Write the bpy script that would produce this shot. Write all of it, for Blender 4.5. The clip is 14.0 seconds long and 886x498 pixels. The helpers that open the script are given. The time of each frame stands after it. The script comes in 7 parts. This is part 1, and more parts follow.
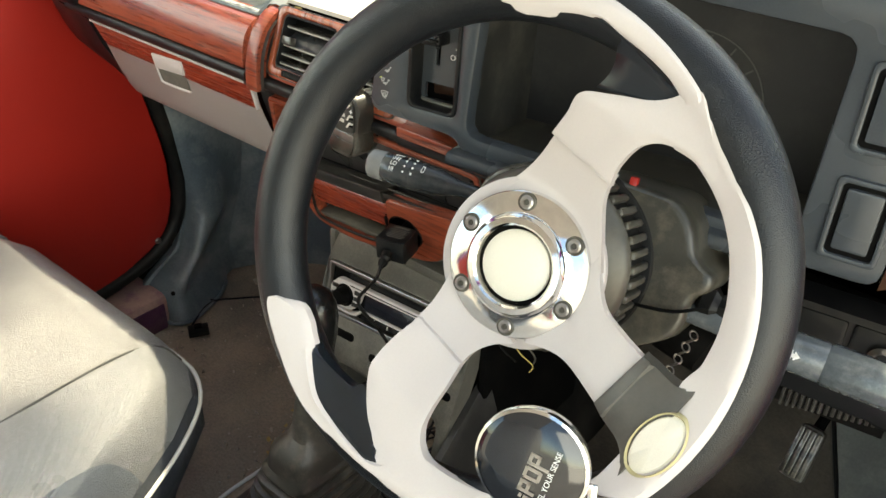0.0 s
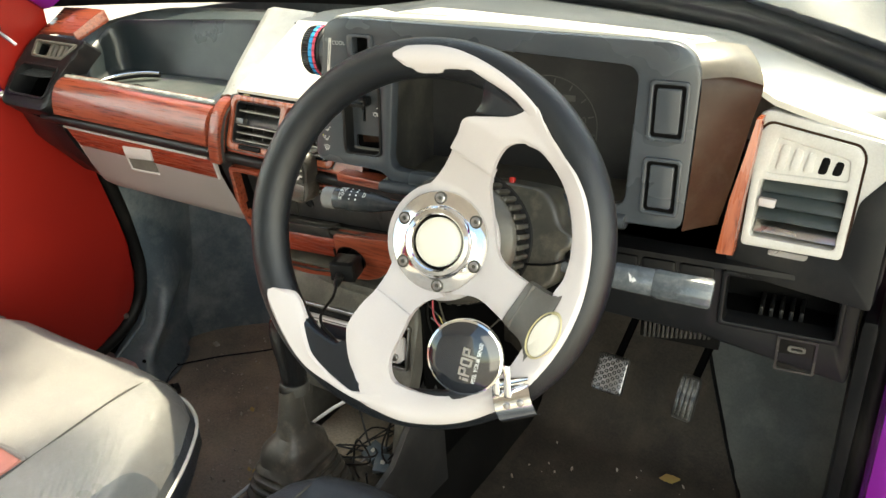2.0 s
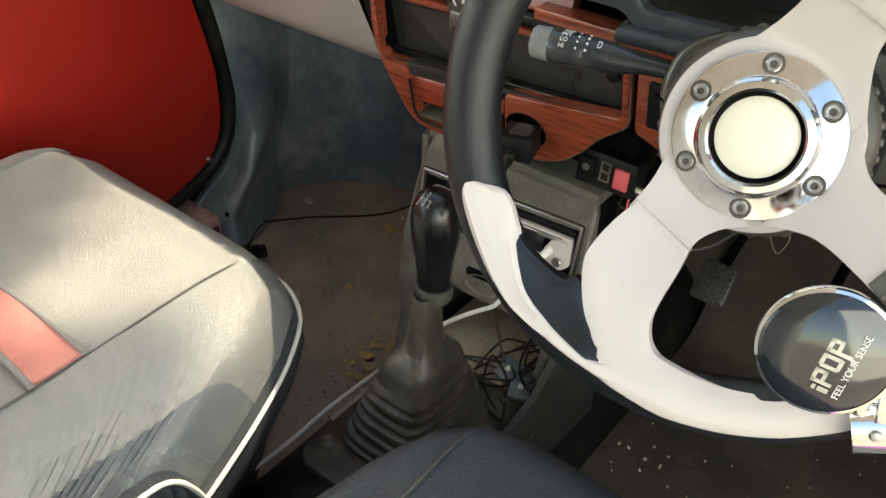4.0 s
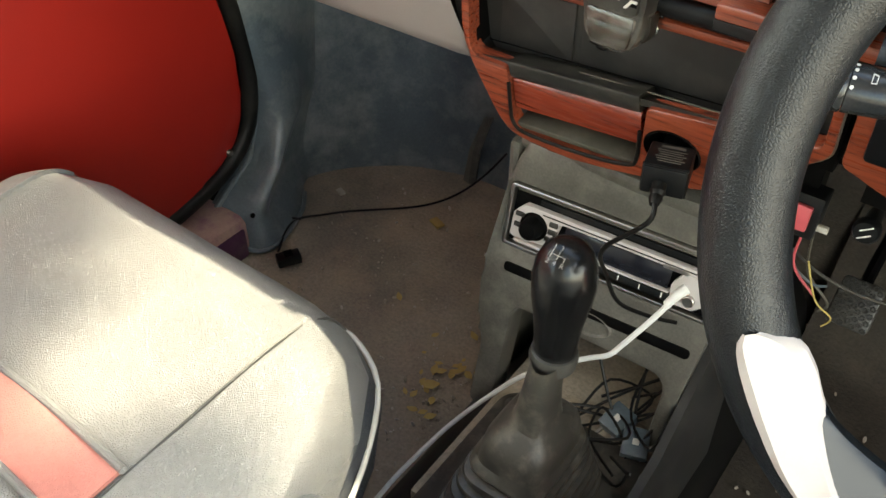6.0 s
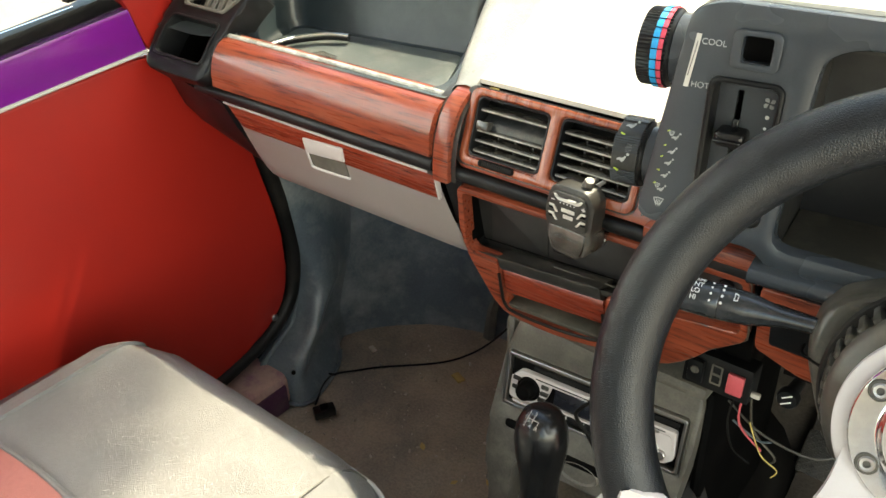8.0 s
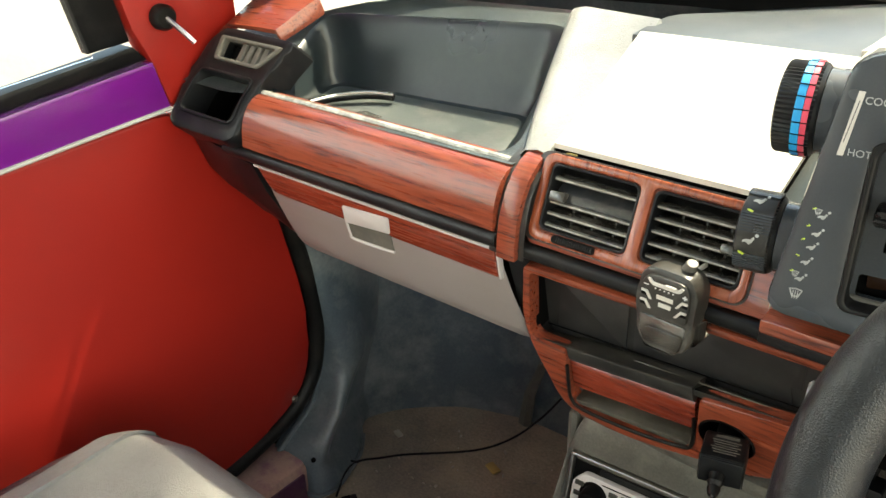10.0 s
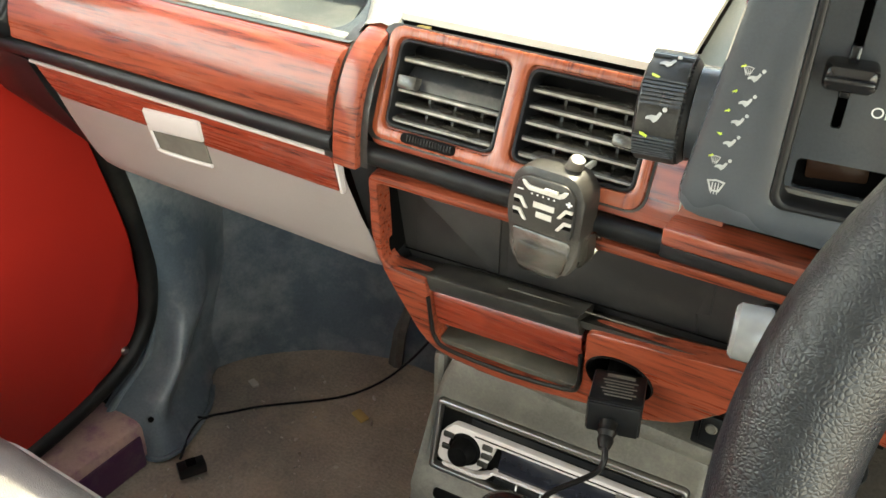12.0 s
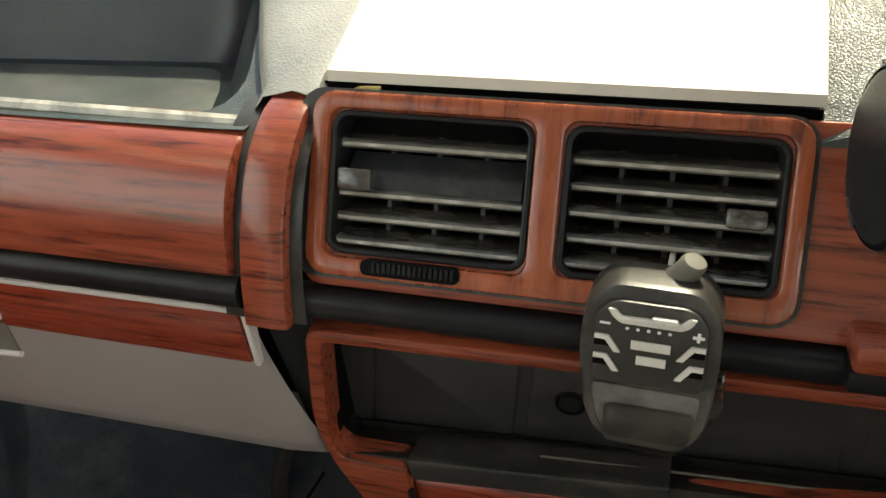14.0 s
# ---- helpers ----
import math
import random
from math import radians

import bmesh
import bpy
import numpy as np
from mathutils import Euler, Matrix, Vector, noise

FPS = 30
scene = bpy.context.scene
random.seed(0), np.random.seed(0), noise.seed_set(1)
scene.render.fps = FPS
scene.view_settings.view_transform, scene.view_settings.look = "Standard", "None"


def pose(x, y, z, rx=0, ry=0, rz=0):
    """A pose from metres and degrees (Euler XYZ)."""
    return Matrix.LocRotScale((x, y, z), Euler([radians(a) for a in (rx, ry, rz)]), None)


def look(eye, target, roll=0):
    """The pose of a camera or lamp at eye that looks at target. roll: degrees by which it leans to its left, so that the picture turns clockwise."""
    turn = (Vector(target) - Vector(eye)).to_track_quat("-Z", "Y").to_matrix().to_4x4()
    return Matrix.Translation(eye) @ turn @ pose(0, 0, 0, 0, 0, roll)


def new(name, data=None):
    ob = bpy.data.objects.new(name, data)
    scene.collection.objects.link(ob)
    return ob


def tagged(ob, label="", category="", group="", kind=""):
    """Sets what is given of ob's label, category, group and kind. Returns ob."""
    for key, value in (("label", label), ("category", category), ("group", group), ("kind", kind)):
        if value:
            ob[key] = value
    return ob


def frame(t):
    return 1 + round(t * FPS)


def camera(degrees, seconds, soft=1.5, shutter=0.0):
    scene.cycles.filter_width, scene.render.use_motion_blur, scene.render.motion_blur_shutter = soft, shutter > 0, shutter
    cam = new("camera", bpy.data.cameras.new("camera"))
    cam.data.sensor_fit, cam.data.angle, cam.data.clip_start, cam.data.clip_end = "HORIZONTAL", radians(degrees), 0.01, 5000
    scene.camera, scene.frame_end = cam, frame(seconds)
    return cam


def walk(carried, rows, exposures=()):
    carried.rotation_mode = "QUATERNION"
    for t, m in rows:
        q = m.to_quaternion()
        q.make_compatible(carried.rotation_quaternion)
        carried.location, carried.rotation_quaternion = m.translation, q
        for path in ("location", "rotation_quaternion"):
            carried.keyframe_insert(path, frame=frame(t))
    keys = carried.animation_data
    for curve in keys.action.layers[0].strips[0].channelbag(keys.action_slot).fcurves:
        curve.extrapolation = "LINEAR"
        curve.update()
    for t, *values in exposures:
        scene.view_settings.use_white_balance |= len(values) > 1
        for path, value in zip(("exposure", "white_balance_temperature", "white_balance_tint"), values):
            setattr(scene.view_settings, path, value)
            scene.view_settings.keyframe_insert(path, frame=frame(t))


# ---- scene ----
cam = camera(55.3, 14.0)
PATH = [
    (0, (0.078, 0.111, 0.86), (-0.989, 1.419, -0.213), 1.8),
    (0.5, (0.074, 0.068, 0.871), (-0.986, 1.357, -0.231), 3.9),
    (1, (0.134, -0.004, 0.897), (-0.89, 1.364, -0.142), 2.5),
    (1.5, (0.199, -0.066, 0.903), (-0.786, 1.402, -0.032), -1.2),
    (2, (0.204, -0.076, 0.91), (-0.772, 1.414, 0.0), -2.6),
    (2.5, (0.155, -0.013, 0.906), (-0.829, 1.454, -0.032), -1.1),
    (3, (0.057, 0.046, 0.861), (-0.896, 1.493, -0.138), 1.4),
    (3.5, (0.012, 0.049, 0.839), (-0.947, 1.412, -0.267), 1.9),
    (3.7, (-0.005, 0.05, 0.821), (-0.996, 1.352, -0.328), 1.8),
    (5.8, (-0.223, 0.14, 0.775), (-1.104, 1.299, -0.596), 0.8),
    (6, (-0.227, 0.145, 0.774), (-1.124, 1.343, -0.553), 0.1),
    (6.5, (-0.211, 0.134, 0.838), (-1.185, 1.417, -0.348), -1.2),
    (7, (-0.175, 0.097, 0.883), (-1.229, 1.404, -0.203), -2.3),
    (7.5, (-0.152, 0.089, 0.886), (-1.232, 1.382, -0.192), -2.5),
    (8, (-0.14, 0.093, 0.885), (-1.236, 1.384, -0.18), -2.5),
    (8.5, (-0.133, 0.089, 0.906), (-1.261, 1.399, -0.099), -2.2),
    (8.7, (-0.138, 0.087, 0.919), (-1.28, 1.396, -0.073), -2.3),
    (10.8, (-0.269, 0.198, 0.81), (-1.408, 1.566, -0.102), -1.6),
    (11, (-0.257, 0.215, 0.808), (-1.345, 1.61, -0.124), -0.9),
    (11.5, (-0.24, 0.229, 0.786), (-1.193, 1.686, -0.197), 0.8),
    (12, (-0.279, 0.239, 0.767), (-1.161, 1.688, -0.291), 1.4),
    (12.5, (-0.384, 0.283, 0.737), (-1.158, 1.783, -0.336), 1.7),
    (13, (-0.431, 0.351, 0.714), (-1.007, 1.998, -0.264), 1.4),
    (13.5, (-0.431, 0.359, 0.711), (-0.885, 2.071, -0.219), -0.5),
    (14, (-0.434, 0.362, 0.708), (-0.911, 2.067, -0.222), -1.4),
]
KELVIN, TINT = 8000, 0
EXPOSURES = [(0.0, 2.00), (1.0, 2.05), (2.0, 2.07), (3.5, 1.97), (6.0, 2.35), (6.5, 2.55), (7.0, 2.37), (8.5, 2.15), (11.0, 2.15), (12.0, 2.75), (12.5, 2.80), (13.0, 1.90), (13.5, 1.35), (14.0, 1.31)]
walk(cam, [(t, look(eye, target, roll)) for t, eye, target, roll in PATH], [(t, e, KELVIN, TINT) for t, e in EXPOSURES])

# ---------------------------------------------------------------- light
world = bpy.data.worlds.new("sky")
scene.world = world
world.use_nodes = True
wn = world.node_tree.nodes
sky = wn.new("ShaderNodeTexSky")
sky.sky_type, sky.sun_disc = "NISHITA", False
SUN_EL, SUN_AZ = 58.0, 8.0          # degrees up, degrees clockwise from straight ahead
sky.sun_elevation, sky.sun_rotation = radians(SUN_EL), radians(SUN_AZ)
world.node_tree.links.new(sky.outputs[0], wn["Background"].inputs[0])
wn["Background"].inputs[1].default_value = 0.15
sun = new("sun", bpy.data.lights.new("sun", "SUN"))
sun.data.energy, sun.data.angle, sun.data.color = 2.6, radians(0.9), (1.0, 0.95, 0.86)
sun.matrix_world = look((0, 0, 0), (-math.sin(radians(SUN_AZ)) * math.cos(radians(SUN_EL)),
                                    -math.cos(radians(SUN_AZ)) * math.cos(radians(SUN_EL)), -math.sin(radians(SUN_EL))))

# daylight through the open driver's doorway and the passenger window
for name, eye, aim, w, h, watts in (("doorway_light", (0.75, -0.05, 0.75), (-0.4, 0.35, 0.35), 1.3, 1.0, 4.2), ("left_window_light", (-1.25, 0.0, 0.95), (-0.5, 0.3, 0.4), 1.0, 0.5, 1.1)):
    lamp = new(name, bpy.data.lights.new(name, "AREA"))
    lamp.data.shape, lamp.data.size, lamp.data.size_y, lamp.data.energy, lamp.data.color = "RECTANGLE", w, h, watts, (1.0, 0.97, 0.93)
    lamp.matrix_world = look(eye, aim)


# ---------------------------------------------------------------- materials
def nmat(name, a, b=None, rough=0.5, metal=0.0, big=6.0, fine=220.0, bump=0.15, dist=0.0004, stain=None, amount=0.5,
         stretch=(1, 1, 1), cells=0.0, coat=0.0, rvar=0.12, spec=0.5, speck=0.06):
    """A worn surface: colour a to b by a large and a fine noise, stain in patches, fine relief."""
    m = bpy.data.materials.new(name)
    m.use_nodes = True
    n, l = m.node_tree.nodes, m.node_tree.links
    bs = n["Principled BSDF"]
    tc, mp = n.new("ShaderNodeTexCoord"), n.new("ShaderNodeMapping")
    mp.inputs["Scale"].default_value = stretch
    l.new(tc.outputs["Object"], mp.inputs["Vector"])

    def noise_tex(scale, detail=4, rough_=0.55):
        t = n.new("ShaderNodeTexNoise")
        t.inputs["Scale"].default_value, t.inputs["Detail"].default_value, t.inputs["Roughness"].default_value = scale, detail, rough_
        l.new(mp.outputs[0], t.inputs["Vector"])
        return t

    def ramp(src, lo, hi, p0=0.35, p1=0.65):
        r = n.new("ShaderNodeValToRGB")
        r.color_ramp.elements[0].position, r.color_ramp.elements[1].position = p0, p1
        r.color_ramp.elements[0].color, r.color_ramp.elements[1].color = (*lo, 1), (*hi, 1)
        l.new(src, r.inputs[0])
        return r
    b = b or tuple(c * 0.8 for c in a)
    large, small = noise_tex(big), noise_tex(fine, 2)
    col = ramp(large.outputs[0], a, b).outputs[0]
    grain = ramp(small.outputs[0], (1 - speck,) * 3, (1 + speck * 0.6,) * 3, 0.3, 0.7)
    mul = n.new("ShaderNodeMix")
    mul.data_type, mul.blend_type = "RGBA", "MULTIPLY"
    mul.inputs[0].default_value = 1.0
    l.new(col, mul.inputs[6]), l.new(grain.outputs[0], mul.inputs[7])
    out = mul.outputs[2]
    if stain:
        st = noise_tex(big * 2.3, 6, 0.7)
        mask = ramp(st.outputs[0], (0, 0, 0), (amount,) * 3, 0.48, 0.72)
        mx = n.new("ShaderNodeMix")
        mx.data_type = "RGBA"
        mx.inputs[7].default_value = (*stain, 1)
        l.new(mask.outputs[0], mx.inputs[0]), l.new(out, mx.inputs[6])
        out = mx.outputs[2]
    l.new(out, bs.inputs["Base Color"])
    mr = n.new("ShaderNodeMapRange")
    mr.inputs[3].default_value, mr.inputs[4].default_value = max(0.02, rough - rvar), min(1, rough + rvar)
    l.new(large.outputs[0], mr.inputs[0]), l.new(mr.outputs[0], bs.inputs["Roughness"])
    bs.inputs["Metallic"].default_value, bs.inputs["Coat Weight"].default_value = metal, coat
    bs.inputs["Coat Roughness"].default_value = 0.12
    bs.inputs["Specular IOR Level"].default_value = spec
    if bump:
        bp = n.new("ShaderNodeBump")
        bp.inputs["Strength"].default_value, bp.inputs["Distance"].default_value = bump, dist
        src = small.outputs[0]
        if cells:
            vo = n.new("ShaderNodeTexVoronoi")
            vo.inputs["Scale"].default_value = cells
            vo.feature = "DISTANCE_TO_EDGE"
            wob = n.new("ShaderNodeMix")
            wob.data_type = "RGBA"
            wob.inputs[0].default_value = 0.006
            l.new(mp.outputs[0], wob.inputs[6]), l.new(noise_tex(60, 2).outputs[1], wob.inputs[7])
            l.new(wob.outputs[2], vo.inputs["Vector"])
            src = ramp(vo.outputs[0], (0, 0, 0), (1, 1, 1), 0.0, 0.35).outputs[0]
        l.new(src, bp.inputs["Height"]), l.new(bp.outputs[0], bs.inputs["Normal"])
    return m


def wood_mat(name, light, mid, dark, along=(8.0, 150, 150), rough=0.24):
    """Printed wood film: wavy dark grain along x under a gloss coat."""
    m = bpy.data.materials.new(name)
    m.use_nodes = True
    n, l = m.node_tree.nodes, m.node_tree.links
    bs = n["Principled BSDF"]
    tc, mp = n.new("ShaderNodeTexCoord"), n.new("ShaderNodeMapping")
    mp.inputs["Scale"].default_value = along
    l.new(tc.outputs["Object"], mp.inputs["Vector"])
    warp = n.new("ShaderNodeTexNoise")
    warp.inputs["Scale"].default_value, warp.inputs["Detail"].default_value = 2.2, 3
    l.new(mp.outputs[0], warp.inputs["Vector"])
    add = n.new("ShaderNodeMix")
    add.data_type = "RGBA"
    add.inputs[0].default_value = 0.35
    l.new(mp.outputs[0], add.inputs[6]), l.new(warp.outputs[1], add.inputs[7])
    g = n.new("ShaderNodeTexNoise")
    g.inputs["Scale"].default_value, g.inputs["Detail"].default_value, g.inputs["Roughness"].default_value = 3.6, 9, 0.68
    l.new(add.outputs[2], g.inputs["Vector"])
    r = n.new("ShaderNodeValToRGB")
    r.color_ramp.elements[0].position, r.color_ramp.elements[1].position = 0.37, 0.56
    r.color_ramp.elements[0].color, r.color_ramp.elements[1].color = (*dark, 1), (*light, 1)
    e = r.color_ramp.elements.new(0.44)
    e.color = (*mid, 1)
    l.new(g.outputs[0], r.inputs[0]), l.new(r.outputs[0], bs.inputs["Base Color"])
    rr = n.new("ShaderNodeMapRange")
    rr.inputs[3].default_value, rr.inputs[4].default_value = rough - 0.08, rough + 0.14
    l.new(warp.outputs[0], rr.inputs[0]), l.new(rr.outputs[0], bs.inputs["Roughness"])
    bs.inputs["Coat Weight"].default_value, bs.inputs["Coat Roughness"].default_value = 0.5, 0.08
    bs.inputs["Specular IOR Level"].default_value = 0.42
    bp = n.new("ShaderNodeBump")
    bp.inputs["Strength"].default_value, bp.inputs["Distance"].default_value = 0.12, 0.0003
    l.new(g.outputs[0], bp.inputs["Height"]), l.new(bp.outputs[0], bs.inputs["Normal"])
    return m


def clear_mat(name, tint, rough=0.03):
    m = bpy.data.materials.new(name)
    m.use_nodes = True
    bs = m.node_tree.nodes["Principled BSDF"]
    bs.inputs["Base Color"].default_value = (*tint, 1)
    bs.inputs["Transmission Weight"].default_value, bs.inputs["Roughness"].default_value, bs.inputs["IOR"].default_value = 1.0, rough, 1.45
    return m


WOOD = wood_mat("wood_film", (0.262, 0.058, 0.028), (0.188, 0.038, 0.019), (0.060, 0.014, 0.010), rough=0.27)
WOOD_D = wood_mat("dark_wood_film", (0.24, 0.040, 0.020), (0.18, 0.028, 0.015), (0.055, 0.011, 0.008))
WOOD_V = wood_mat("wood_film_upright", (0.33, 0.082, 0.035), (0.25, 0.056, 0.024), (0.11, 0.026, 0.014), along=(70, 12, 9))
BLACK = nmat("black_dash_plastic", (0.0060, 0.0065, 0.0074), (0.0100, 0.0108, 0.0118), rough=0.36, fine=900, bump=0.2, dist=0.0003, stain=(0.070, 0.064, 0.053), amount=0.2, spec=0.24)
PAD = nmat("grained_dash_pad", (0.036, 0.048, 0.05), (0.052, 0.063, 0.065), rough=0.36, fine=700, bump=0.35, dist=0.0003, cells=900, stain=(0.16, 0.155, 0.13), amount=0.3, spec=0.5)
# near black for dark plastic, and for shade painted into recesses, ducts and gaps
DARK = nmat("dark_plastic_and_shade", (0.0016, 0.0016, 0.0018), (0.003, 0.003, 0.003), rough=0.6, fine=500, bump=0.1, stain=(0.03, 0.027, 0.021), amount=0.15, spec=0.08)
DUSTY = nmat("dusty_plastic", (0.07, 0.068, 0.06), (0.13, 0.12, 0.10), rough=0.7, big=14, fine=400, bump=0.15, stain=(0.2, 0.18, 0.14), amount=0.5)
POD = nmat("slate_grey_plastic", (0.043, 0.050, 0.057), (0.056, 0.063, 0.070), rough=0.28, fine=900, bump=0.15, dist=0.0003, stain=(0.085, 0.082, 0.075), amount=0.16, spec=0.5)
CREAM = nmat("cream_painted_panel", (0.62, 0.60, 0.535), (0.585, 0.565, 0.50), rough=0.5, big=3, speck=0.02, fine=1500, bump=0.03, stain=(0.48, 0.445, 0.375), amount=0.2)
SILVER = nmat("silver_paint", (0.50, 0.462, 0.448), (0.54, 0.50, 0.486), rough=0.42, metal=0.0, fine=900, bump=0.0, coat=0.06, speck=0.02, spec=0.4)
GREYLID = nmat("satin_grey_plastic", (0.26, 0.225, 0.213), (0.30, 0.263, 0.25), rough=0.40, metal=0.2, fine=800, bump=0.05, coat=0.1, speck=0.03)
CHROME = nmat("chrome", (0.85, 0.84, 0.83), (0.75, 0.74, 0.72), rough=0.09, metal=1.0, rvar=0.05, bump=0.02)
STEEL = nmat("worn_steel", (0.5, 0.48, 0.46), (0.32, 0.3, 0.29), rough=0.32, metal=1.0, fine=500, bump=0.1)
LEATHER = nmat("black_rim_leather", (0.0042, 0.0056, 0.0074), (0.0072, 0.0086, 0.0102), rough=0.34, cells=850, bump=0.26, dist=0.0005, spec=0.42, stain=(0.015, 0.015, 0.014), amount=0.25)
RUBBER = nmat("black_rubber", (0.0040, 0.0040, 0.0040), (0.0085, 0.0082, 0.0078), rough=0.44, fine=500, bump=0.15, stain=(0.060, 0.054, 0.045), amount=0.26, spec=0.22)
BOOT = nmat("dusty_boot_rubber", (0.030, 0.027, 0.023), (0.058, 0.052, 0.043), rough=0.42, big=18, fine=400, bump=0.2, stain=(0.20, 0.172, 0.135), amount=0.5)
PURPLED = nmat("dusty_dark_purple_paint", (0.055, 0.012, 0.05), (0.09, 0.03, 0.07), rough=0.5, big=14, bump=0.05, stain=(0.16, 0.12, 0.10), amount=0.5)
RED = nmat("red_vinyl_panel", (0.37, 0.017, 0.011), (0.33, 0.013, 0.009), rough=0.38, big=2.5, fine=900, bump=0.05, coat=0.15)
PURPLE = nmat("purple_car_paint", (0.20, 0.012, 0.24), (0.17, 0.01, 0.21), rough=0.22, fine=800, bump=0.02, coat=0.8)
FLOORM = nmat("dirty_floor_mat", (0.215, 0.188, 0.156), (0.36, 0.302, 0.235), rough=0.85, big=7, fine=260, bump=0.6, dist=0.002, stain=(0.43, 0.335, 0.235), amount=0.6, speck=0.2)
KICK = nmat("blue_black_trim", (0.052, 0.076, 0.094), (0.135, 0.162, 0.180), rough=0.34, big=5, fine=300, bump=0.2, stain=(0.34, 0.345, 0.33), amount=0.6, speck=0.12)
SEATG = nmat("pale_grey_leatherette", (0.250, 0.242, 0.231), (0.205, 0.199, 0.191), rough=0.34, big=5, cells=640, bump=0.8, dist=0.0006, stain=(0.17, 0.162, 0.153), amount=0.4)
SEATB = nmat("charcoal_leatherette", (0.035, 0.04, 0.048), (0.026, 0.03, 0.037), rough=0.36, big=6, cells=560, bump=0.6, dist=0.0005, stain=(0.1, 0.1, 0.095), amount=0.2)
# bolster and its edge: seat leatherette with shade and blue sky sheen painted in
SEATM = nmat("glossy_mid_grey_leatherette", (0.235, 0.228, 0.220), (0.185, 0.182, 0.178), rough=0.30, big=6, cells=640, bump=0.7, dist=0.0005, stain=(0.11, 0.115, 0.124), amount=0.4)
SEATE = nmat("shaded_blue_leatherette", (0.150, 0.157, 0.167), (0.105, 0.114, 0.127), rough=0.28, big=8, cells=640, bump=0.8, dist=0.0006, stain=(0.06, 0.075, 0.095), amount=0.5)
SEATR = nmat("salmon_leatherette", (0.50, 0.19, 0.16), (0.44, 0.15, 0.125), rough=0.45, cells=620, bump=0.5, dist=0.0005)
PIPING = nmat("pale_piping", (0.66, 0.63, 0.57), (0.5, 0.48, 0.43), rough=0.5, fine=900, bump=0.2)
# pale patches on the blades mix dust with painted glints
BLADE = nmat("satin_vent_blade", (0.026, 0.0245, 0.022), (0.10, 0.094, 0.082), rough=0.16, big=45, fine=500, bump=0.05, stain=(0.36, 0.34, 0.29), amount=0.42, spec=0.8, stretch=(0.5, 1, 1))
# pale lip colour; on the vent blades it paints their edge highlights
EDGEW = nmat("pale_lip_and_glint", (0.50, 0.47, 0.40), (0.20, 0.19, 0.16), rough=0.25, big=70, fine=600, bump=0.03, spec=0.7)
WHITE = nmat("white_print", (0.78, 0.78, 0.76), (0.68, 0.68, 0.66), rough=0.5, bump=0)
LIME = nmat("lime_print", (0.55, 0.68, 0.08), rough=0.5, bump=0)
BLUE = nmat("blue_print", (0.01, 0.33, 0.68), rough=0.45, bump=0)
PINK = nmat("pink_print", (0.68, 0.07, 0.12), rough=0.45, bump=0)
REDP = nmat("red_button_plastic", (0.60, 0.11, 0.13), (0.54, 0.09, 0.11), rough=0.4, bump=0)
IVORY = nmat("ivory_cap", (0.72, 0.69, 0.60), (0.69, 0.655, 0.56), rough=0.42, big=3, fine=1500, bump=0.0, coat=0.05)
GOLDB = nmat("ivory_badge", (0.50, 0.44, 0.25), (0.43, 0.38, 0.21), rough=0.5, bump=0.05)
BRASS = nmat("dull_boss_metal", (0.11, 0.103, 0.085), (0.055, 0.052, 0.045), rough=0.40, metal=0.3, big=20, fine=300, bump=0.1, stain=(0.15, 0.135, 0.10), amount=0.4)
CONSOLE = nmat("scuffed_console_plastic", (0.082, 0.078, 0.067), (0.125, 0.118, 0.102), rough=0.40, big=10, fine=500, bump=0.35, stain=(0.25, 0.235, 0.20), amount=0.5, speck=0.2)
# pads by the windscreen: blue-grey raised for the sky's reflection
SKYPAD = nmat("sky_sheen_pad_vinyl", (0.050, 0.062, 0.070), (0.078, 0.089, 0.096), rough=0.32, big=7, fine=700, bump=0.25, dist=0.0003, stain=(0.15, 0.15, 0.14), amount=0.4)
YELLOWED = nmat("yellowed_vinyl", (0.11, 0.097, 0.070), (0.06, 0.052, 0.040), rough=0.42, big=22, fine=500, bump=0.15, stain=(0.10, 0.085, 0.065), amount=0.5)
SHROUD = nmat("scuffed_shroud_plastic", (0.030, 0.030, 0.026), (0.060, 0.056, 0.045), rough=0.30, big=16, fine=500, bump=0.15, stain=(0.19, 0.165, 0.12), amount=0.6, spec=0.5)
BROWN = nmat("brown_film", (0.036, 0.017, 0.010), (0.018, 0.009, 0.006), rough=0.25, big=9, fine=300, bump=0.08, stain=(0.055, 0.040, 0.028), amount=0.5, spec=0.16)
CLIPW = nmat("dusty_pale_plastic", (0.095, 0.088, 0.075), (0.15, 0.140, 0.118), rough=0.5, big=40, bump=0.1, stain=(0.11, 0.10, 0.085), amount=0.5)
FRESHB = nmat("dusty_warm_grey_plastic", (0.028, 0.0265, 0.0235), (0.047, 0.0445, 0.039), rough=0.38, fine=700, bump=0.12, stain=(0.30, 0.28, 0.235), amount=0.45, spec=0.5)
STALKG = nmat("worn_blue_grey_plastic", (0.055, 0.066, 0.075), (0.085, 0.098, 0.108), rough=0.24, big=30, fine=700, bump=0.08, stain=(0.20, 0.21, 0.21), amount=0.5, spec=0.6, rvar=0.08)
# wiper stalk's end: bright grey stands in for reflected sky
TIPG = nmat("worn_sky_lit_grey_plastic", (0.17, 0.17, 0.165), (0.25, 0.25, 0.24), rough=0.26, big=30, bump=0.05)
FRESH = nmat("warm_dark_grey_plastic", (0.045, 0.043, 0.039), (0.065, 0.062, 0.056), rough=0.38, fine=700, bump=0.15, stain=(0.16, 0.15, 0.125), amount=0.35, spec=0.4)
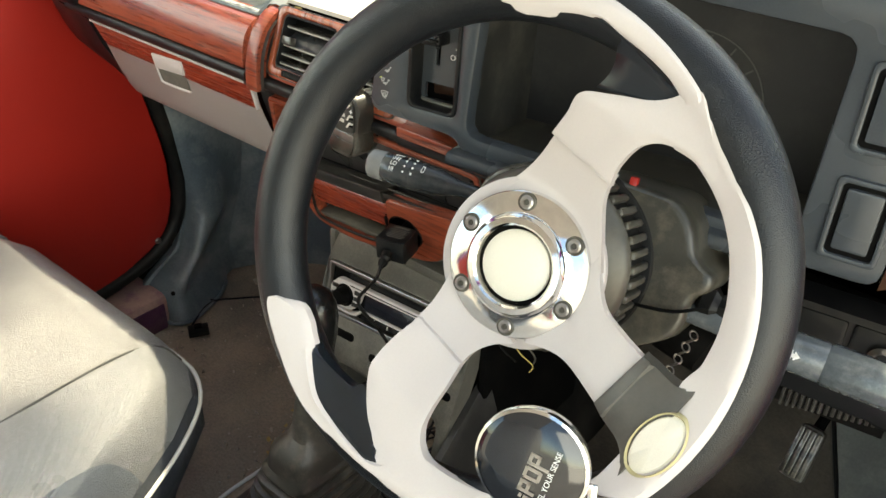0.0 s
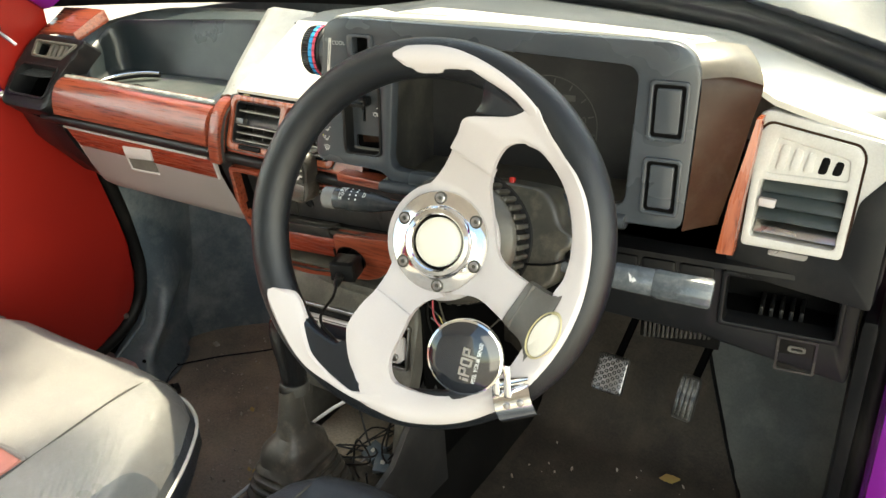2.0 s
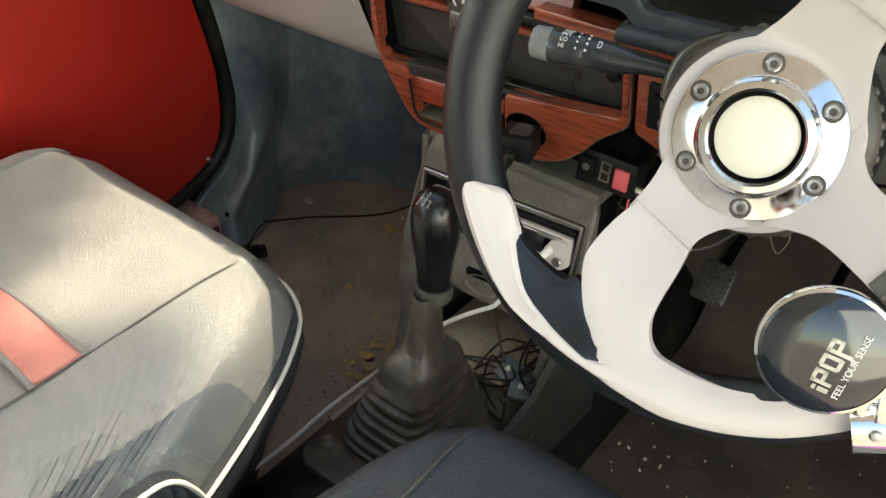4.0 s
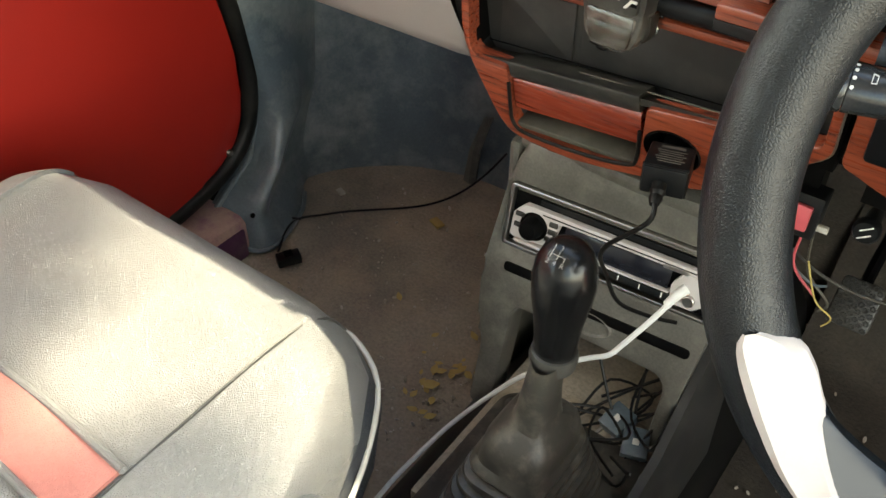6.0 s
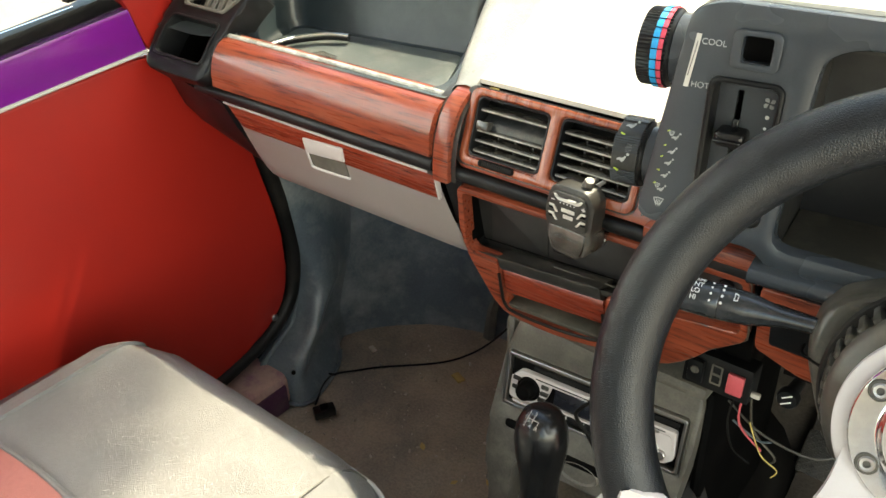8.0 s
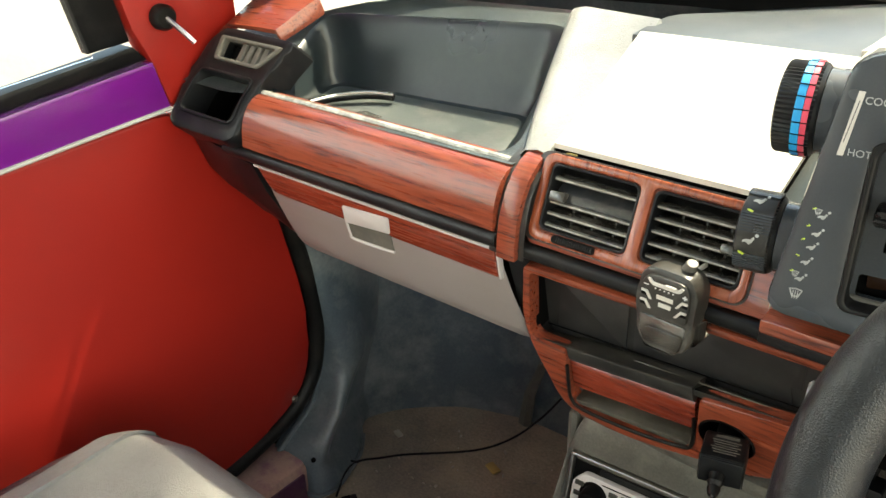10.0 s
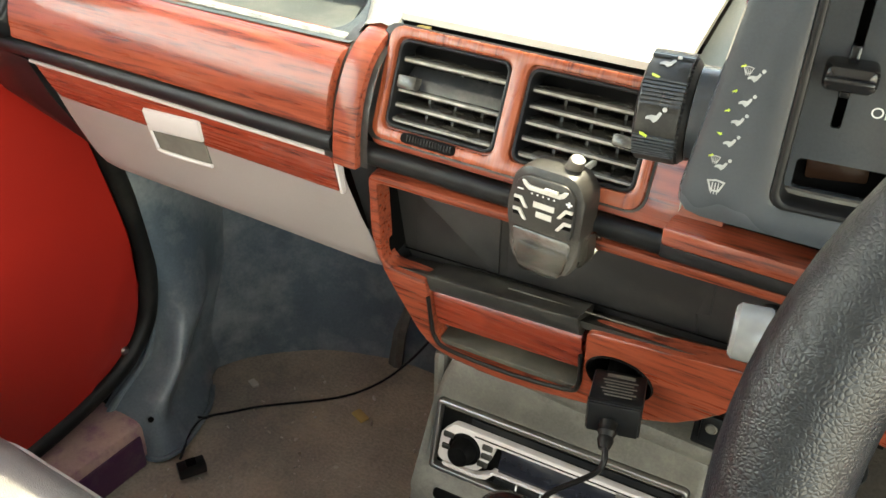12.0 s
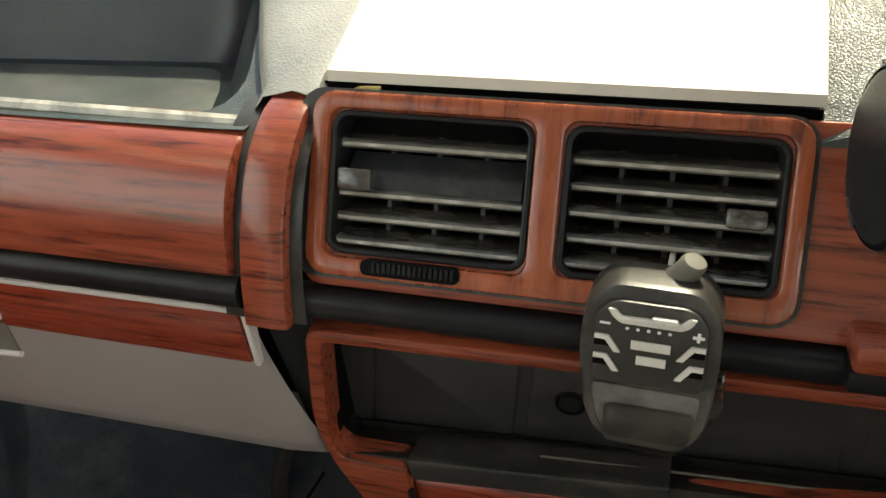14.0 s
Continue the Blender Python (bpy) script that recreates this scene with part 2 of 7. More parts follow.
CLEAR = clear_mat("clear_plastic", (0.86, 0.84, 0.78), 0.12)
GLASS = clear_mat("window_glass", (0.97, 0.99, 0.98))
LEAFM = nmat("green_leaf", (0.06, 0.11, 0.025), (0.09, 0.13, 0.03), rough=0.5, bump=0)
GAUGE = nmat("faint_grey_print", (0.13, 0.13, 0.12), rough=0.6, bump=0, spec=0.2)
NAVY = nmat("gloss_blue_black", (0.0055, 0.0085, 0.012), (0.009, 0.012, 0.016), rough=0.22, fine=900, bump=0.05, spec=0.5)
SHELF = nmat("scuffed_dusty_black", (0.017, 0.017, 0.016), (0.034, 0.033, 0.030), rough=0.36, big=16, fine=500, bump=0.2, stain=(0.14, 0.13, 0.108), amount=0.4, spec=0.45)
STALK = nmat("glossy_stalk_plastic", (0.020, 0.022, 0.025), (0.030, 0.033, 0.036), rough=0.20, big=30, fine=700, bump=0.08, stain=(0.12, 0.115, 0.10), amount=0.3, spec=0.6, rvar=0.08)
KNOBM = nmat("glossy_knob_plastic", (0.006, 0.006, 0.0065), (0.010, 0.010, 0.010), rough=0.24, big=25, fine=600, bump=0.06, spec=0.5, rvar=0.1)
PLATEM = nmat("grey_black_plate", (0.019, 0.0187, 0.0187), (0.028, 0.027, 0.0265), rough=0.38, big=12, fine=600, bump=0.08, stain=(0.085, 0.08, 0.07), amount=0.25, spec=0.45)
RECESS = nmat("dusty_olive_plastic", (0.040, 0.037, 0.028), (0.062, 0.058, 0.045), rough=0.55, big=14, fine=400, bump=0.15, stain=(0.16, 0.145, 0.11), amount=0.45)
SMOKY = nmat("smoky_clear_plastic", (0.045, 0.042, 0.036), (0.13, 0.122, 0.108), rough=0.10, big=60, fine=300, bump=0.2, coat=0.5, spec=0.6)
PALEGREY = nmat("pale_vent_grey", (0.52, 0.505, 0.465), (0.60, 0.585, 0.54), rough=0.45, big=9, fine=600, bump=0.1, stain=(0.34, 0.32, 0.28), amount=0.35)
# bonnet: the purple paint lightened to pink, for the sky's glare on it
PINKB = nmat("sky_lit_pink_paint", (0.40, 0.055, 0.27), (0.33, 0.04, 0.23), rough=0.25, big=3, fine=800, bump=0.02, coat=0.8)
MATD = nmat("dark_dirty_mat", (0.036, 0.030, 0.024), (0.072, 0.059, 0.045), rough=0.8, big=6, fine=260, bump=0.6, dist=0.002, stain=(0.13, 0.105, 0.075), amount=0.5, speck=0.2)
LINER = nmat("green_black_liner", (0.085, 0.092, 0.079), (0.150, 0.154, 0.134), rough=0.45, big=8, fine=300, bump=0.25, stain=(0.24, 0.235, 0.20), amount=0.5, speck=0.12)
PRINTG = nmat("worn_grey_print", (0.44, 0.45, 0.44), (0.30, 0.31, 0.30), rough=0.5, big=160, bump=0)
TRAYM = nmat("teal_black_tray_plastic", (0.008, 0.014, 0.016), (0.015, 0.022, 0.024), rough=0.30, big=7, fine=500, bump=0.15, dist=0.0003, stain=(0.06, 0.065, 0.06), amount=0.25, spec=0.45)
# tray rim: pad made paler, the sunlight on it put into the colour
LITRIM = nmat("lit_pale_rim", (0.27, 0.275, 0.262), (0.36, 0.362, 0.342), rough=0.32, big=20, fine=500, bump=0.3, dist=0.0004, cells=500, stain=(0.14, 0.145, 0.14), amount=0.35)
TRAYF = nmat("dusty_tray_floor", (0.058, 0.072, 0.072), (0.105, 0.118, 0.113), rough=0.36, big=9, fine=500, bump=0.1, stain=(0.24, 0.235, 0.21), amount=0.5)
TAN = nmat("dry_leaf", (0.42, 0.26, 0.10), (0.5, 0.4, 0.12), rough=0.7, bump=0.2)
PEBBLE = nmat("pale_grit", (0.5, 0.45, 0.38), (0.36, 0.3, 0.24), rough=0.8, big=40, bump=0.3)
BODY = nmat("plain_headliner", (0.55, 0.53, 0.5), (0.5, 0.48, 0.45), rough=0.9, bump=0.2)
SILLM = nmat("worn_sill_paint", (0.50, 0.33, 0.27), (0.40, 0.26, 0.22), rough=0.5, big=20, bump=0.1, stain=(0.2, 0.03, 0.16), amount=0.6)
GROUNDM = nmat("dusty_ground", (0.30, 0.26, 0.21), (0.38, 0.33, 0.27), rough=0.95, big=0.8, fine=30, bump=0.4, dist=0.02)


# ---------------------------------------------------------------- building helpers
def part(name, bm, material, parent=None, label="", matrix=None, sharp=38):
    """Links a bmesh as one mesh object, under a thing or a part."""
    bmesh.ops.recalc_face_normals(bm, faces=bm.faces)
    for f in bm.faces:
        f.smooth = True
    for e in bm.edges:
        if len(e.link_faces) == 2 and e.calc_face_angle(0) > radians(sharp):
            e.smooth = False
    me = bpy.data.meshes.new(name)
    bm.to_mesh(me)
    bm.free()
    me.materials.append(material)
    ob = new(name, me)
    if parent:
        ob.parent = parent
    if matrix:
        ob.matrix_basis = matrix
    return tagged(ob, label) if label else ob


def thing(name, label, category, matrix=None, group="", kind=""):
    ob = new(name)
    ob.empty_display_size = 0.02
    if matrix:
        ob.matrix_basis = matrix
    return tagged(ob, label, category, group, kind)


def face_at(x, y, z, yaw=0, lean=0):
    """A frame on a face that looks back at the seats: x along it, y up it, z out of it."""
    return pose(x, y, z, 90 - lean, 0, yaw)


def box(x0, x1, y0, y1, z0, z1, bev=0.0, m=None, seg=2):
    bm = bmesh.new()
    bmesh.ops.create_cube(bm, size=1)
    for v in bm.verts:
        v.co = Vector(((x0 + x1) / 2 + v.co.x * (x1 - x0), (y0 + y1) / 2 + v.co.y * (y1 - y0), (z0 + z1) / 2 + v.co.z * (z1 - z0)))
    if bev:
        bmesh.ops.bevel(bm, geom=bm.edges[:], offset=bev, segments=seg, affect="EDGES", profile=0.5)
    if m:
        bm.transform(m)
    return bm


def join(*bms):
    out = bmesh.new()
    for b in bms:
        me = bpy.data.meshes.new("join")
        b.to_mesh(me)
        b.free()
        out.from_mesh(me)
        bpy.data.meshes.remove(me)
    return out


def spline(pts, n=8, closed=False):
    """Catmull-Rom through the points, n steps a span."""
    p = [Vector(q) for q in pts]
    out = []
    k = len(p)
    for i in range(k if closed else k - 1):
        a, b, c, d = (p[(i - 1) % k], p[i], p[(i + 1) % k], p[(i + 2) % k]) if closed else (p[max(i - 1, 0)], p[i], p[i + 1], p[min(i + 2, k - 1)])
        for j in range(n):
            t = j / n
            out.append(0.5 * (2 * b + (c - a) * t + (2 * a - 5 * b + 4 * c - d) * t * t + (3 * b - a - 3 * c + d) * t ** 3))
    return out if closed else out + [p[-1]]


def rrect(x0, x1, y0, y1, r, n=4):
    out = []
    for cx, cy, a0 in ((x1 - r, y1 - r, 0), (x0 + r, y1 - r, 90), (x0 + r, y0 + r, 180), (x1 - r, y0 + r, 270)):
        for i in range(n + 1):
            a = radians(a0 + 90 * i / n)
            out.append((cx + r * math.cos(a), cy + r * math.sin(a)))
    return out


def rounded(pts, r, n=3):
    """A polygon with its corners rounded."""
    out, k = [], len(pts)
    for i in range(k):
        p, a, b = Vector(pts[i]), Vector(pts[i - 1]), Vector(pts[(i + 1) % k])
        ra = min(r, (a - p).length * 0.45, (b - p).length * 0.45)
        s, e = p + (a - p).normalized() * ra, p + (b - p).normalized() * ra
        for j in range(n + 1):
            t = j / n
            out.append(tuple((1 - t) ** 2 * s + 2 * t * (1 - t) * p + t * t * e))
    return out


def plate(outer, holes=(), z0=0.0, z1=0.003, bev=0.0, m=None):
    """A flat plate with holes, from z0 to z1, its front edges rounded off by bev."""
    bm = bmesh.new()
    rims = []
    for loop in (outer, *holes):
        vs = [bm.verts.new((p[0], p[1], z1)) for p in loop]
        rims += [bm.edges.new((vs[i], vs[(i + 1) % len(vs)])) for i in range(len(vs))]
    bmesh.ops.triangle_fill(bm, use_beauty=True, use_dissolve=False, edges=rims)
    front = bm.faces[:]
    ext = bmesh.ops.extrude_face_region(bm, geom=front)
    for v in (g for g in ext["geom"] if isinstance(g, bmesh.types.BMVert)):
        v.co.z = z0
    if bev:
        edges = [e for e in bm.edges if len(e.link_faces) == 2 and all(abs(v.co.z - z1) < 1e-6 for v in e.verts) and e.calc_face_angle(0) > 0.5]
        bmesh.ops.bevel(bm, geom=edges, offset=bev, segments=2, affect="EDGES", profile=0.5)
    if m:
        bm.transform(m)
    return bm


def tube(pts, r, seg=10, n=6, caps=True, m=None, r_end=None):
    """A round bar or cable along smooth points."""
    line = spline(pts, n) if n > 1 else [Vector(p) for p in pts]
    bm = bmesh.new()
    rings, up = [], None
    for i, p in enumerate(line):
        d = (line[min(i + 1, len(line) - 1)] - line[max(i - 1, 0)]).normalized()
        if up is None:
            up = d.orthogonal().normalized()
        up = (up - d * up.dot(d)).normalized()
        side = d.cross(up)
        f = i / max(1, len(line) - 1)
        rad = r if r_end is None else r + (r_end - r) * f
        rings.append([bm.verts.new(p + (up * math.cos(a) + side * math.sin(a)) * rad) for a in (2 * math.pi * k / seg for k in range(seg))])
    for a, b in zip(rings, rings[1:]):
        for k in range(seg):
            bm.faces.new((a[k], a[(k + 1) % seg], b[(k + 1) % seg], b[k]))
    if caps:
        bm.faces.new(rings[0]), bm.faces.new(rings[-1])
    if m:
        bm.transform(m)
    return bm


def lathe(profile, seg=48, m=None, ripple=None):
    """Turns a profile of (radius, z) about z; ripple(k, i): a factor on the radius."""
    bm = bmesh.new()
    rings = []
    for i, (r, z) in enumerate(profile):
        if r < 1e-6:
            rings.append([bm.verts.new((0, 0, z))])
        else:
            rings.append([bm.verts.new((r * (ripple(k, i) if ripple else 1) * math.cos(2 * math.pi * k / seg), r * (ripple(k, i) if ripple else 1) * math.sin(2 * math.pi * k / seg), z)) for k in range(seg)])
    for a, b in zip(rings, rings[1:]):
        for k in range(seg):
            q = [a[k % len(a)], a[(k + 1) % len(a)], b[(k + 1) % len(b)], b[k % len(b)]]
            q = [v for j, v in enumerate(q) if v not in q[:j]]
            if len(q) > 2:
                bm.faces.new(q)
    if m:
        bm.transform(m)
    return bm


def grid(rows, m=None, thick=0.0, way=(0, 0, -1), wrap=False):
    """A sheet through rows of points; thick: closed by a copy moved along way."""
    bm = bmesh.new()
    g = [[bm.verts.new(p) for p in row] for row in rows]
    for a, b in zip(g, g[1:]):
        for k in range(len(a) - (0 if wrap else 1)):
            bm.faces.new((a[k], a[(k + 1) % len(a)], b[(k + 1) % len(a)], b[k]))
    if thick:
        ext = bmesh.ops.extrude_face_region(bm, geom=bm.faces[:])
        for v in (q for q in ext["geom"] if isinstance(q, bmesh.types.BMVert)):
            v.co += Vector(way) * thick
    if m:
        bm.transform(m)
    return bm


def sweep(profile, xs, m=None, caps=True, shift=None):
    """A profile of (y, z), closed, carried along x."""
    bm = bmesh.new()
    rings = []
    for i, x in enumerate(xs):
        dy, dz = shift(i / (len(xs) - 1)) if shift else (0, 0)
        rings.append([bm.verts.new((x, y + dy, z + dz)) for y, z in profile])
    k = len(profile)
    for a, b in zip(rings, rings[1:]):
        for j in range(k):
            bm.faces.new((a[j], a[(j + 1) % k], b[(j + 1) % k], b[j]))
    if caps:
        bm.faces.new(rings[0]), bm.faces.new(rings[-1])
    if m:
        bm.transform(m)
    return bm


def words(text, size, m, material, parent, name="lettering"):
    """Raised print of a word, its left foot at the frame m."""
    cu = bpy.data.curves.new("text", "FONT")
    cu.body, cu.size, cu.extrude = text, size, 0.0001
    ob = bpy.data.objects.new("text", cu)
    scene.collection.objects.link(ob)
    me = bpy.data.meshes.new_from_object(ob.evaluated_get(bpy.context.evaluated_depsgraph_get()))
    bpy.data.objects.remove(ob)
    bpy.data.curves.remove(cu)
    me.transform(m)
    me.materials.clear()
    me.materials.append(material)
    out = new(name, me)
    out.parent = parent
    return out


def lerp(a, b, t):
    return a + (b - a) * t


def table(pairs, x):
    """Straight lines through (x, value, ...) rows."""
    for p, q in zip(pairs, pairs[1:]):
        if (p[0] <= x <= q[0]) or (q[0] <= x <= p[0]):
            t = (x - p[0]) / (q[0] - p[0])
            return [lerp(a, b, t) for a, b in zip(p[1:], q[1:])]
    return list(pairs[0][1:] if abs(x - pairs[0][0]) < abs(x - pairs[-1][0]) else pairs[-1][1:])


# ---------------------------------------------------------------- the car's shell
def screen_foot(x):
    """How far ahead the windscreen's foot lies."""
    return 0.90 - 0.55 * (x + 0.42) ** 2


floor = thing("floor", "dirty brown rubber floor mat with grit", "floor", kind="structure")
rows = []
for i in range(25):
    y = lerp(-0.75, 1.02, i / 24)
    rows.append([(x, y, 0.004 * noise.noise(Vector((x * 9, y * 9, 0))) + max(0, y - 0.9) * 0.05) for x in (lerp(-1.02, 0.30, j / 24) for j in range(25))])
part("mat", grid(rows, thick=0.02), FLOORM, floor)
def toe(a, t):
    """The sloping board ahead of the feet; a below 0 turns round the corner into the kick panel, above 0 runs along x."""
    x, y = (-0.75 + 0.266 * math.sin(a), 0.80 + 0.20 * math.cos(a)) if a < 0 else (-0.75 + a, 1.0)
    return (x, y + 0.13 * math.sin(t * 1.5), 0.004 + 0.62 * t ** 1.1 + 0.005 * noise.noise(Vector((x * 7, t * 5, 2))))


TOE = [-1.571 * (1 - j / 14) for j in range(14)] + [0.20 * j / 7 for j in range(8)]
part("toe_board", grid([[toe(a, i / 12) for a in TOE] for i in range(13)], thick=0.02, way=(0, 1, 0)), KICK, floor, "dusty blue-black toe board")
part("driver_toe_board", grid([[toe(lerp(0.20, 1.07, j / 18), i / 12) for j in range(19)] for i in range(13)], thick=0.02, way=(0, 1, 0)), MATD, floor, "dark toe board behind the pedals")


def mat_height(y):
    """The driver's mat lies flat, then climbs behind the pedals."""
    return 0.009 + 2.35 * max(0.0, y - 0.93) ** 1.3 * (min(1.0, (y - 0.90) * 9) if y > 0.93 else 1)


part("driver_mat", grid([[(x, y, mat_height(y) + 0.003 * noise.noise(Vector((x * 9, y * 9, 4)))) for x in (lerp(-0.296, 0.19, j / 12) for j in range(13))] for y in (lerp(0.30, 1.115, i / 29) for i in range(30))], thick=0.005), MATD, floor, "dark worn mat running up behind the pedals")
side_edge = [(0.60, 0.078), (0.80, 0.066), (0.88, 0.055), (0.92, 0.046), (0.96, 0.024), (1.00, -0.008), (1.05, -0.050), (1.115, -0.095)]
part("side_liner", grid([[(lerp(x0, 0.185, j / 6), y, mat_height(y) + 0.007 + 0.002 * noise.noise(Vector((j, y * 9, 7)))) for j in range(7)] for y, x0 in side_edge], thick=0.006), LINER, floor, "green-black liner beside the pedals")
part("liner_lip", tube([(x0 - 0.002, y, mat_height(y) + 0.007) for y, x0 in side_edge], 0.0032, 6, 3), RUBBER, floor, "dark curved edge of the liner")

# tunnel under the lever
rows = []
for i in range(17):
    y = lerp(-0.75, 0.98, i / 16)
    h = 0.115
    prof = [(-0.56, 0.0), (-0.545, 0.045), (-0.52, 0.085), (-0.48, h), (-0.42, h + 0.006), (-0.36, h), (-0.325, 0.085), (-0.305, 0.045), (-0.295, 0.0)]
    rows.append([(x, y, z + 0.002) for x, z in prof])
part("tunnel", grid(rows), RUBBER, floor, "carpet-dusty tunnel hump")

# unseen roof and rear wall, added to close the cabin to light
roof = part("ceiling", grid([[(lerp(-0.95, 0.12, j / 8), y, 1.21 - 0.05 * abs(j / 4 - 1) ** 2) for j in range(9)] for y in (0.20, -0.2, -0.6, -1.1)], thick=0.03, way=(0, 0, 1)), BODY)
tagged(roof, "unseen plain headliner added over the seats", "ceiling", kind="structure")
rear = part("wall_rear", box(-1.0, 0.2, -1.14, -1.1, -0.02, 1.2), BODY)
tagged(rear, "unseen plain trim added to close the cabin behind the seats", "wall", kind="structure")

# left door with its rail, seal, window and latch pin
door = thing("door_1", "red vinyl car door with purple window rail", "car door", kind="structure")
X = -1.0
low = [(-0.75, 0.06), (0.30, 0.06), (0.56, 0.085), (0.63, 0.098), (0.69, 0.115), (0.725, 0.14), (0.742, 0.175), (0.748, 0.23), (0.742, 0.29), (0.728, 0.36),
       (0.715, 0.42), (0.70, 0.52), (0.60, 0.572), (0.30, 0.555), (-0.75, 0.5)]
turn_x = pose(X, 0, 0, 90, 0, 90)      # plate x -> y, plate y -> z, plate z -> x
part("panel", plate(rounded(low, 0.03), z0=-0.03, z1=0.0, bev=0.004, m=turn_x), RED, door, "glossy red vinyl door panel")
rail = [(0.60, 0.576), (0.588, 0.626), (0.30, 0.60), (-0.75, 0.52), (-0.75, 0.49), (0.30, 0.558)]
part("window_rail", plate(rail, z0=-0.03, z1=0.004, bev=0.003, m=turn_x), PURPLE, door, "purple painted rail")
part("rail_lip", tube([(X + 0.005, 0.598, 0.577), (X + 0.005, 0.30, 0.558), (X + 0.005, -0.7, 0.492)], 0.0022, 6, 2), PIPING, door)
part("weather_strip", plate([(0.588, 0.628), (0.575, 0.643), (0.30, 0.615), (-0.75, 0.538), (-0.75, 0.522), (0.30, 0.602)], z0=-0.03, z1=-0.004, bev=0.004, m=turn_x), RUBBER, door)
part("quarter_panel", plate([(0.602, 0.58), (0.70, 0.50), (0.70, 0.80), (0.545, 0.80), (0.575, 0.66), (0.59, 0.626)], z0=-0.025, z1=-0.002, bev=0.002, m=turn_x), RED, door, "red triangular corner panel")
part("window_post", plate([(0.575, 0.648), (0.545, 0.80), (0.50, 0.80), (0.53, 0.645)], z0=-0.025, z1=-0.008, bev=0.004, m=turn_x), RUBBER, door)
pane = part("pane", plate([(0.535, 0.64), (0.50, 1.15), (-0.7, 1.15), (-0.7, 0.54)], z0=-0.018, z1=-0.014, m=turn_x), GLASS, door)
pane.visible_shadow = False
knob = part("mirror_lever", lathe([(0, 0.012), (0.010, 0.012), (0.013, 0.008), (0.013, 0), (0, 0)], 24, m=pose(X, 0.607, 0.668, 0, 90, 0)), RUBBER, door, "black mirror adjuster")
part("stick", tube([(X + 0.01, 0.607, 0.668), (X + 0.022, 0.615, 0.655), (X + 0.030, 0.622, 0.643)], 0.0028, 8, 3), STEEL, knob)
part("screw", lathe([(0, 0.003), (0.004, 0.003), (0.0055, 0), (0, 0)], 12, m=pose(X, 0.709, 0.131, 0, 90, 0)), STEEL, door)
part("seal", tube([(X - 0.004, y, z) for y, z in [(0.40, 0.062), (0.565, 0.078), (0.64, 0.09), (0.70, 0.108), (0.74, 0.14), (0.758, 0.18), (0.764, 0.24), (0.757, 0.30), (0.742, 0.37), (0.73, 0.43), (0.715, 0.52)]], 0.012, 10, 5), RUBBER, door, "black rubber door seal")
part("latch_plate", box(X, X + 0.012, 0.30, 0.36, 0.40, 0.46, 0.004), STEEL, door, "dull metal door handle plate")

# body side ahead of the door: jamb, kick panel and sill
jamb = thing("wall_west", "blue-black kick panel beside the footwell", "trim panel", kind="structure")
KICKP = [  # height, then the sheet's outline from the door seal over its ridge and forward, as x and y
    (0.006, (-1.010, 0.650), (-0.976, 0.676), (-0.945, 0.682), (-0.934, 0.708), (-0.945, 0.750), (-0.961, 0.786), (-0.985, 0.815), (-1.010, 0.87), (-1.02, 1.15)),
    (0.045, (-1.010, 0.655), (-0.978, 0.676), (-0.957, 0.692), (-0.952, 0.712), (-0.974, 0.744), (-0.996, 0.785), (-1.006, 0.820), (-1.014, 0.88), (-1.02, 1.15)),
    (0.072, (-1.010, 0.692), (-0.984, 0.700), (-0.960, 0.708), (-0.954, 0.726), (-0.980, 0.756), (-1.002, 0.795), (-1.008, 0.830), (-1.016, 0.89), (-1.02, 1.15)),
    (0.101, (-1.010, 0.741), (-0.988, 0.745), (-0.964, 0.742), (-0.957, 0.756), (-0.978, 0.785), (-1.002, 0.818), (-1.009, 0.850), (-1.016, 0.90), (-1.02, 1.15)),
    (0.155, (-1.010, 0.762), (-0.992, 0.768), (-0.974, 0.776), (-0.968, 0.796), (-0.976, 0.822), (-0.996, 0.850), (-1.008, 0.880), (-1.016, 0.92), (-1.02, 1.15)),
    (0.215, (-1.010, 0.762), (-0.996, 0.768), (-0.984, 0.780), (-0.980, 0.800), (-0.986, 0.830), (-1.000, 0.860), (-1.010, 0.890), (-1.016, 0.93), (-1.02, 1.15)),
    (0.328, (-1.010, 0.748), (-0.998, 0.754), (-0.989, 0.766), (-0.987, 0.790), (-0.992, 0.825), (-1.002, 0.860), (-1.010, 0.890), (-1.016, 0.93), (-1.02, 1.15)),
    (0.520, (-1.010, 0.730), (-0.999, 0.738), (-0.992, 0.752), (-0.990, 0.780), (-0.995, 0.820), (-1.003, 0.860), (-1.010, 0.890), (-1.016, 0.93), (-1.02, 1.15))]
rows = []
for za, zb in zip(KICKP, KICKP[1:]):
    for q in range(4):
        t = q / 4
        rows.append([tuple(v) for v in spline([(lerp(p[0], r[0], t), lerp(p[1], r[1], t), lerp(za[0], zb[0], t)) for p, r in zip(za[1:], zb[1:])], 4)])
rows.append([tuple(v) for v in spline([(p[0], p[1], KICKP[-1][0]) for p in KICKP[-1][1:]], 4)])
part("kick_panel", grid(rows, thick=0.006, way=(-1, 0, 0)), KICK, jamb, "scuffed blue-black moulded kick panel draped to the floor")
part("panel_edge", tube([(-1.004, p[1][1], p[0]) for p in KICKP[1:]], 0.0045, 8, 4), KICK, jamb, "pale worn edge of the kick panel")
part("hem", tube([(p[0] + 0.002, p[1] - 0.001, 0.008) for p in KICKP[0][2:8]], 0.0032, 8, 4), KICK, jamb, "worn hem of the kick panel")
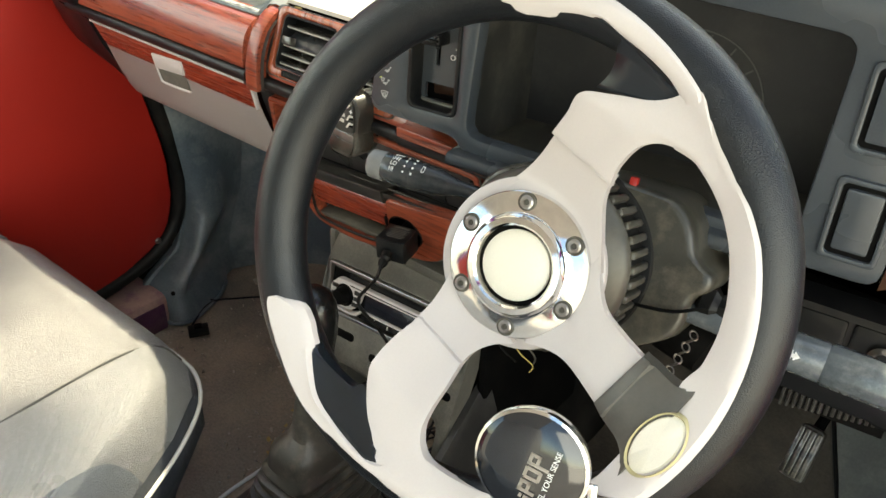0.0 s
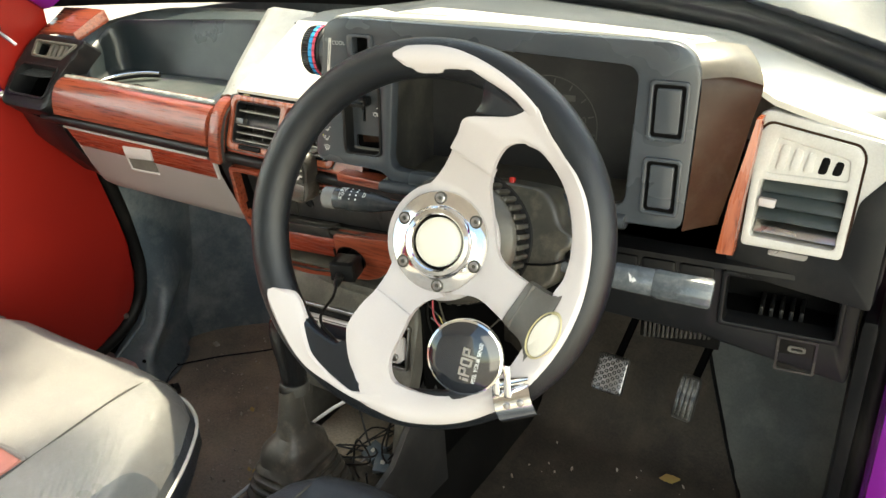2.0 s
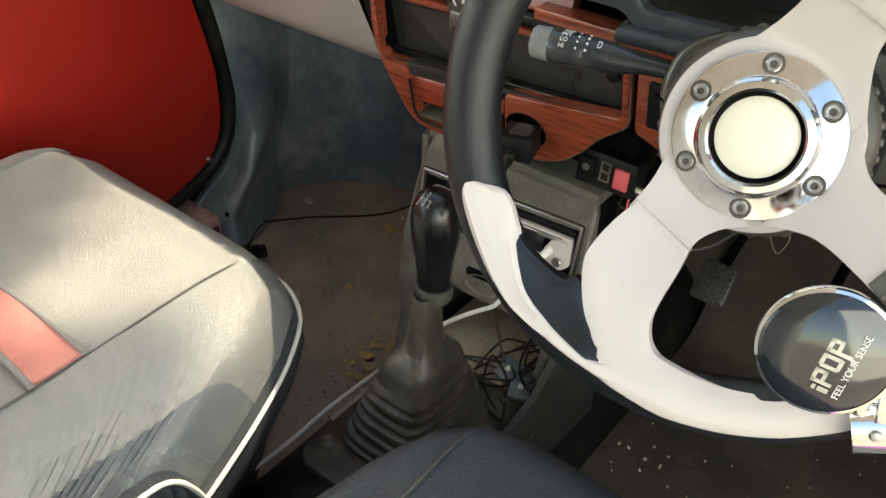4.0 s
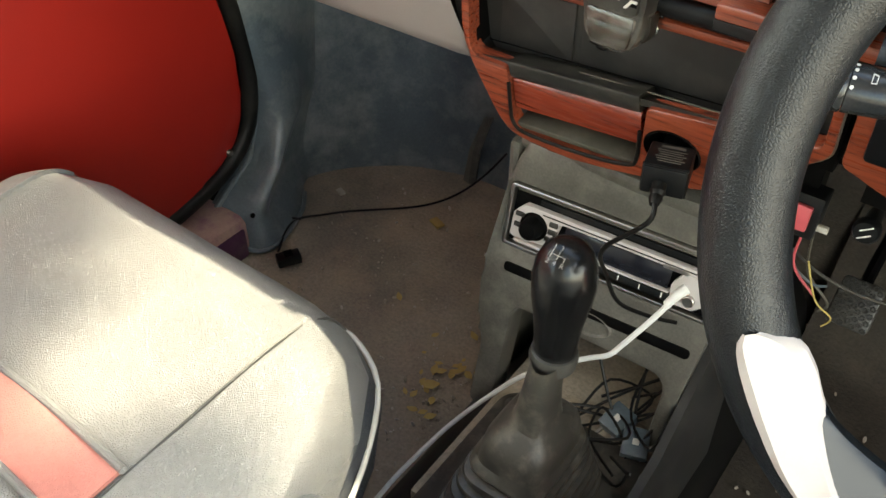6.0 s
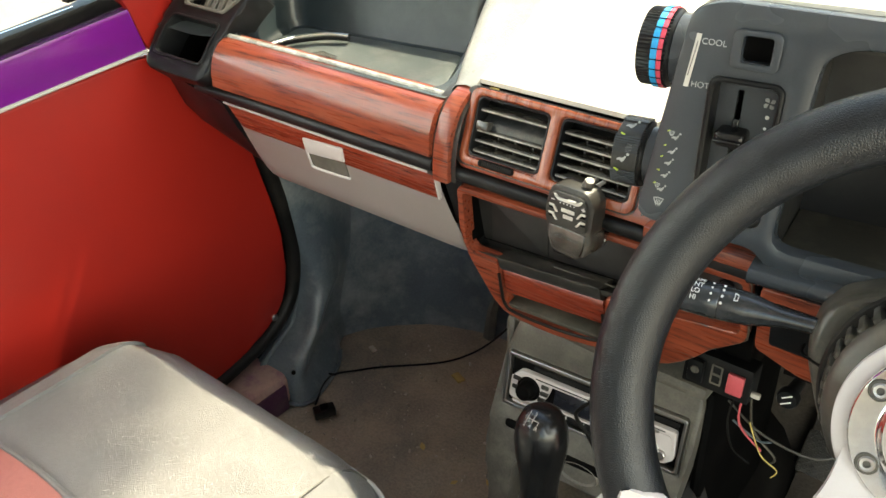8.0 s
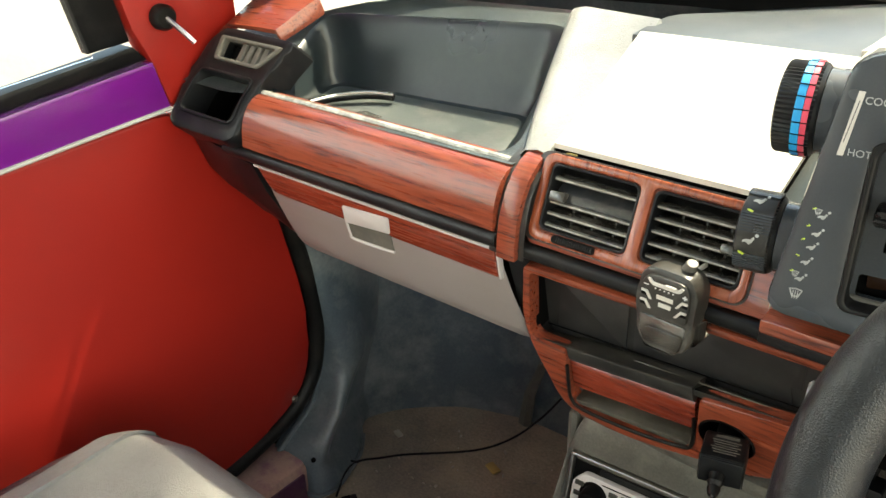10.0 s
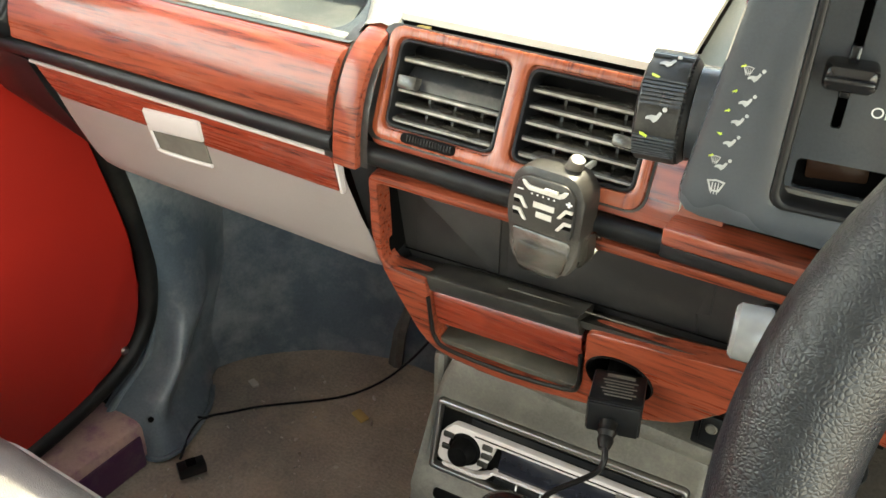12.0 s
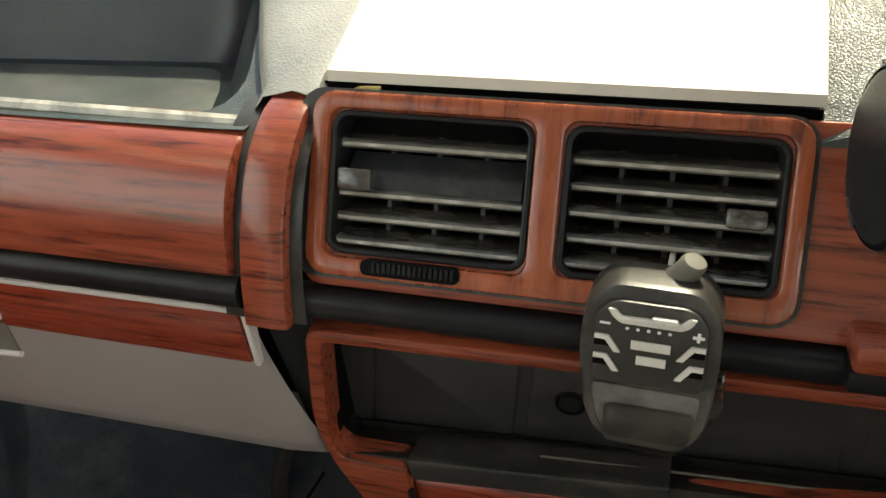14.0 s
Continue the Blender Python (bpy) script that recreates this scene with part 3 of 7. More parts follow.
part("screw_hole", lathe([(0, 0.0012), (0.0035, 0.0012), (0.0035, -0.001)], 12, m=pose(-0.9565, 0.694, 0.056, 0, 80, -20)), DARK, jamb)
part("jamb_back", box(-1.09, -1.04, 0.40, 1.20, -0.05, 0.54), DARK, jamb)
part("sill", box(-1.06, -0.955, -0.75, 0.685, 0.0, 0.062, 0.012), SILLM, jamb, "worn sill with bare primer and purple paint")
part("sill_edge", box(-0.962, -0.952, 0.40, 0.675, 0.0, 0.048, 0.004), PURPLED, jamb, "dark purple lip of the sill")

# right-hand hinge pillar, sill and the open door's red edge
pillar = thing("wall_east", "purple hinge pillar and sill of the open doorway", "door frame", kind="structure")
part("post", box(0.196, 0.26, 0.60, 0.76, -0.05, 0.70, 0.02), PURPLE, pillar)
part("sill", box(0.20, 0.30, -0.75, 0.66, -0.05, 0.05, 0.02), PURPLE, pillar)
part("seal", tube([(0.19, 0.66, 0.70), (0.19, 0.655, 0.5), (0.19, 0.652, 0.3), (0.192, 0.64, 0.12), (0.197, 0.58, 0.06), (0.20, 0.3, 0.055)], 0.011, 10, 5), RUBBER, pillar, "black rubber door seal")
part("kick_panel", box(0.165, 0.195, 0.65, 1.12, -0.02, 0.50, 0.01), BLACK, pillar, "dark trim beside the pedals")
odoor = thing("door_2", "open red-lined car door", "car door", kind="structure")
part("panel", box(0.0, 0.045, -0.55, 0.0, 0.05, 0.55, 0.01, m=pose(0.285, 0.66, 0, 0, 0, 62)), RED, odoor)

# windscreen, its rubber and what lies beyond it
screen = thing("window_1", "curved windscreen with black rubber surround", "windscreen", kind="structure")
xs = [lerp(-1.0, 0.20, i / 24) for i in range(25)]
glass = part("pane", grid([[(x, screen_foot(x) + 0.012 - t * 0.62, 0.715 - 0.15 * max(0, x) + t * 0.5) for x in xs] for t in (0, 0.33, 0.66, 1.0)]), GLASS, screen)
glass.visible_shadow = False
part("rubber", tube([(x, screen_foot(x) + 0.012, 0.715 - 0.15 * max(0, x)) for x in xs[::3]], 0.016, 12, 3), BLACK, screen, "thick black windscreen rubber")
for sx, xx in ((1, 0.20), (-1, -1.0)):
    part("pillar", tube([(xx, screen_foot(xx), 0.70), (xx - sx * 0.03, screen_foot(xx) - 0.30, 0.95), (xx - sx * 0.06, screen_foot(xx) - 0.55, 1.19)], 0.03, 10, 3), PURPLE, screen)
bonnet = part("bonnet", grid([[(x, screen_foot(x) + 0.055 + t * 0.8, 0.752 - 0.10 * t - 0.06 * (x + 0.4) ** 2) for x in (lerp(-1.1, 0.3, j / 16) for j in range(17))] for t in (0, 0.1, 0.4, 0.8, 1.0)], thick=0.02), PINKB)
tagged(bonnet, "purple car bonnet beyond the windscreen, painted pink for its glare", "bonnet")
cowl = part("cowl", grid([[(x, screen_foot(x) + 0.015 + t * 0.075, 0.695 + 0.004 * t) for x in (lerp(-1.1, 0.3, j / 16) for j in range(17))] for t in (0, 1.0)], thick=0.02), DARK)
tagged(cowl, "black cowl grille at the windscreen's foot", "cowl")
wiper = thing("wiper", "dark wiper arm resting on the cowl", "wiper")
part("arm", tube([(0.10, 0.80, 0.722), (-0.02, 0.89, 0.735), (-0.30, 0.93, 0.74)], 0.006, 8, 4), DARK, wiper)
part("pivot", lathe([(0, 0.02), (0.012, 0.02), (0.014, 0), (0, 0)], 16, m=pose(0.06, 0.83, 0.715)), STEEL, wiper)
ground = part("ground", grid([[(x, y, -0.38) for x in (-400, -40, -6, 0, 6, 40, 400)] for y in (-400, -40, -6, 0, 6, 40, 400)]), GROUNDM)
tagged(ground, "pale dusty ground around the car", "ground", kind="structure")


# an unseen tree, added ahead of the car so that its crown dapples the sun
tree = thing("tree", "unseen leafy tree added ahead of the car to dapple the sun", "tree", pose(-3.4, 4.6, -0.38))
part("trunk", tube([(0, 0, 0), (0.05, -0.1, 1.2), (0.3, -0.4, 2.6), (0.9, -0.9, 4.0)], 0.17, 12, 4, r_end=0.09), BROWN, tree)
rng = random.Random(3)
for i in range(6):
    ex, ey = 2.2 + rng.uniform(-1.2, 0.7), -2.4 + rng.uniform(-0.6, 0.5)
    part("limb", tube([(0.3 + 0.1 * i, -0.4 - 0.08 * i, 2.6 + 0.25 * i), (lerp(0.4, ex, 0.5), lerp(-0.5, ey, 0.5), 3.9 + 0.1 * i), (ex, ey, 4.5 + rng.uniform(-0.1, 0.2))], 0.05, 8, 4, r_end=0.012), BROWN, tree)
verts, faces = [], []
clumps = [(rng.uniform(0.6, 3.25), rng.uniform(-3.3, -1.98), rng.uniform(4.3, 4.9), rng.uniform(0.05, 0.11)) for _ in range(150)]
# dense clumps added to keep the sun off the steering wheel
clumps += [(rng.uniform(3.42, 3.95), rng.uniform(-2.44, -2.05), rng.uniform(4.42, 4.60), rng.uniform(0.04, 0.055)) for _ in range(150)]
# small clumps added to dapple the passenger seat
clumps += [(rng.uniform(2.72, 3.2), rng.uniform(-2.22, -1.90), rng.uniform(4.44, 4.56), rng.uniform(0.022, 0.042)) for _ in range(16)]
for cx, cy, cz, cr in clumps:
    for _ in range(46):
        p = Vector((cx + rng.gauss(0, cr), cy + rng.gauss(0, cr), cz + rng.gauss(0, cr * 0.6)))
        r = Euler((rng.uniform(-1, 1), rng.uniform(-1, 1), rng.uniform(0, 6.28))).to_matrix()
        k = len(verts)
        verts += [tuple(p + r @ Vector(q)) for q in ((-0.05, 0, 0), (0, -0.02, 0.006), (0.055, 0, 0), (0, 0.02, 0.006))]
        faces.append((k, k + 1, k + 2, k + 3))
me = bpy.data.meshes.new("crown")
me.from_pydata(verts, [], faces)
me.materials.append(LEAFM)
crown = new("crown", me)
crown.parent = tree
tagged(crown, "loose green crown of small leaves", kind="stuff")


# ---------------------------------------------------------------- dashboard
dash = thing("dashboard", "black car dashboard with red wood-film trim", "dashboard")
P = lambda name, bm, mat, label="", parent=None: part(name, bm, mat, parent or dash, label)  # noqa: E731

P("core", join(box(-1.0, 0.155, 0.70, 0.82, 0.42, 0.55, 0.01), box(-0.56, -0.30, 0.676, 0.72, 0.39, 0.60, 0.005), box(-0.37, 0.14, 0.70, 0.80, 0.50, 0.60, 0.01)), DARK)

# wood panel over the glove box
prof = spline([(0.650, 0.556), (0.646, 0.600), (0.634, 0.6045), (0.619, 0.604), (0.607, 0.594), (0.6005, 0.580), (0.5985, 0.566), (0.603, 0.557)], 4, True)
P("wood_panel", sweep(prof, [-0.885, -0.882, -0.874, -0.82, -0.73, -0.65, -0.592, -0.5835, -0.5808, -0.5798], shift=lambda t: (0.005 if t == 0 else 0.0022 if t == 1 else 0.0007 if t > 0.995 else 0, 0)), WOOD, "glossy red wood-film panel")
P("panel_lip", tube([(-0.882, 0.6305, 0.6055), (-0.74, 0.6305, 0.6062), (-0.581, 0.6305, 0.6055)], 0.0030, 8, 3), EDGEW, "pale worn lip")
strip = spline([(0.64, 0.543), (0.64, 0.558), (0.606, 0.558), (0.597, 0.553), (0.5985, 0.546), (0.606, 0.543)], 3, True)
P("rubber_strip", sweep(strip, [-0.915, -0.9, -0.75, -0.6, -0.582, -0.5785]), BLACK)

# glove box lid with wood band, silver edging and recessed handle
GL = face_at(-0.878, 0.6095, 0.542, 0, -12)


def lid_edge(v):
    """Left and right of the lid at v metres below its top."""
    return lerp(0.0, 0.035, min(1, v / 0.095)), lerp(0.297, 0.318, max(0, v - 0.03) / 0.08)


rows = []
for i in range(13):
    v = 0.110 * i / 12
    a, b = lid_edge(v)
    rows.append([(lerp(a, b, j / 16), -v, 0.004 * math.sin(math.pi * v / 0.11) - (0.02 * max(0, (v - 0.085) / 0.025) ** 2) - (0.002 if j in (0, 16) else 0)) for j in range(17)])
lid = P("glove_box_lid", grid(rows, thick=0.014, m=GL, way=(0, 1, 0)), GREYLID, "satin grey-silver glove box lid")
P("wood_band", plate(rounded([(0.004, -0.003), (0.293, -0.003), (0.294, -0.031), (0.022, -0.029), (0.014, -0.022)], 0.002), z0=0.0, z1=0.0048, bev=0.001, m=GL), WOOD_D, "dark-grained wood-film band", lid)
P("edging", join(box(0.0, 0.2975, -0.003, 0.0, 0.0, 0.006, 0.001, m=GL), box(0.2950, 0.2975, -0.0315, 0.0, 0.0, 0.0056, 0.0008, m=GL)), SILVER, "thin silver edging", lid)
handle = P("handle", plate(rounded([(0.1195, -0.0315), (0.1205, -0.0125), (0.1790, -0.0085), (0.1765, -0.0265)], 0.002), z0=0.0, z1=0.0068, bev=0.0018, m=GL), SILVER, "silver latch handle", lid)
# the lid has no hole here: a darker plate paints the recess's shadow
P("recess_shade", plate([(0.1215, -0.0480), (0.1200, -0.0300), (0.1760, -0.0260), (0.1760, -0.0460)], z0=0.001, z1=0.0048, m=GL), DUSTY, "dark plate for the shade in the handle's recess", lid)
P("handle_surround", tube([(0.1205, -0.0300, 0.0048), (0.1215, -0.0440, 0.0050), (0.1245, -0.0490, 0.0052), (0.150, -0.0485, 0.0056), (0.1770, -0.0470, 0.0052)], 0.0015, 8, 4, m=GL), SILVER, "silver edge round the recess", handle)

# left end: rounded side pod with a vent and an open pocket
SP = face_at(-0.995, 0.590, 0.567, 0, 42)
out = rounded([(0.002, 0.004), (0.0, 0.05), (0.006, 0.095), (0.022, 0.113), (0.132, 0.111), (0.120, 0.085), (0.112, 0.05), (0.110, 0.004), (0.10, -0.004), (0.012, -0.004)], 0.010)
pocket = rounded([(0.014, 0.0165), (0.014, 0.045), (0.020, 0.0615), (0.098, 0.0615), (0.096, 0.045), (0.095, 0.0165)], 0.006)
gr = rounded([(0.030, 0.0765), (0.026, 0.1005), (0.117, 0.1005), (0.095, 0.0765)], 0.003)
side = P("side_pod", plate(out, (pocket, gr), z0=-0.030, z1=0.002, bev=0.004, m=SP), BLACK, "black side pod with vent and pocket")
P("pocket_rim", plate(rounded([(0.011, 0.0135), (0.011, 0.045), (0.018, 0.0645), (0.101, 0.0645), (0.099, 0.045), (0.098, 0.0135)], 0.007), (pocket,), z0=0.0, z1=0.0036, bev=0.0012, m=SP), BLACK, "", side)
P("pocket_back", box(0.004, 0.101, -0.002, 0.106, -0.066, -0.058, m=SP), DARK, "", side)
P("pocket_wall", join(box(0.004, 0.0135, 0.0, 0.075, -0.058, -0.029, m=SP), box(0.098, 0.101, 0.0, 0.070, -0.058, -0.029, m=SP), box(0.012, 0.10, 0.062, 0.068, -0.058, -0.029, m=SP)), DARK, "", side)
P("pocket_floor", box(0.0135, 0.0965, 0.009, 0.0160, -0.056, -0.003, m=SP), SHELF, "", side)
P("vent_frame", plate(rounded([(0.0285, 0.0750), (0.0245, 0.102), (0.1195, 0.102), (0.097, 0.0750)], 0.004), (rounded([(0.034, 0.0785), (0.0315, 0.0985), (0.111, 0.0985), (0.094, 0.0785)], 0.003),), z0=-0.004, z1=0.0036, bev=0.001, m=SP), DUSTY, "dusty frame of the side vent", side)
for i in range(6):
    x = 0.041 + 0.0112 * i
    P("slat", box(x - 0.004, x + 0.0035, 0.079, 0.098, -0.014 if i < 2 else -0.004, -0.010 if i < 2 else 0.0008, 0.001, m=SP), DARK if i < 2 else DUSTY, "", side)
P("end_skirt", grid([[(-1.0, 0.612, 0.565), (-0.95, 0.603, 0.551), (-0.90, 0.600, 0.545), (-0.88, 0.604, 0.540)], [(-1.0, 0.635, 0.50), (-0.95, 0.622, 0.495), (-0.90, 0.612, 0.50), (-0.872, 0.612, 0.51)],
                     [(-1.0, 0.70, 0.42), (-0.95, 0.69, 0.425), (-0.90, 0.66, 0.44), (-0.855, 0.635, 0.455)], [(-1.0, 0.78, 0.38), (-0.95, 0.77, 0.385), (-0.88, 0.74, 0.40), (-0.84, 0.70, 0.41)]], thick=0.01, way=(0, 1, 0)), BLACK, "black end of the dashboard")

# top pad round an open tray
def pad_height(x, y):
    """Height of the dashboard's top over the passenger's side."""
    up = table([(-1.0, 0.600), (-0.93, 0.600), (-0.90, 0.604), (-0.58, 0.606), (-0.56, 0.622)], x)[0]
    t = min(1, max(0, (y - 0.632) / 0.15))
    return lerp(up, 0.664 + 0.012 * (x + 1.0), t) + 0.25 * max(0, y - 0.782) - 0.6 * max(0, y - 0.80) ** 1.2


rim_xy = rounded([(-0.885, 0.633), (-0.587, 0.633), (-0.632, 0.792), (-0.925, 0.757)], 0.030, 6)
bowl = []
for inset, drop in ((0.0, 0.0), (0.003, 0.002), (0.007, 0.008), (0.014, 0.4), (0.020, 0.8), (0.028, 0.96), (0.045, 1.0)):
    loop = []
    for x, y in rim_xy:
        dx, dy = -0.755 - x, 0.705 - y
        k = inset / math.hypot(dx, dy)
        top = pad_height(x, y)
        yy = y + dy * k + (0.010 * max(0, drop - 0.1) if y > 0.70 else 0) * -1
        z = top - drop if drop < 0.1 else lerp(top, 0.585, drop)
        loop.append((x + dx * k, yy, z))
    bowl.append(loop)
bm = grid(bowl, wrap=True)
bm.verts.ensure_lookup_table()
bm.faces.new([bm.verts[len(rim_xy) * 6 + i] for i in range(len(rim_xy))])
P("tray_bowl", bm, TRAYM, "deep open tray in the dashboard")
P("tray_floor", plate([(-0.755 + (x + 0.755) * 0.80, 0.700 + (y - 0.705) * 0.70) for x, y in rim_xy], z0=0.583, z1=0.5868, bev=0.002), TRAYF, "dusty pale floor of the tray")
edge_xy = [(lerp(-1.005, -0.5795, i / 12), 0.6215) for i in range(13)] + [(-0.5795, lerp(0.66, 0.80, i / 4)) for i in range(5)] + [(x, screen_foot(x)) for x in (lerp(-0.5795, -1.005, i / 14) for i in range(15))] + [(-1.005, 0.70)]
bm = bmesh.new()
loops = []
for loop in (edge_xy, rim_xy):
    vs = [bm.verts.new((x, y, 0)) for x, y in loop]
    loops += [bm.edges.new((vs[i], vs[(i + 1) % len(vs)])) for i in range(len(vs))]
bmesh.ops.triangle_fill(bm, use_beauty=True, edges=loops)
bmesh.ops.subdivide_edges(bm, edges=bm.edges[:], cuts=2, use_grid_fill=True)
for v in bm.verts:
    v.co.z = pad_height(v.co.x, v.co.y)
P("top_pad", bm, PAD, "grained grey-green dashboard top")
P("top_wood", grid([[(-1.0, 0.674, 0.641), (-0.985, 0.674, 0.6505), (-0.945, 0.674, 0.6530), (-0.906, 0.674, 0.6540), (-0.900, 0.675, 0.646)], [(-1.005, 0.71, 0.654), (-0.985, 0.71, 0.668), (-0.94, 0.71, 0.672), (-0.898, 0.71, 0.6725), (-0.892, 0.71, 0.660)],
                    [(-1.005, 0.726, 0.660), (-0.99, 0.726, 0.675), (-0.94, 0.726, 0.678), (-0.896, 0.726, 0.678), (-0.890, 0.726, 0.666)]], thick=0.004), WOOD, "strip of wood film on the dashboard's end")
arc = [Vector(tuple(v)[:2]) for v in spline([(0.5962, 0.540, 0), (0.5970, 0.560, 0), (0.6012, 0.580, 0), (0.6100, 0.5985, 0), (0.6220, 0.6100, 0), (0.6325, 0.6150, 0), (0.642, 0.6175, 0)], 4)]
normal = [Vector((-(arc[min(i + 1, len(arc) - 1)] - arc[max(i - 1, 0)]).y, (arc[min(i + 1, len(arc) - 1)] - arc[max(i - 1, 0)]).x)).normalized() for i in range(len(arc))]
rows = []
for p, q, k in zip(arc, normal, (i / (len(arc) - 1) for i in range(len(arc)))):
    xa, xb = -0.5762 + 0.003 * k, -0.5588 + 0.002 * k
    rows.append([(x, p.x + q.x * o, p.y + q.y * o) for x, o in ((xa, -0.012), (xa, -0.0012), (xa + 0.0004, -0.0002), (xa + 0.0014, 0.0003), (lerp(xa, xb, 0.5), 0.0006), (xb - 0.0014, 0.0003), (xb - 0.0004, -0.0002), (xb, -0.0012), (xb, -0.012))])
P("divider", grid(rows), WOOD, "curved wood-film end piece")
P("divider_groove", grid([[(x, p.x - q.x * 0.005, p.y - q.y * 0.005) for x in (-0.586, -0.57, -0.5535)] for p, q in zip(arc, normal)]), SHELF, "dusty groove beside the wood")
rows = []
for i in range(-1, 9):
    t = max(0, i / 8)
    y = lerp(0.640, 0.80, t) if i >= 0 else 0.6330
    z = lerp(0.6195, 0.684, t) if i >= 0 else 0.6152
    xl = -0.5765 - 0.064 * t ** 0.9
    rows.append([(xl - 0.005, y, z - 0.030), (xl - 0.004, y, z - 0.005), (xl, y, z), (xl + 0.012, y, z + 0.003), (-0.556, y, z + 0.001), (-0.553, y, z - 0.004), (-0.552, y, z - 0.03)])
P("tray_rim", grid(rows), LITRIM, "cracked rim between tray and lid, painted pale for its sunlight")

# cream lid over the middle, a dark gap under its edge
LIDM = [[(-0.552, 0.6365, 0.6215), (-0.47, 0.6358, 0.6220), (-0.3865, 0.6355, 0.6225)], [(-0.552, 0.70, 0.6495), (-0.47, 0.70, 0.651), (-0.384, 0.70, 0.653)], [(-0.556, 0.766, 0.6775), (-0.47, 0.768, 0.6795), (-0.380, 0.77, 0.681)]]
P("centre_lid", grid(LIDM, thick=0.004, way=(0, 0, 1)), CREAM, "cream flat lid, dusty at its edge")
P("lid_side", grid([[(x0, y, z - 0.004), (x0 + 0.012, y, z), (-0.352, y, z + 0.002), (-0.335, y, z)] for x0, y, z in ((-0.3865, 0.630, 0.617), (-0.3860, 0.637, 0.6225), (-0.3835, 0.70, 0.653), (-0.3795, 0.77, 0.681))], thick=0.004), PAD, "worn grey strip beside the lid")
P("lid_gap", box(-0.556, -0.352, 0.641, 0.70, 0.600, 0.620), DARK)
P("foam_scrap", tube([(-0.543, 0.637, 0.617), (-0.540, 0.636, 0.6195), (-0.532, 0.636, 0.6200)], 0.0009, 6, 3), TAN, "scrap of yellow foam in the gap")
P("centre_pad", grid([[(x, lerp(0.764, screen_foot(x), t), lerp(0.6785 + 0.004 * s_, 0.672 + 0.034 * s_, t) + 0.006 * math.sin(3.14 * t)) for s_, x in ((j / 10, lerp(-0.562, -0.350, j / 10)) for j in range(11))] for t in (0, 0.04, 0.12, 0.3, 0.5, 0.7, 0.85, 1.0)], thick=0.006), SKYPAD, "blue-grey pad behind the lid")

# middle vents: wood bezel, two vents with blades
VB = face_at(-0.58, 0.6035, 0.546, 0, 22)
holes = [rrect(0.033, 0.1035, 0.022, 0.0715, 0.006), rrect(0.116, 0.1848, 0.023, 0.072, 0.006)]
bez = P("centre_bezel", plate(rounded([(0.024, 0.009), (0.024, 0.03), (0.024, 0.079), (0.232, 0.079), (0.232, 0.02), (0.232, 0.009)], 0.006), holes, z0=-0.012, z1=0.0, bev=0.002, m=VB), WOOD, "red wood-film bezel round the vents")
for k, (a, b) in enumerate(((0.033, 0.1035), (0.116, 0.1848))):
    vent = P("vent", plate(rrect(a - 0.001, b + 0.001, 0.0215, 0.0725, 0.006), (rrect(a + 0.0012, b - 0.0012, 0.0236, 0.0705, 0.0045),), z0=-0.04, z1=0.0012, bev=0.0008, m=VB), BLACK, "black louvred air vent", bez)
    P("duct", box(a - 0.002, b + 0.002, 0.02, 0.075, -0.06, -0.042, m=VB), DARK, "", vent)
    for i in range(5):
        yy = 0.0262 + 0.0088 * i
        if k == 0 and i == 3:
            continue
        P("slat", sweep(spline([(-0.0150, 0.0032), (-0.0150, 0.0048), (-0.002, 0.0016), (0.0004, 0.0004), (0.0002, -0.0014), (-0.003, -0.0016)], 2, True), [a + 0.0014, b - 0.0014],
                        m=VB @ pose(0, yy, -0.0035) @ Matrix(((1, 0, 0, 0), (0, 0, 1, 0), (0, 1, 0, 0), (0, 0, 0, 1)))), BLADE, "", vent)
        P("slat_glint", tube([(a + 0.002, yy - 0.0006, -0.0034), (lerp(a, b, 0.5), yy - 0.0006, -0.0034), (b - 0.002, yy - 0.0006, -0.0034)], 0.0008, 8, 2, m=VB), EDGEW, "pale glint painted along the blade's edge", vent)
    if k == 0:
        P("flap", grid([[(a + 0.003, 0.0440, -0.0050), (b - 0.003, 0.0440, -0.0050)], [(a + 0.003, 0.0505, -0.0072), (b - 0.003, 0.0505, -0.0072)], [(a + 0.003, 0.0585, -0.0142), (b - 0.003, 0.0585, -0.0142)]], thick=0.0012, way=(0, 0, -1), m=VB), STALK, "", vent)
    for i in range(3):
        x = lerp(a, b, (i + 1) / 4)
        P("fin", box(x - 0.0008, x + 0.0008, 0.026, 0.070, -0.034, -0.014, m=VB), SHELF, "", vent)
    kx = a + 0.002 if k == 0 else b - 0.017
    P("blade_knob", box(kx, kx + 0.013, 0.0445 if k == 0 else 0.043, 0.0525 if k == 0 else 0.0495, -0.006, 0.002, 0.0015, m=VB), BLADE, "", vent)
P("bead", plate(rrect(0.0250, 0.1920, 0.0135, 0.0790, 0.008), (rrect(0.0315, 0.1050, 0.0205, 0.0730, 0.005), rrect(0.1145, 0.1862, 0.0215, 0.0735, 0.005)), z0=-0.001, z1=0.0032, bev=0.0014, m=VB), WOOD_V, "raised wood-film bead round the vents", bez)
P("bead_groove", plate(rrect(0.0195, 0.1934, 0.0122, 0.0800, 0.009), (rrect(0.0250, 0.1920, 0.0135, 0.0790, 0.008),), z0=-0.006, z1=0.0006, m=VB), SHELF, "dusty groove line round the vents", bez)
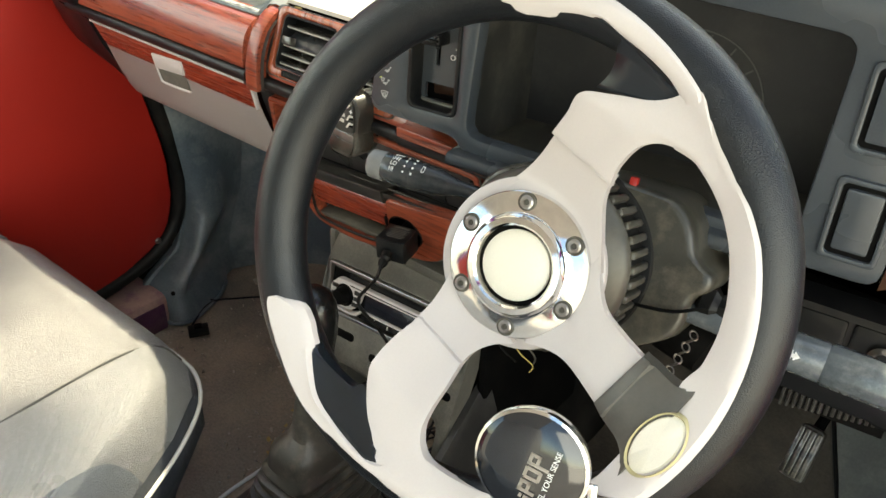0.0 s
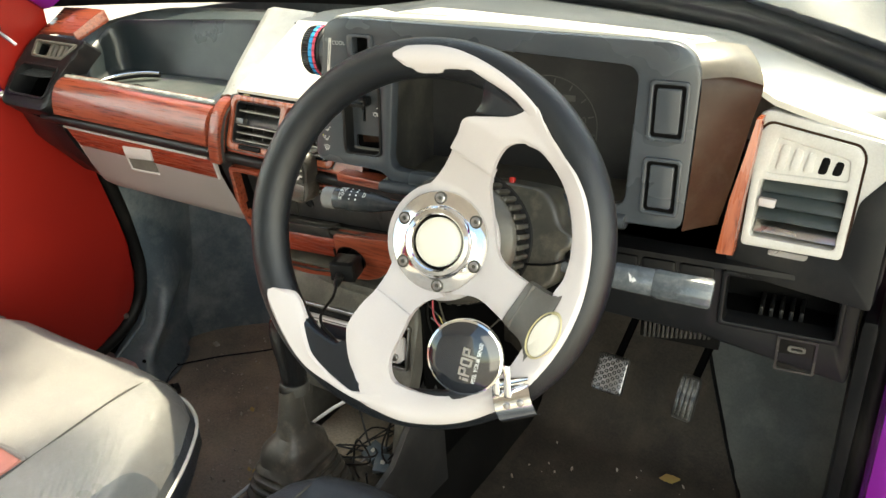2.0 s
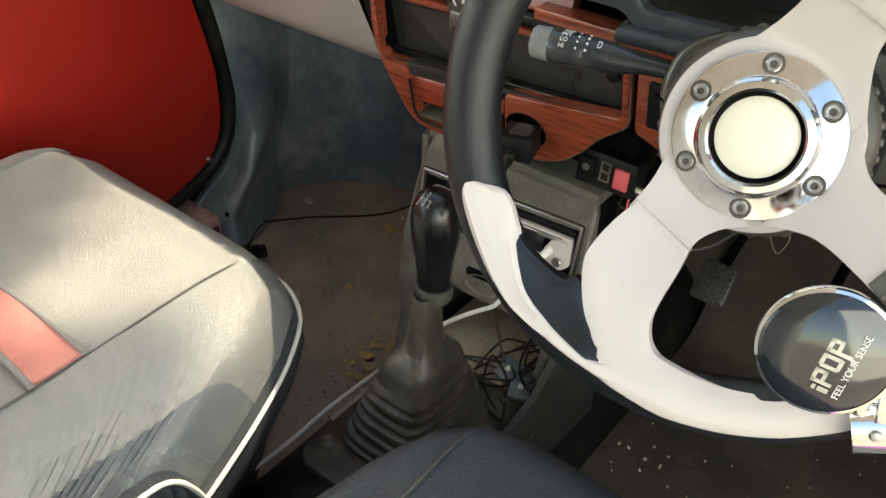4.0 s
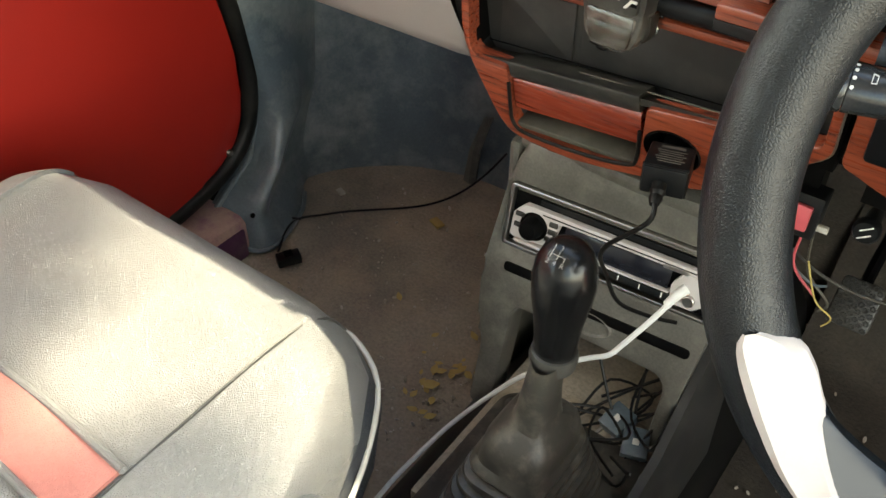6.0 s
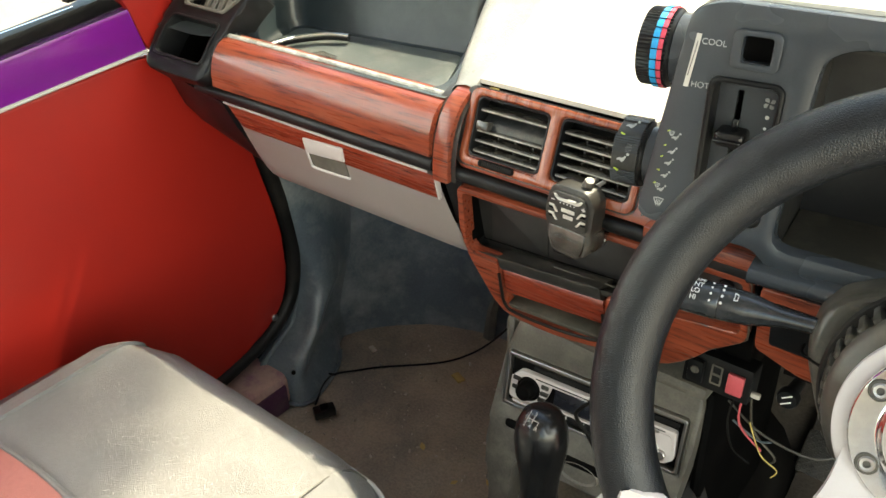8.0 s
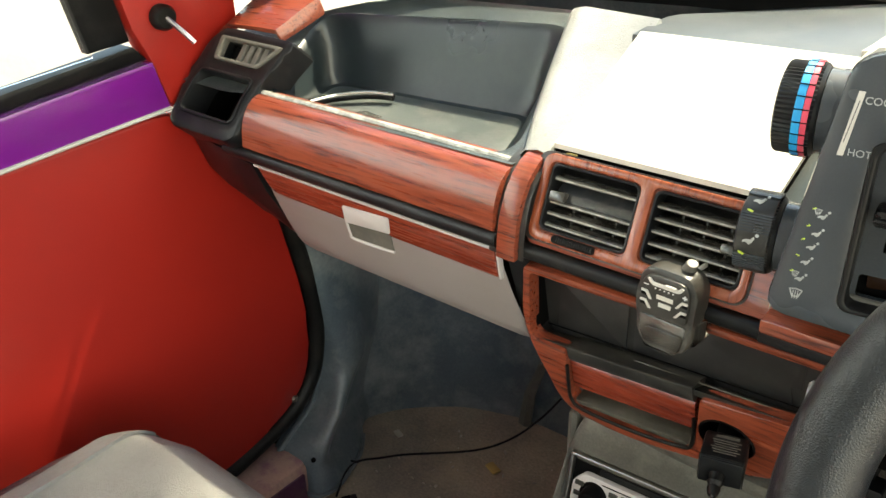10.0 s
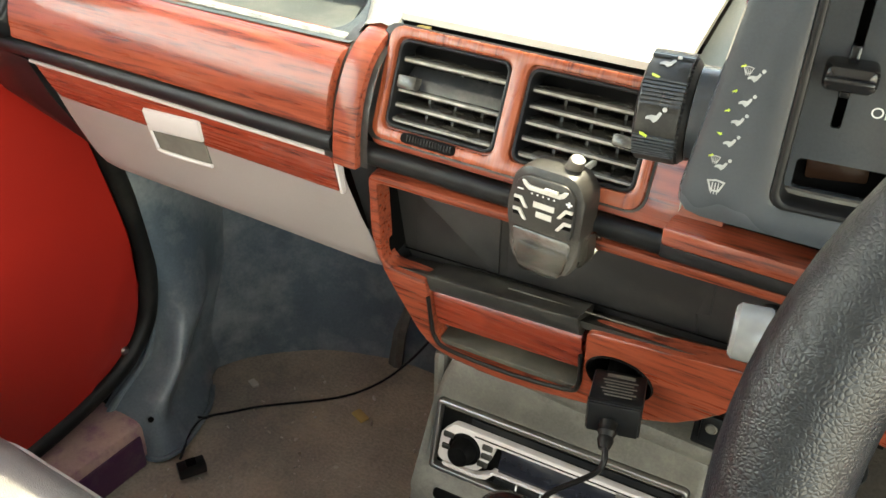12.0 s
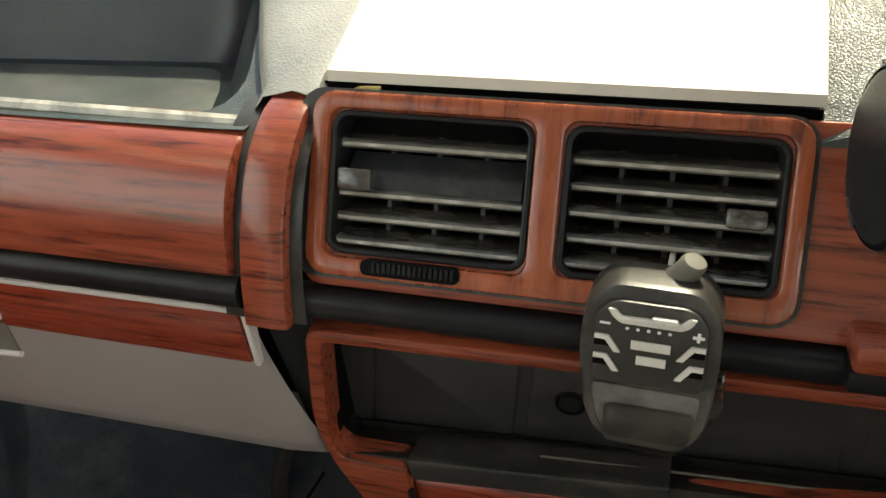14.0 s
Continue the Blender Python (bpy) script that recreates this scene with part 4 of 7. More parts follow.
P("black_bar", sweep(spline([(-0.014, -0.004), (-0.014, 0.008), (-0.004, 0.0082), (0.0012, 0.005), (0.0015, 0.001), (-0.003, -0.004)], 3, True), [0.012, 0.016, 0.1, 0.2, 0.225, 0.23], m=VB @ Matrix(((1, 0, 0, 0), (0, 0, 1, 0), (0, 1, 0, 0), (0, 0, 0, 1)))), BLACK, "black bar under the vents", bez)
wheel_slot = P("thumb_slot", plate(rrect(0.047, 0.083, 0.0150, 0.0208, 0.0025), z0=-0.001, z1=0.0042, m=VB), DARK, "", bez)
for i in range(16):
    P("tooth", box(0.0515 + i * 0.0019, 0.0526 + i * 0.0019, 0.0165, 0.0200, 0.003, 0.0052, m=VB), RUBBER, "", wheel_slot)

# centre stack: black face, wood ring round a shallow pocket, ashtray, lower wood
CF = face_at(-0.58, 0.629, 0.44, 0, -11.5)      # the face is undercut: its foot lies further ahead
TURN = Matrix(((1, 0, 0, 0), (0, 0, 1, 0), (0, 1, 0, 0), (0, 0, 0, 1)))     # a swept profile's (y, z) as (out, up) of a face
hole = rounded([(0.0275, 0.0900), (0.283, 0.0955), (0.2835, 0.0435), (0.224, 0.0345), (0.1685, 0.0265), (0.1655, -0.024), (0.157, -0.0335), (0.113, -0.0412), (0.067, -0.0425), (0.0560, -0.034), (0.0542, 0.0185), (0.0265, 0.0185), (0.0215, 0.026)], 0.004, 3)
stack = P("centre_fascia", join(plate(rounded([(0.0, 0.112), (0.40, 0.112), (0.40, 0.1015), (0.004, 0.0985)], 0.003), z0=-0.03, z1=-0.0015, bev=0.001, m=CF),
                                plate([(0.0005, 0.100), (0.024, 0.100), (0.0185, 0.03), (0.048, -0.044), (0.044, -0.046), (0.010, 0.034)], z0=-0.03, z1=-0.004, m=CF)), BLACK)
rim_out = [(0.0217, 0.0965), (0.2890, 0.1020), (0.2900, 0.038), (0.262, 0.014), (0.245, -0.008), (0.225, -0.026), (0.20, -0.035), (0.172, -0.0385), (0.14, -0.0455), (0.113, -0.0500), (0.08, -0.0515), (0.058, -0.0485), (0.049, -0.043), (0.041, -0.029), (0.032, -0.009), (0.0235, 0.010), (0.0168, 0.030), (0.0172, 0.050)]
sock = [(0.190 + 0.0205 * math.cos(a), -0.0035 + 0.0165 * math.sin(a)) for a in (2 * math.pi * i / 24 for i in range(24))]
P("wood_ring", plate(rounded(rim_out, 0.008, 4), (hole, sock), z0=-0.010, z1=0.003, bev=0.0014, m=CF), WOOD, "red wood-film frame round pocket, ashtray and socket", stack)
P("ring_edge", tube([(u, v, 0.0008) for u, v in rounded(rim_out, 0.008, 3)[4:-1]], 0.0011, 6, 1, m=CF), DUSTY, "", stack)
P("groove_bar", tube([(0.004, 0.1065, 0.0006), (0.2, 0.1085, 0.0006), (0.385, 0.1105, 0.0006)], 0.0030, 8, 2, m=CF), DARK, "", stack)
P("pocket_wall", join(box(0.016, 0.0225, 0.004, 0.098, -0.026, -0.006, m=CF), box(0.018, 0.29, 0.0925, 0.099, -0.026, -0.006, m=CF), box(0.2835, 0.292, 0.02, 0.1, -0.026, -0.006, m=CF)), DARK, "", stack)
P("pocket_back", plate([(0.016, 0.0), (0.292, 0.018), (0.292, 0.1), (0.016, 0.1)], z0=-0.027, z1=-0.0225, m=CF), PLATEM, "grey-black back of the pocket", stack)
P("pocket_label", plate(rounded([(0.0320, 0.0175), (0.0395, 0.069), (0.1005, 0.0725), (0.0955, 0.0205)], 0.0012), z0=-0.0225, z1=-0.0212, bev=0.0005, m=CF), PLATEM, "dark blank cover plate", stack)
P("pocket_label", plate(rounded([(0.1015, 0.0210), (0.1060, 0.0735), (0.2315, 0.080), (0.2305, 0.0465), (0.2230, 0.0460), (0.2255, 0.0300)], 0.001), z0=-0.0225, z1=-0.0215, bev=0.0004, m=CF), PLATEM, "dark blank cover plate", stack)
for cx, cy in ((0.1205, 0.0480), (0.262, 0.064)):
    P("round_cap", lathe([(0.0, -0.0205), (0.0048, -0.0205), (0.0048, -0.0215), (0.0060, -0.0215), (0.0062, -0.0203), (0.0068, -0.0216), (0, -0.023)], 28, m=CF @ pose(cx, cy, 0)), BLACK, "", stack)
P("shelf", grid([[(u, lerp(b0, b1, (u - 0.018) / 0.27), w) for u in (0.018, 0.08, 0.14, 0.20, 0.288)] for w, b0, b1 in ((-0.0235, 0.0085, 0.0270), (-0.014, 0.0120, 0.0315), (-0.006, 0.0158, 0.0370), (-0.001, 0.0178, 0.0405))], thick=0.006, way=(0, -1, 0), m=CF), SHELF, "dusty shelf of the pocket", stack)
P("shelf_line", tube([(0.110, 0.0262, -0.0095), (0.19, 0.0312, -0.0095), (0.280, 0.0366, -0.0095)], 0.0006, 6, 2, m=CF), DUSTY, "", stack)
P("shelf_line", tube([(0.024, 0.0182, -0.020), (0.15, 0.0262, -0.020), (0.280, 0.0345, -0.020)], 0.0005, 6, 2, m=CF), DARK, "", stack)
AT = CF @ pose(0.0553, 0.0062, 0.0, 0, 0, 5.4)            # the ashtray hangs a little askew
P("ashtray_lip", sweep(spline([(-0.020, 0.006), (-0.020, 0.0105), (-0.006, 0.0150), (0.0004, 0.0168), (0.0018, 0.0145), (0.0008, 0.003), (-0.006, 0.0005)], 3, True), [0.0015, 0.0035, 0.05, 0.106, 0.1085], m=AT @ TURN), SHELF, "scuffed black lip over the ashtray", stack)
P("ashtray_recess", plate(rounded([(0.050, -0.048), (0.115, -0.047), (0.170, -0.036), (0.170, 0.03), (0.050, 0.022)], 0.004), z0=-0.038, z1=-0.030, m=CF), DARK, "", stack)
P("ashtray_front", sweep(spline([(-0.022, -0.0290), (-0.0035, -0.0285), (-0.0008, -0.026), (-0.0010, -0.010), (-0.004, -0.0008), (-0.022, 0.0)], 4, True), [0.0005, 0.0012, 0.05, 0.1072, 0.1080], m=AT @ TURN), WOOD_D, "wood-film ashtray front", stack)
P("ashtray_top", sweep([(-0.024, 0.0005), (-0.0042, -0.0002), (-0.0036, 0.0008), (-0.024, 0.0016)], [0.0008, 0.1076], m=AT @ TURN), BOOT, "worn upper edge of the ashtray", stack)
P("ashtray_rim", tube([(0.0552, 0.004, 0.0028), (0.0553, -0.020, 0.0030), (0.0568, -0.034, 0.0032), (0.0675, -0.0415, 0.0034), (0.113, -0.0405, 0.0034), (0.1555, -0.0328, 0.0034), (0.1640, -0.0235, 0.0032), (0.1650, 0.004, 0.0028)], 0.0016, 8, 4, m=CF), RUBBER, "scuffed black rim", stack)
P("ashtray_ledge", box(0.0565, 0.164, -0.0385, -0.0330, -0.028, 0.0010, 0.002, m=CF @ pose(0, -0.006, 0, 0, 0, 3.5)), RECESS, "dusty ledge under the ashtray", stack)
P("socket", lathe([(0.0, -0.016), (0.0175, -0.016), (0.0190, 0.002), (0.0208, 0.0042), (0.0216, 0.003), (0.0205, -0.004)], 36, m=CF @ pose(0.190, -0.0035, 0.0) @ Matrix.Diagonal((1.0, 0.80, 1, 1))), DARK, "oval black power socket", stack)
rw = P("right_wood", plate(rounded([(0.296, 0.036), (0.296, 0.099), (0.385, 0.104), (0.42, 0.104), (0.42, 0.02), (0.33, 0.022)], 0.005), z0=-0.012, z1=0.0035, bev=0.0015, m=CF), WOOD, "red wood-film trim beside the column", stack)
P("blank_switch", plate(rrect(0.3065, 0.337, 0.0475, 0.090, 0.003), z0=0.0, z1=0.0055, bev=0.001, m=CF), BLACK, "", rw)
P("red_strip", box(-0.372, -0.16, 0.594, 0.616, 0.553, 0.563, 0.002), WOOD, "", stack)
P("black_groove", box(-0.372, -0.16, 0.596, 0.62, 0.545, 0.5525, 0.001), BLACK, "", stack)


# ---------------------------------------------------------------- instrument pod, on the driver's side of the dashboard
D = pose(-0.331, 0.559, 0, 0, 0, 7)
PF = D @ face_at(0, -0.0085, 0.59, 0, 4.6)        # pod face: x along, y up, z out
pod_out = rounded([(-0.0285, 0.008), (-0.009, 0.147), (0.008, 0.154), (0.335, 0.150), (0.352, 0.130), (0.349, -0.012), (0.300, -0.010), (0.06, -0.006), (0.05, 0.004)], 0.012)
g_hole = rounded([(0.060, 0.008), (0.068, 0.128), (0.085, 0.136), (0.300, 0.128), (0.296, 0.003)], 0.012)
s_hole = rrect(0.009, 0.050, 0.020, 0.109, 0.005)
pod = P("instrument_pod", plate(pod_out, (g_hole, s_hole, rrect(0.0225, 0.0415, 0.1195, 0.137, 0.002)), z0=-0.012, z1=0.0, bev=0.003, m=PF), POD, "slate-grey instrument pod")
# hood and sides
hood = []
for j in range(9):
    z = -0.010 - 0.085 * j / 8
    k = 0.010 * (j / 8) ** 1.5
    hood.append([(-0.026, 0.008, z), (-0.0185, 0.075, z), (-0.009, 0.144, z), (0.0, 0.153 - k * 0.2, z), (0.03, 0.1555 - k, z), (0.17, 0.156 - k, z), (0.31, 0.1515 - k, z), (0.338, 0.146 - k, z), (0.349, 0.13 - k, z), (0.351, 0.07, z), (0.3485, -0.010, z)])
P("hood", grid(hood, thick=0.004, way=(0, -1, 0), m=PF), CREAM, "pale cream hood of the pod", pod)
for a, b, c, d in ((0.052, 0.306, -0.012, -0.006), (0.052, 0.306, 0.132, 0.140), (0.052, 0.060, -0.006, 0.132), (0.300, 0.308, -0.006, 0.132)):
    P("recess_wall", box(a, b, c, d, -0.12, -0.010, m=PF), SHELF, "", pod)
P("recess_floor", grid([[(0.061, -0.004, -0.118), (0.30, -0.004, -0.118)], [(0.061, -0.0045, -0.05), (0.30, -0.0045, -0.05)], [(0.061, 0.002, -0.004), (0.30, 0.000, -0.004)]], m=PF), RECESS, "dusty floor of the gauge recess", pod)
gauge = P("gauge_face", box(0.060, 0.302, -0.006, 0.136, -0.108, -0.100, m=PF), PLATEM, "black gauge face behind clear plastic", pod)
GF = PF @ pose(0.19, 0.042, -0.0995)
part("dial_line", tube([(0.052 * math.cos(a), 0.052 * math.sin(a), 0) for a in (radians(-10 + 20 * i) for i in range(11))], 0.0007, 4, 3, m=GF), GAUGE, gauge)
for i in range(9):
    a = radians(-5 + 22 * i)
    part("tick", box(-0.0006, 0.0006, 0.044, 0.050, 0, 0.0008, m=GF @ pose(0, 0, 0, 0, 0, math.degrees(a) - 90)), GAUGE, gauge)
words("140", 0.011, GF @ pose(0.024, 0.006, 0.0006), GAUGE, gauge)
for px, py in ((-0.008, 0.034), (0.014, 0.028), (-0.04, 0.0)):
    part("numeral_bar", box(px, px + 0.014, py, py + 0.006, 0, 0.0008, m=GF), GAUGE, gauge)
P("front_shelf", sweep(spline([(-0.03, -0.016), (-0.03, -0.004), (0.004, -0.0035), (0.0105, -0.006), (0.0105, -0.012), (0.0, -0.017)], 3, True), [0.052, 0.056, 0.10, 0.2, 0.295, 0.299], m=PF @ Matrix(((1, 0, 0, 0), (0, 0, 1, 0), (0, 1, 0, 0), (0, 0, 0, 1)))), POD, "", pod)

# rocker switches, hazard button
for y0 in (0.067, 0.0005):
    x0 = 0.3105
    sw = P("rocker_switch", plate(rrect(x0, x0 + 0.0335, y0, y0 + 0.052, 0.004), (rrect(x0 + 0.0035, x0 + 0.030, y0 + 0.0035, y0 + 0.0485, 0.003),), z0=-0.002, z1=0.003, bev=0.0012, m=PF), POD, "blank dark switch in a raised frame", pod)
    part("groove", plate(rrect(x0 + 0.003, x0 + 0.0305, y0 + 0.003, y0 + 0.049, 0.003), z0=-0.002, z1=0.0004, m=PF), DARK, sw)
    part("key", plate(rrect(x0 + 0.0065, x0 + 0.027, y0 + 0.007, y0 + 0.0455, 0.002), z0=-0.001, z1=0.003, bev=0.0012, m=PF), POD, sw)
hz = P("hazard_switch", plate(rrect(0.0175, 0.0455, 0.1165, 0.1395, 0.004), (rrect(0.0235, 0.0405, 0.1205, 0.136, 0.002),), z0=-0.004, z1=0.0022, bev=0.001, m=PF), POD, "square button frame with a dark centre", pod)
part("hole", plate(rrect(0.0225, 0.0415, 0.1195, 0.137, 0.002), z0=-0.014, z1=-0.010, m=PF), DARK, hz)

# slider panel
sl = P("slider_panel", plate(rrect(0.0085, 0.0505, 0.0195, 0.1095, 0.005), (rrect(0.0222, 0.0260, 0.050, 0.100, 0.001), rrect(0.014, 0.047, 0.0235, 0.036, 0.002)), z0=-0.018, z1=-0.0145, m=PF), POD, "sunken heater slider panel", pod)
part("slot_back", box(0.009, 0.05, 0.02, 0.109, -0.030, -0.026, m=PF), DARK, sl)
part("broken_cover", box(0.020, 0.044, 0.024, 0.034, -0.0245, -0.0205, 0.002, m=PF @ pose(0.0, 0, 0, 0, 0, 5)), BROWN, sl)
part("slider_knob", join(plate(rrect(0.0150, 0.0336, 0.0670, 0.0772, 0.003), z0=-0.0135, z1=0.001, bev=0.0035, m=PF), box(0.0155, 0.0327, 0.0708, 0.0733, -0.001, 0.0042, 0.0011, m=PF), box(0.022, 0.026, 0.062, 0.082, -0.020, -0.0125, 0.001, m=PF)), KNOBM, sl, "glossy black slider knob")
part("panel_rim", plate(rrect(0.0075, 0.0515, 0.0185, 0.1105, 0.006), (rrect(0.0112, 0.0482, 0.0215, 0.1070, 0.005),), z0=-0.014, z1=0.0012, bev=0.0016, m=PF), BLACK, sl, "thick dark rim")
part("dust_ridge", tube([(0.0105, 0.0225, -0.013), (0.03, 0.0218, -0.013), (0.0485, 0.0225, -0.013)], 0.0016, 6, 3, m=PF), DUSTY, sl, "dust along the lower rim")
FAN = PF @ pose(0.0415, 0.0945, -0.0143)
for i in range(4):
    part("fan_mark", plate([(0.0006, 0.0004), (0.0032, 0.0003), (0.0042, 0.0018), (0.0034, 0.0036), (0.0016, 0.0034)], z0=0, z1=0.0003, m=FAN @ pose(0, 0, 0, 0, 0, 90 * i) @ Matrix.Diagonal((0.8, 0.8, 1, 1))), PRINTG, sl)
for i, r in enumerate((0.0013, 0.0010, 0.0007)):
    part("dot_mark", lathe([(0, 0.0003), (r, 0.0003), (r, 0)], 12, m=PF @ pose(0.0415 - 0.0002 * i, 0.0858 - 0.0070 * i, -0.0143)), WHITE, sl)
part("dash_mark", box(-0.0018, 0.0018, -0.0005, 0.0005, 0, 0.0003, m=PF @ pose(0.0405, 0.0648, -0.0143)), WHITE, sl)
words("OFF", 0.0058, PF @ pose(0.0345, 0.0565, -0.0142), WHITE, sl)

# heater lettering
words("COOL", 0.0052, PF @ pose(-0.0002, 0.1277, 0.0002), PRINTG, pod)
words("HOT", 0.0052, PF @ pose(-0.0030, 0.1015, 0.0002), PRINTG, pod)
part("scale_bar", plate([(-0.0075, 0.101), (-0.0035, 0.1335), (-0.0005, 0.1335), (-0.0045, 0.101)], z0=0, z1=0.0003, m=PF), PIPING, pod)
part("scale_slash", plate([(-0.0058, 0.108), (-0.0025, 0.129), (-0.0021, 0.129), (-0.0054, 0.108)], z0=0.0003, z1=0.0005, m=PF), POD, pod)
def figure(m, k, parent, mat):
    """A printed seated figure: head, then trunk and legs in one stroke."""
    part("seat_mark", plate(rounded([(0.0, 0.0), (0.0022, 0.0004), (0.0040, -0.0012), (0.0056, 0.0004), (0.0072, 0.0036), (0.0060, 0.0044), (0.0046, 0.0022), (0.0026, 0.0024), (0.0002, 0.0014)], 0.0005), z0=0, z1=0.0003, m=m @ Matrix.Diagonal((k, k, 1, 1))), mat, parent)
    part("head_mark", lathe([(0, 0.0003), (0.0011 * k, 0.0003), (0.0011 * k, 0)], 12, m=m @ pose(0.0080 * k, 0.0056 * k, 0)), mat, parent)


def screen_sign(m, k, parent, mat):
    """A printed windscreen outline with three rising lines."""
    part("screen_mark", plate([(0, 0.005), (0.004, 0.0058), (0.008, 0.005), (0.006, 0.0), (0.002, 0.0)], ([(0.001, 0.0044), (0.0026, 0.0007), (0.0054, 0.0007), (0.007, 0.0044), (0.004, 0.0050)],), z0=0, z1=0.0003, m=m @ Matrix.Diagonal((k, k, 1, 1))), mat, parent)
    for q in range(3):
        part("steam_mark", box(0.0024 + 0.0013 * q, 0.0029 + 0.0013 * q, -0.0012, 0.0042, 0, 0.0003, m=m @ Matrix.Diagonal((k, k, 1, 1))), mat, parent)


MARKS = ((-0.0100, 0.0668, "screen"), (-0.0112, 0.0570, ""), (-0.0124, 0.0492, "down"), (-0.0136, 0.0404, "up"), (-0.0148, 0.0305, "screen"))
for x, y, extra in MARKS:
    figure(PF @ pose(x, y, 0), 0.66, pod, PRINTG)
    if extra == "screen":
        screen_sign(PF @ pose(x - 0.0022, y + 0.0020, 0), 0.50, pod, PRINTG)
    part("arrow_mark", plate([(0, 0), (0.0022, 0.0010), (0.0020, 0.0), (0.0034, 0.0016), (0.0020, 0.0026), (0.0020, 0.0018), (0.0, 0.0010)], z0=0, z1=0.0003, m=PF @ pose(x - 0.0030, y + 0.0040, 0, 0, 0, -35 if extra == "up" else 0) @ Matrix.Diagonal((0.55, 0.55, 1, 1))), LIME, pod)
screen_sign(PF @ pose(-0.0165, 0.0205, 0), 0.90, pod, PRINTG)

# two ribbed thumb wheels at the pod's edge
for nm, cx, cz, rad, cy, blue in (("temperature_wheel", -0.3675, 0.702, 0.0246, 0.585, True), ("airflow_wheel", -0.3745, 0.630, 0.0222, 0.575, False)):
    TW = pose(cx, cy, cz, 0, 90, 8)
    w = P(nm, lathe([(0, -0.0100), (rad - 0.004, -0.0100), (rad - 0.001, -0.009), (rad, -0.0075), (rad, 0.0095), (rad - 0.002, 0.0115), (0, 0.0115)], 120, m=TW,
                    ripple=lambda k, i: 1.0 if i in (0, 1, 5, 6) or k % 2 else 0.972), BLACK, "black ribbed thumb wheel", pod)
    part("shaft", lathe([(0, 0.012), (rad - 0.002, 0.012), (rad - 0.002, 0.032), (0, 0.032)], 48, m=TW), POD, w)
    if blue:
        part("band", lathe([(rad + 0.0004, 0.0005), (rad + 0.0008, 0.0009), (rad + 0.0008, 0.0044), (rad + 0.0004, 0.0047)], 64, m=TW), BLUE, w, "blue printed band")
        part("band", lathe([(rad + 0.0004, 0.0048), (rad + 0.0008, 0.0051), (rad + 0.0008, 0.0076), (rad + 0.0004, 0.0079)], 64, m=TW), PINK, w, "pink printed band")
        for q in range(24):
            part("band_tick", box(-0.0003, 0.0003, rad, rad + 0.0011, 0.0005, 0.0079, m=TW @ pose(0, 0, 0, 0, 0, 15 * q)), DARK, w)
    else:
        part("band", lathe([(rad + 0.0002, -0.0085), (rad + 0.0006, -0.008), (rad + 0.0006, 0.008), (rad + 0.0002, 0.0085)], 64, m=TW), SHELF, w)
        for a0, a1 in ((150, 190), (222, 250), (281, 310), (20, 60)):
            for q in range(int((a1 - a0) / 4)):
                part("rib", box(-0.0005, 0.0005, rad, rad + 0.0018, -0.0085, 0.0085, m=TW @ pose(0, 0, 0, 0, 0, a0 + 4 * q - 90)), POD, w)
        for a in (206, 266):
            MK = TW @ pose(0, 0, 0, 0, 0, a) @ pose(rad + 0.0008, 0, 0, 90, 0, 90)
            figure(MK @ pose(-0.0015, -0.0045, 0, 0, 0, 90), 0.9, w, PRINTG)
            part("arrow_mark", plate([(0, 0), (0.0012, 0.0004), (0.0022, 0.0030), (0.0012, 0.0036), (0.0002, 0.0014)], z0=0, z1=0.0003, m=MK @ pose(0.004, -0.006, 0)), LIME, w)

# brown film face between pod and the right-hand vent, then the vent box
CHEEK = [((0.349, -0.0115, 0.0), (0.362, -0.0110, -0.015), (0.3745, -0.0120, -0.032)), ((0.351, 0.04, 0.0), (0.367, 0.036, -0.015), (0.383, 0.030, -0.032)), ((0.352, 0.09, 0.0), (0.372, 0.088, -0.015), (0.392, 0.085, -0.032)),
         ((0.352, 0.112, -0.001), (0.374, 0.112, -0.016), (0.3965, 0.106, -0.034)), ((0.350, 0.126, -0.004), (0.372, 0.127, -0.020), (0.3955, 0.118, -0.038)), ((0.344, 0.1365, -0.012), (0.366, 0.138, -0.030), (0.388, 0.131, -0.048)), ((0.335, 0.144, -0.030), (0.355, 0.1445, -0.050), (0.376, 0.140, -0.066))]


def cheek_rows(i, j, up):
    return [[tuple(Vector(q) + Vector((0, up * 0.6, up))) for q in spline(row, 4)] for row in zip(*[[tuple(v) for v in spline([r[c] for r in CHEEK], 5)][i:j] for c in range(3)])]


P("pod_cheek", grid(cheek_rows(0, 31, 0.0), thick=0.004, way=(0, 0, -1), m=PF), BROWN, "brown film on the pod's cheek", pod)
P("cheek_edge", grid(cheek_rows(18, 31, 0.0009), thick=0.002, way=(0, 0, -1), m=PF), YELLOWED, "yellowed top edge of the cheek", pod)
RV = pose(0.060, 0.6425, 0.556, 80, 0, -2)
vent_hole = rounded([(0.0035, 0.0075), (0.0040, 0.0600), (0.0760, 0.0630), (0.0745, 0.0095)], 0.003)
rv = P("right_vent_box", plate(rounded([(-0.013, -0.030), (-0.014, 0.06), (-0.006, 0.122), (0.112, 0.104), (0.112, -0.036)], 0.012), (vent_hole,), z0=-0.05, z1=0.0, bev=0.004, m=RV), PALEGREY, "pale grey vent box with dark lower edge")
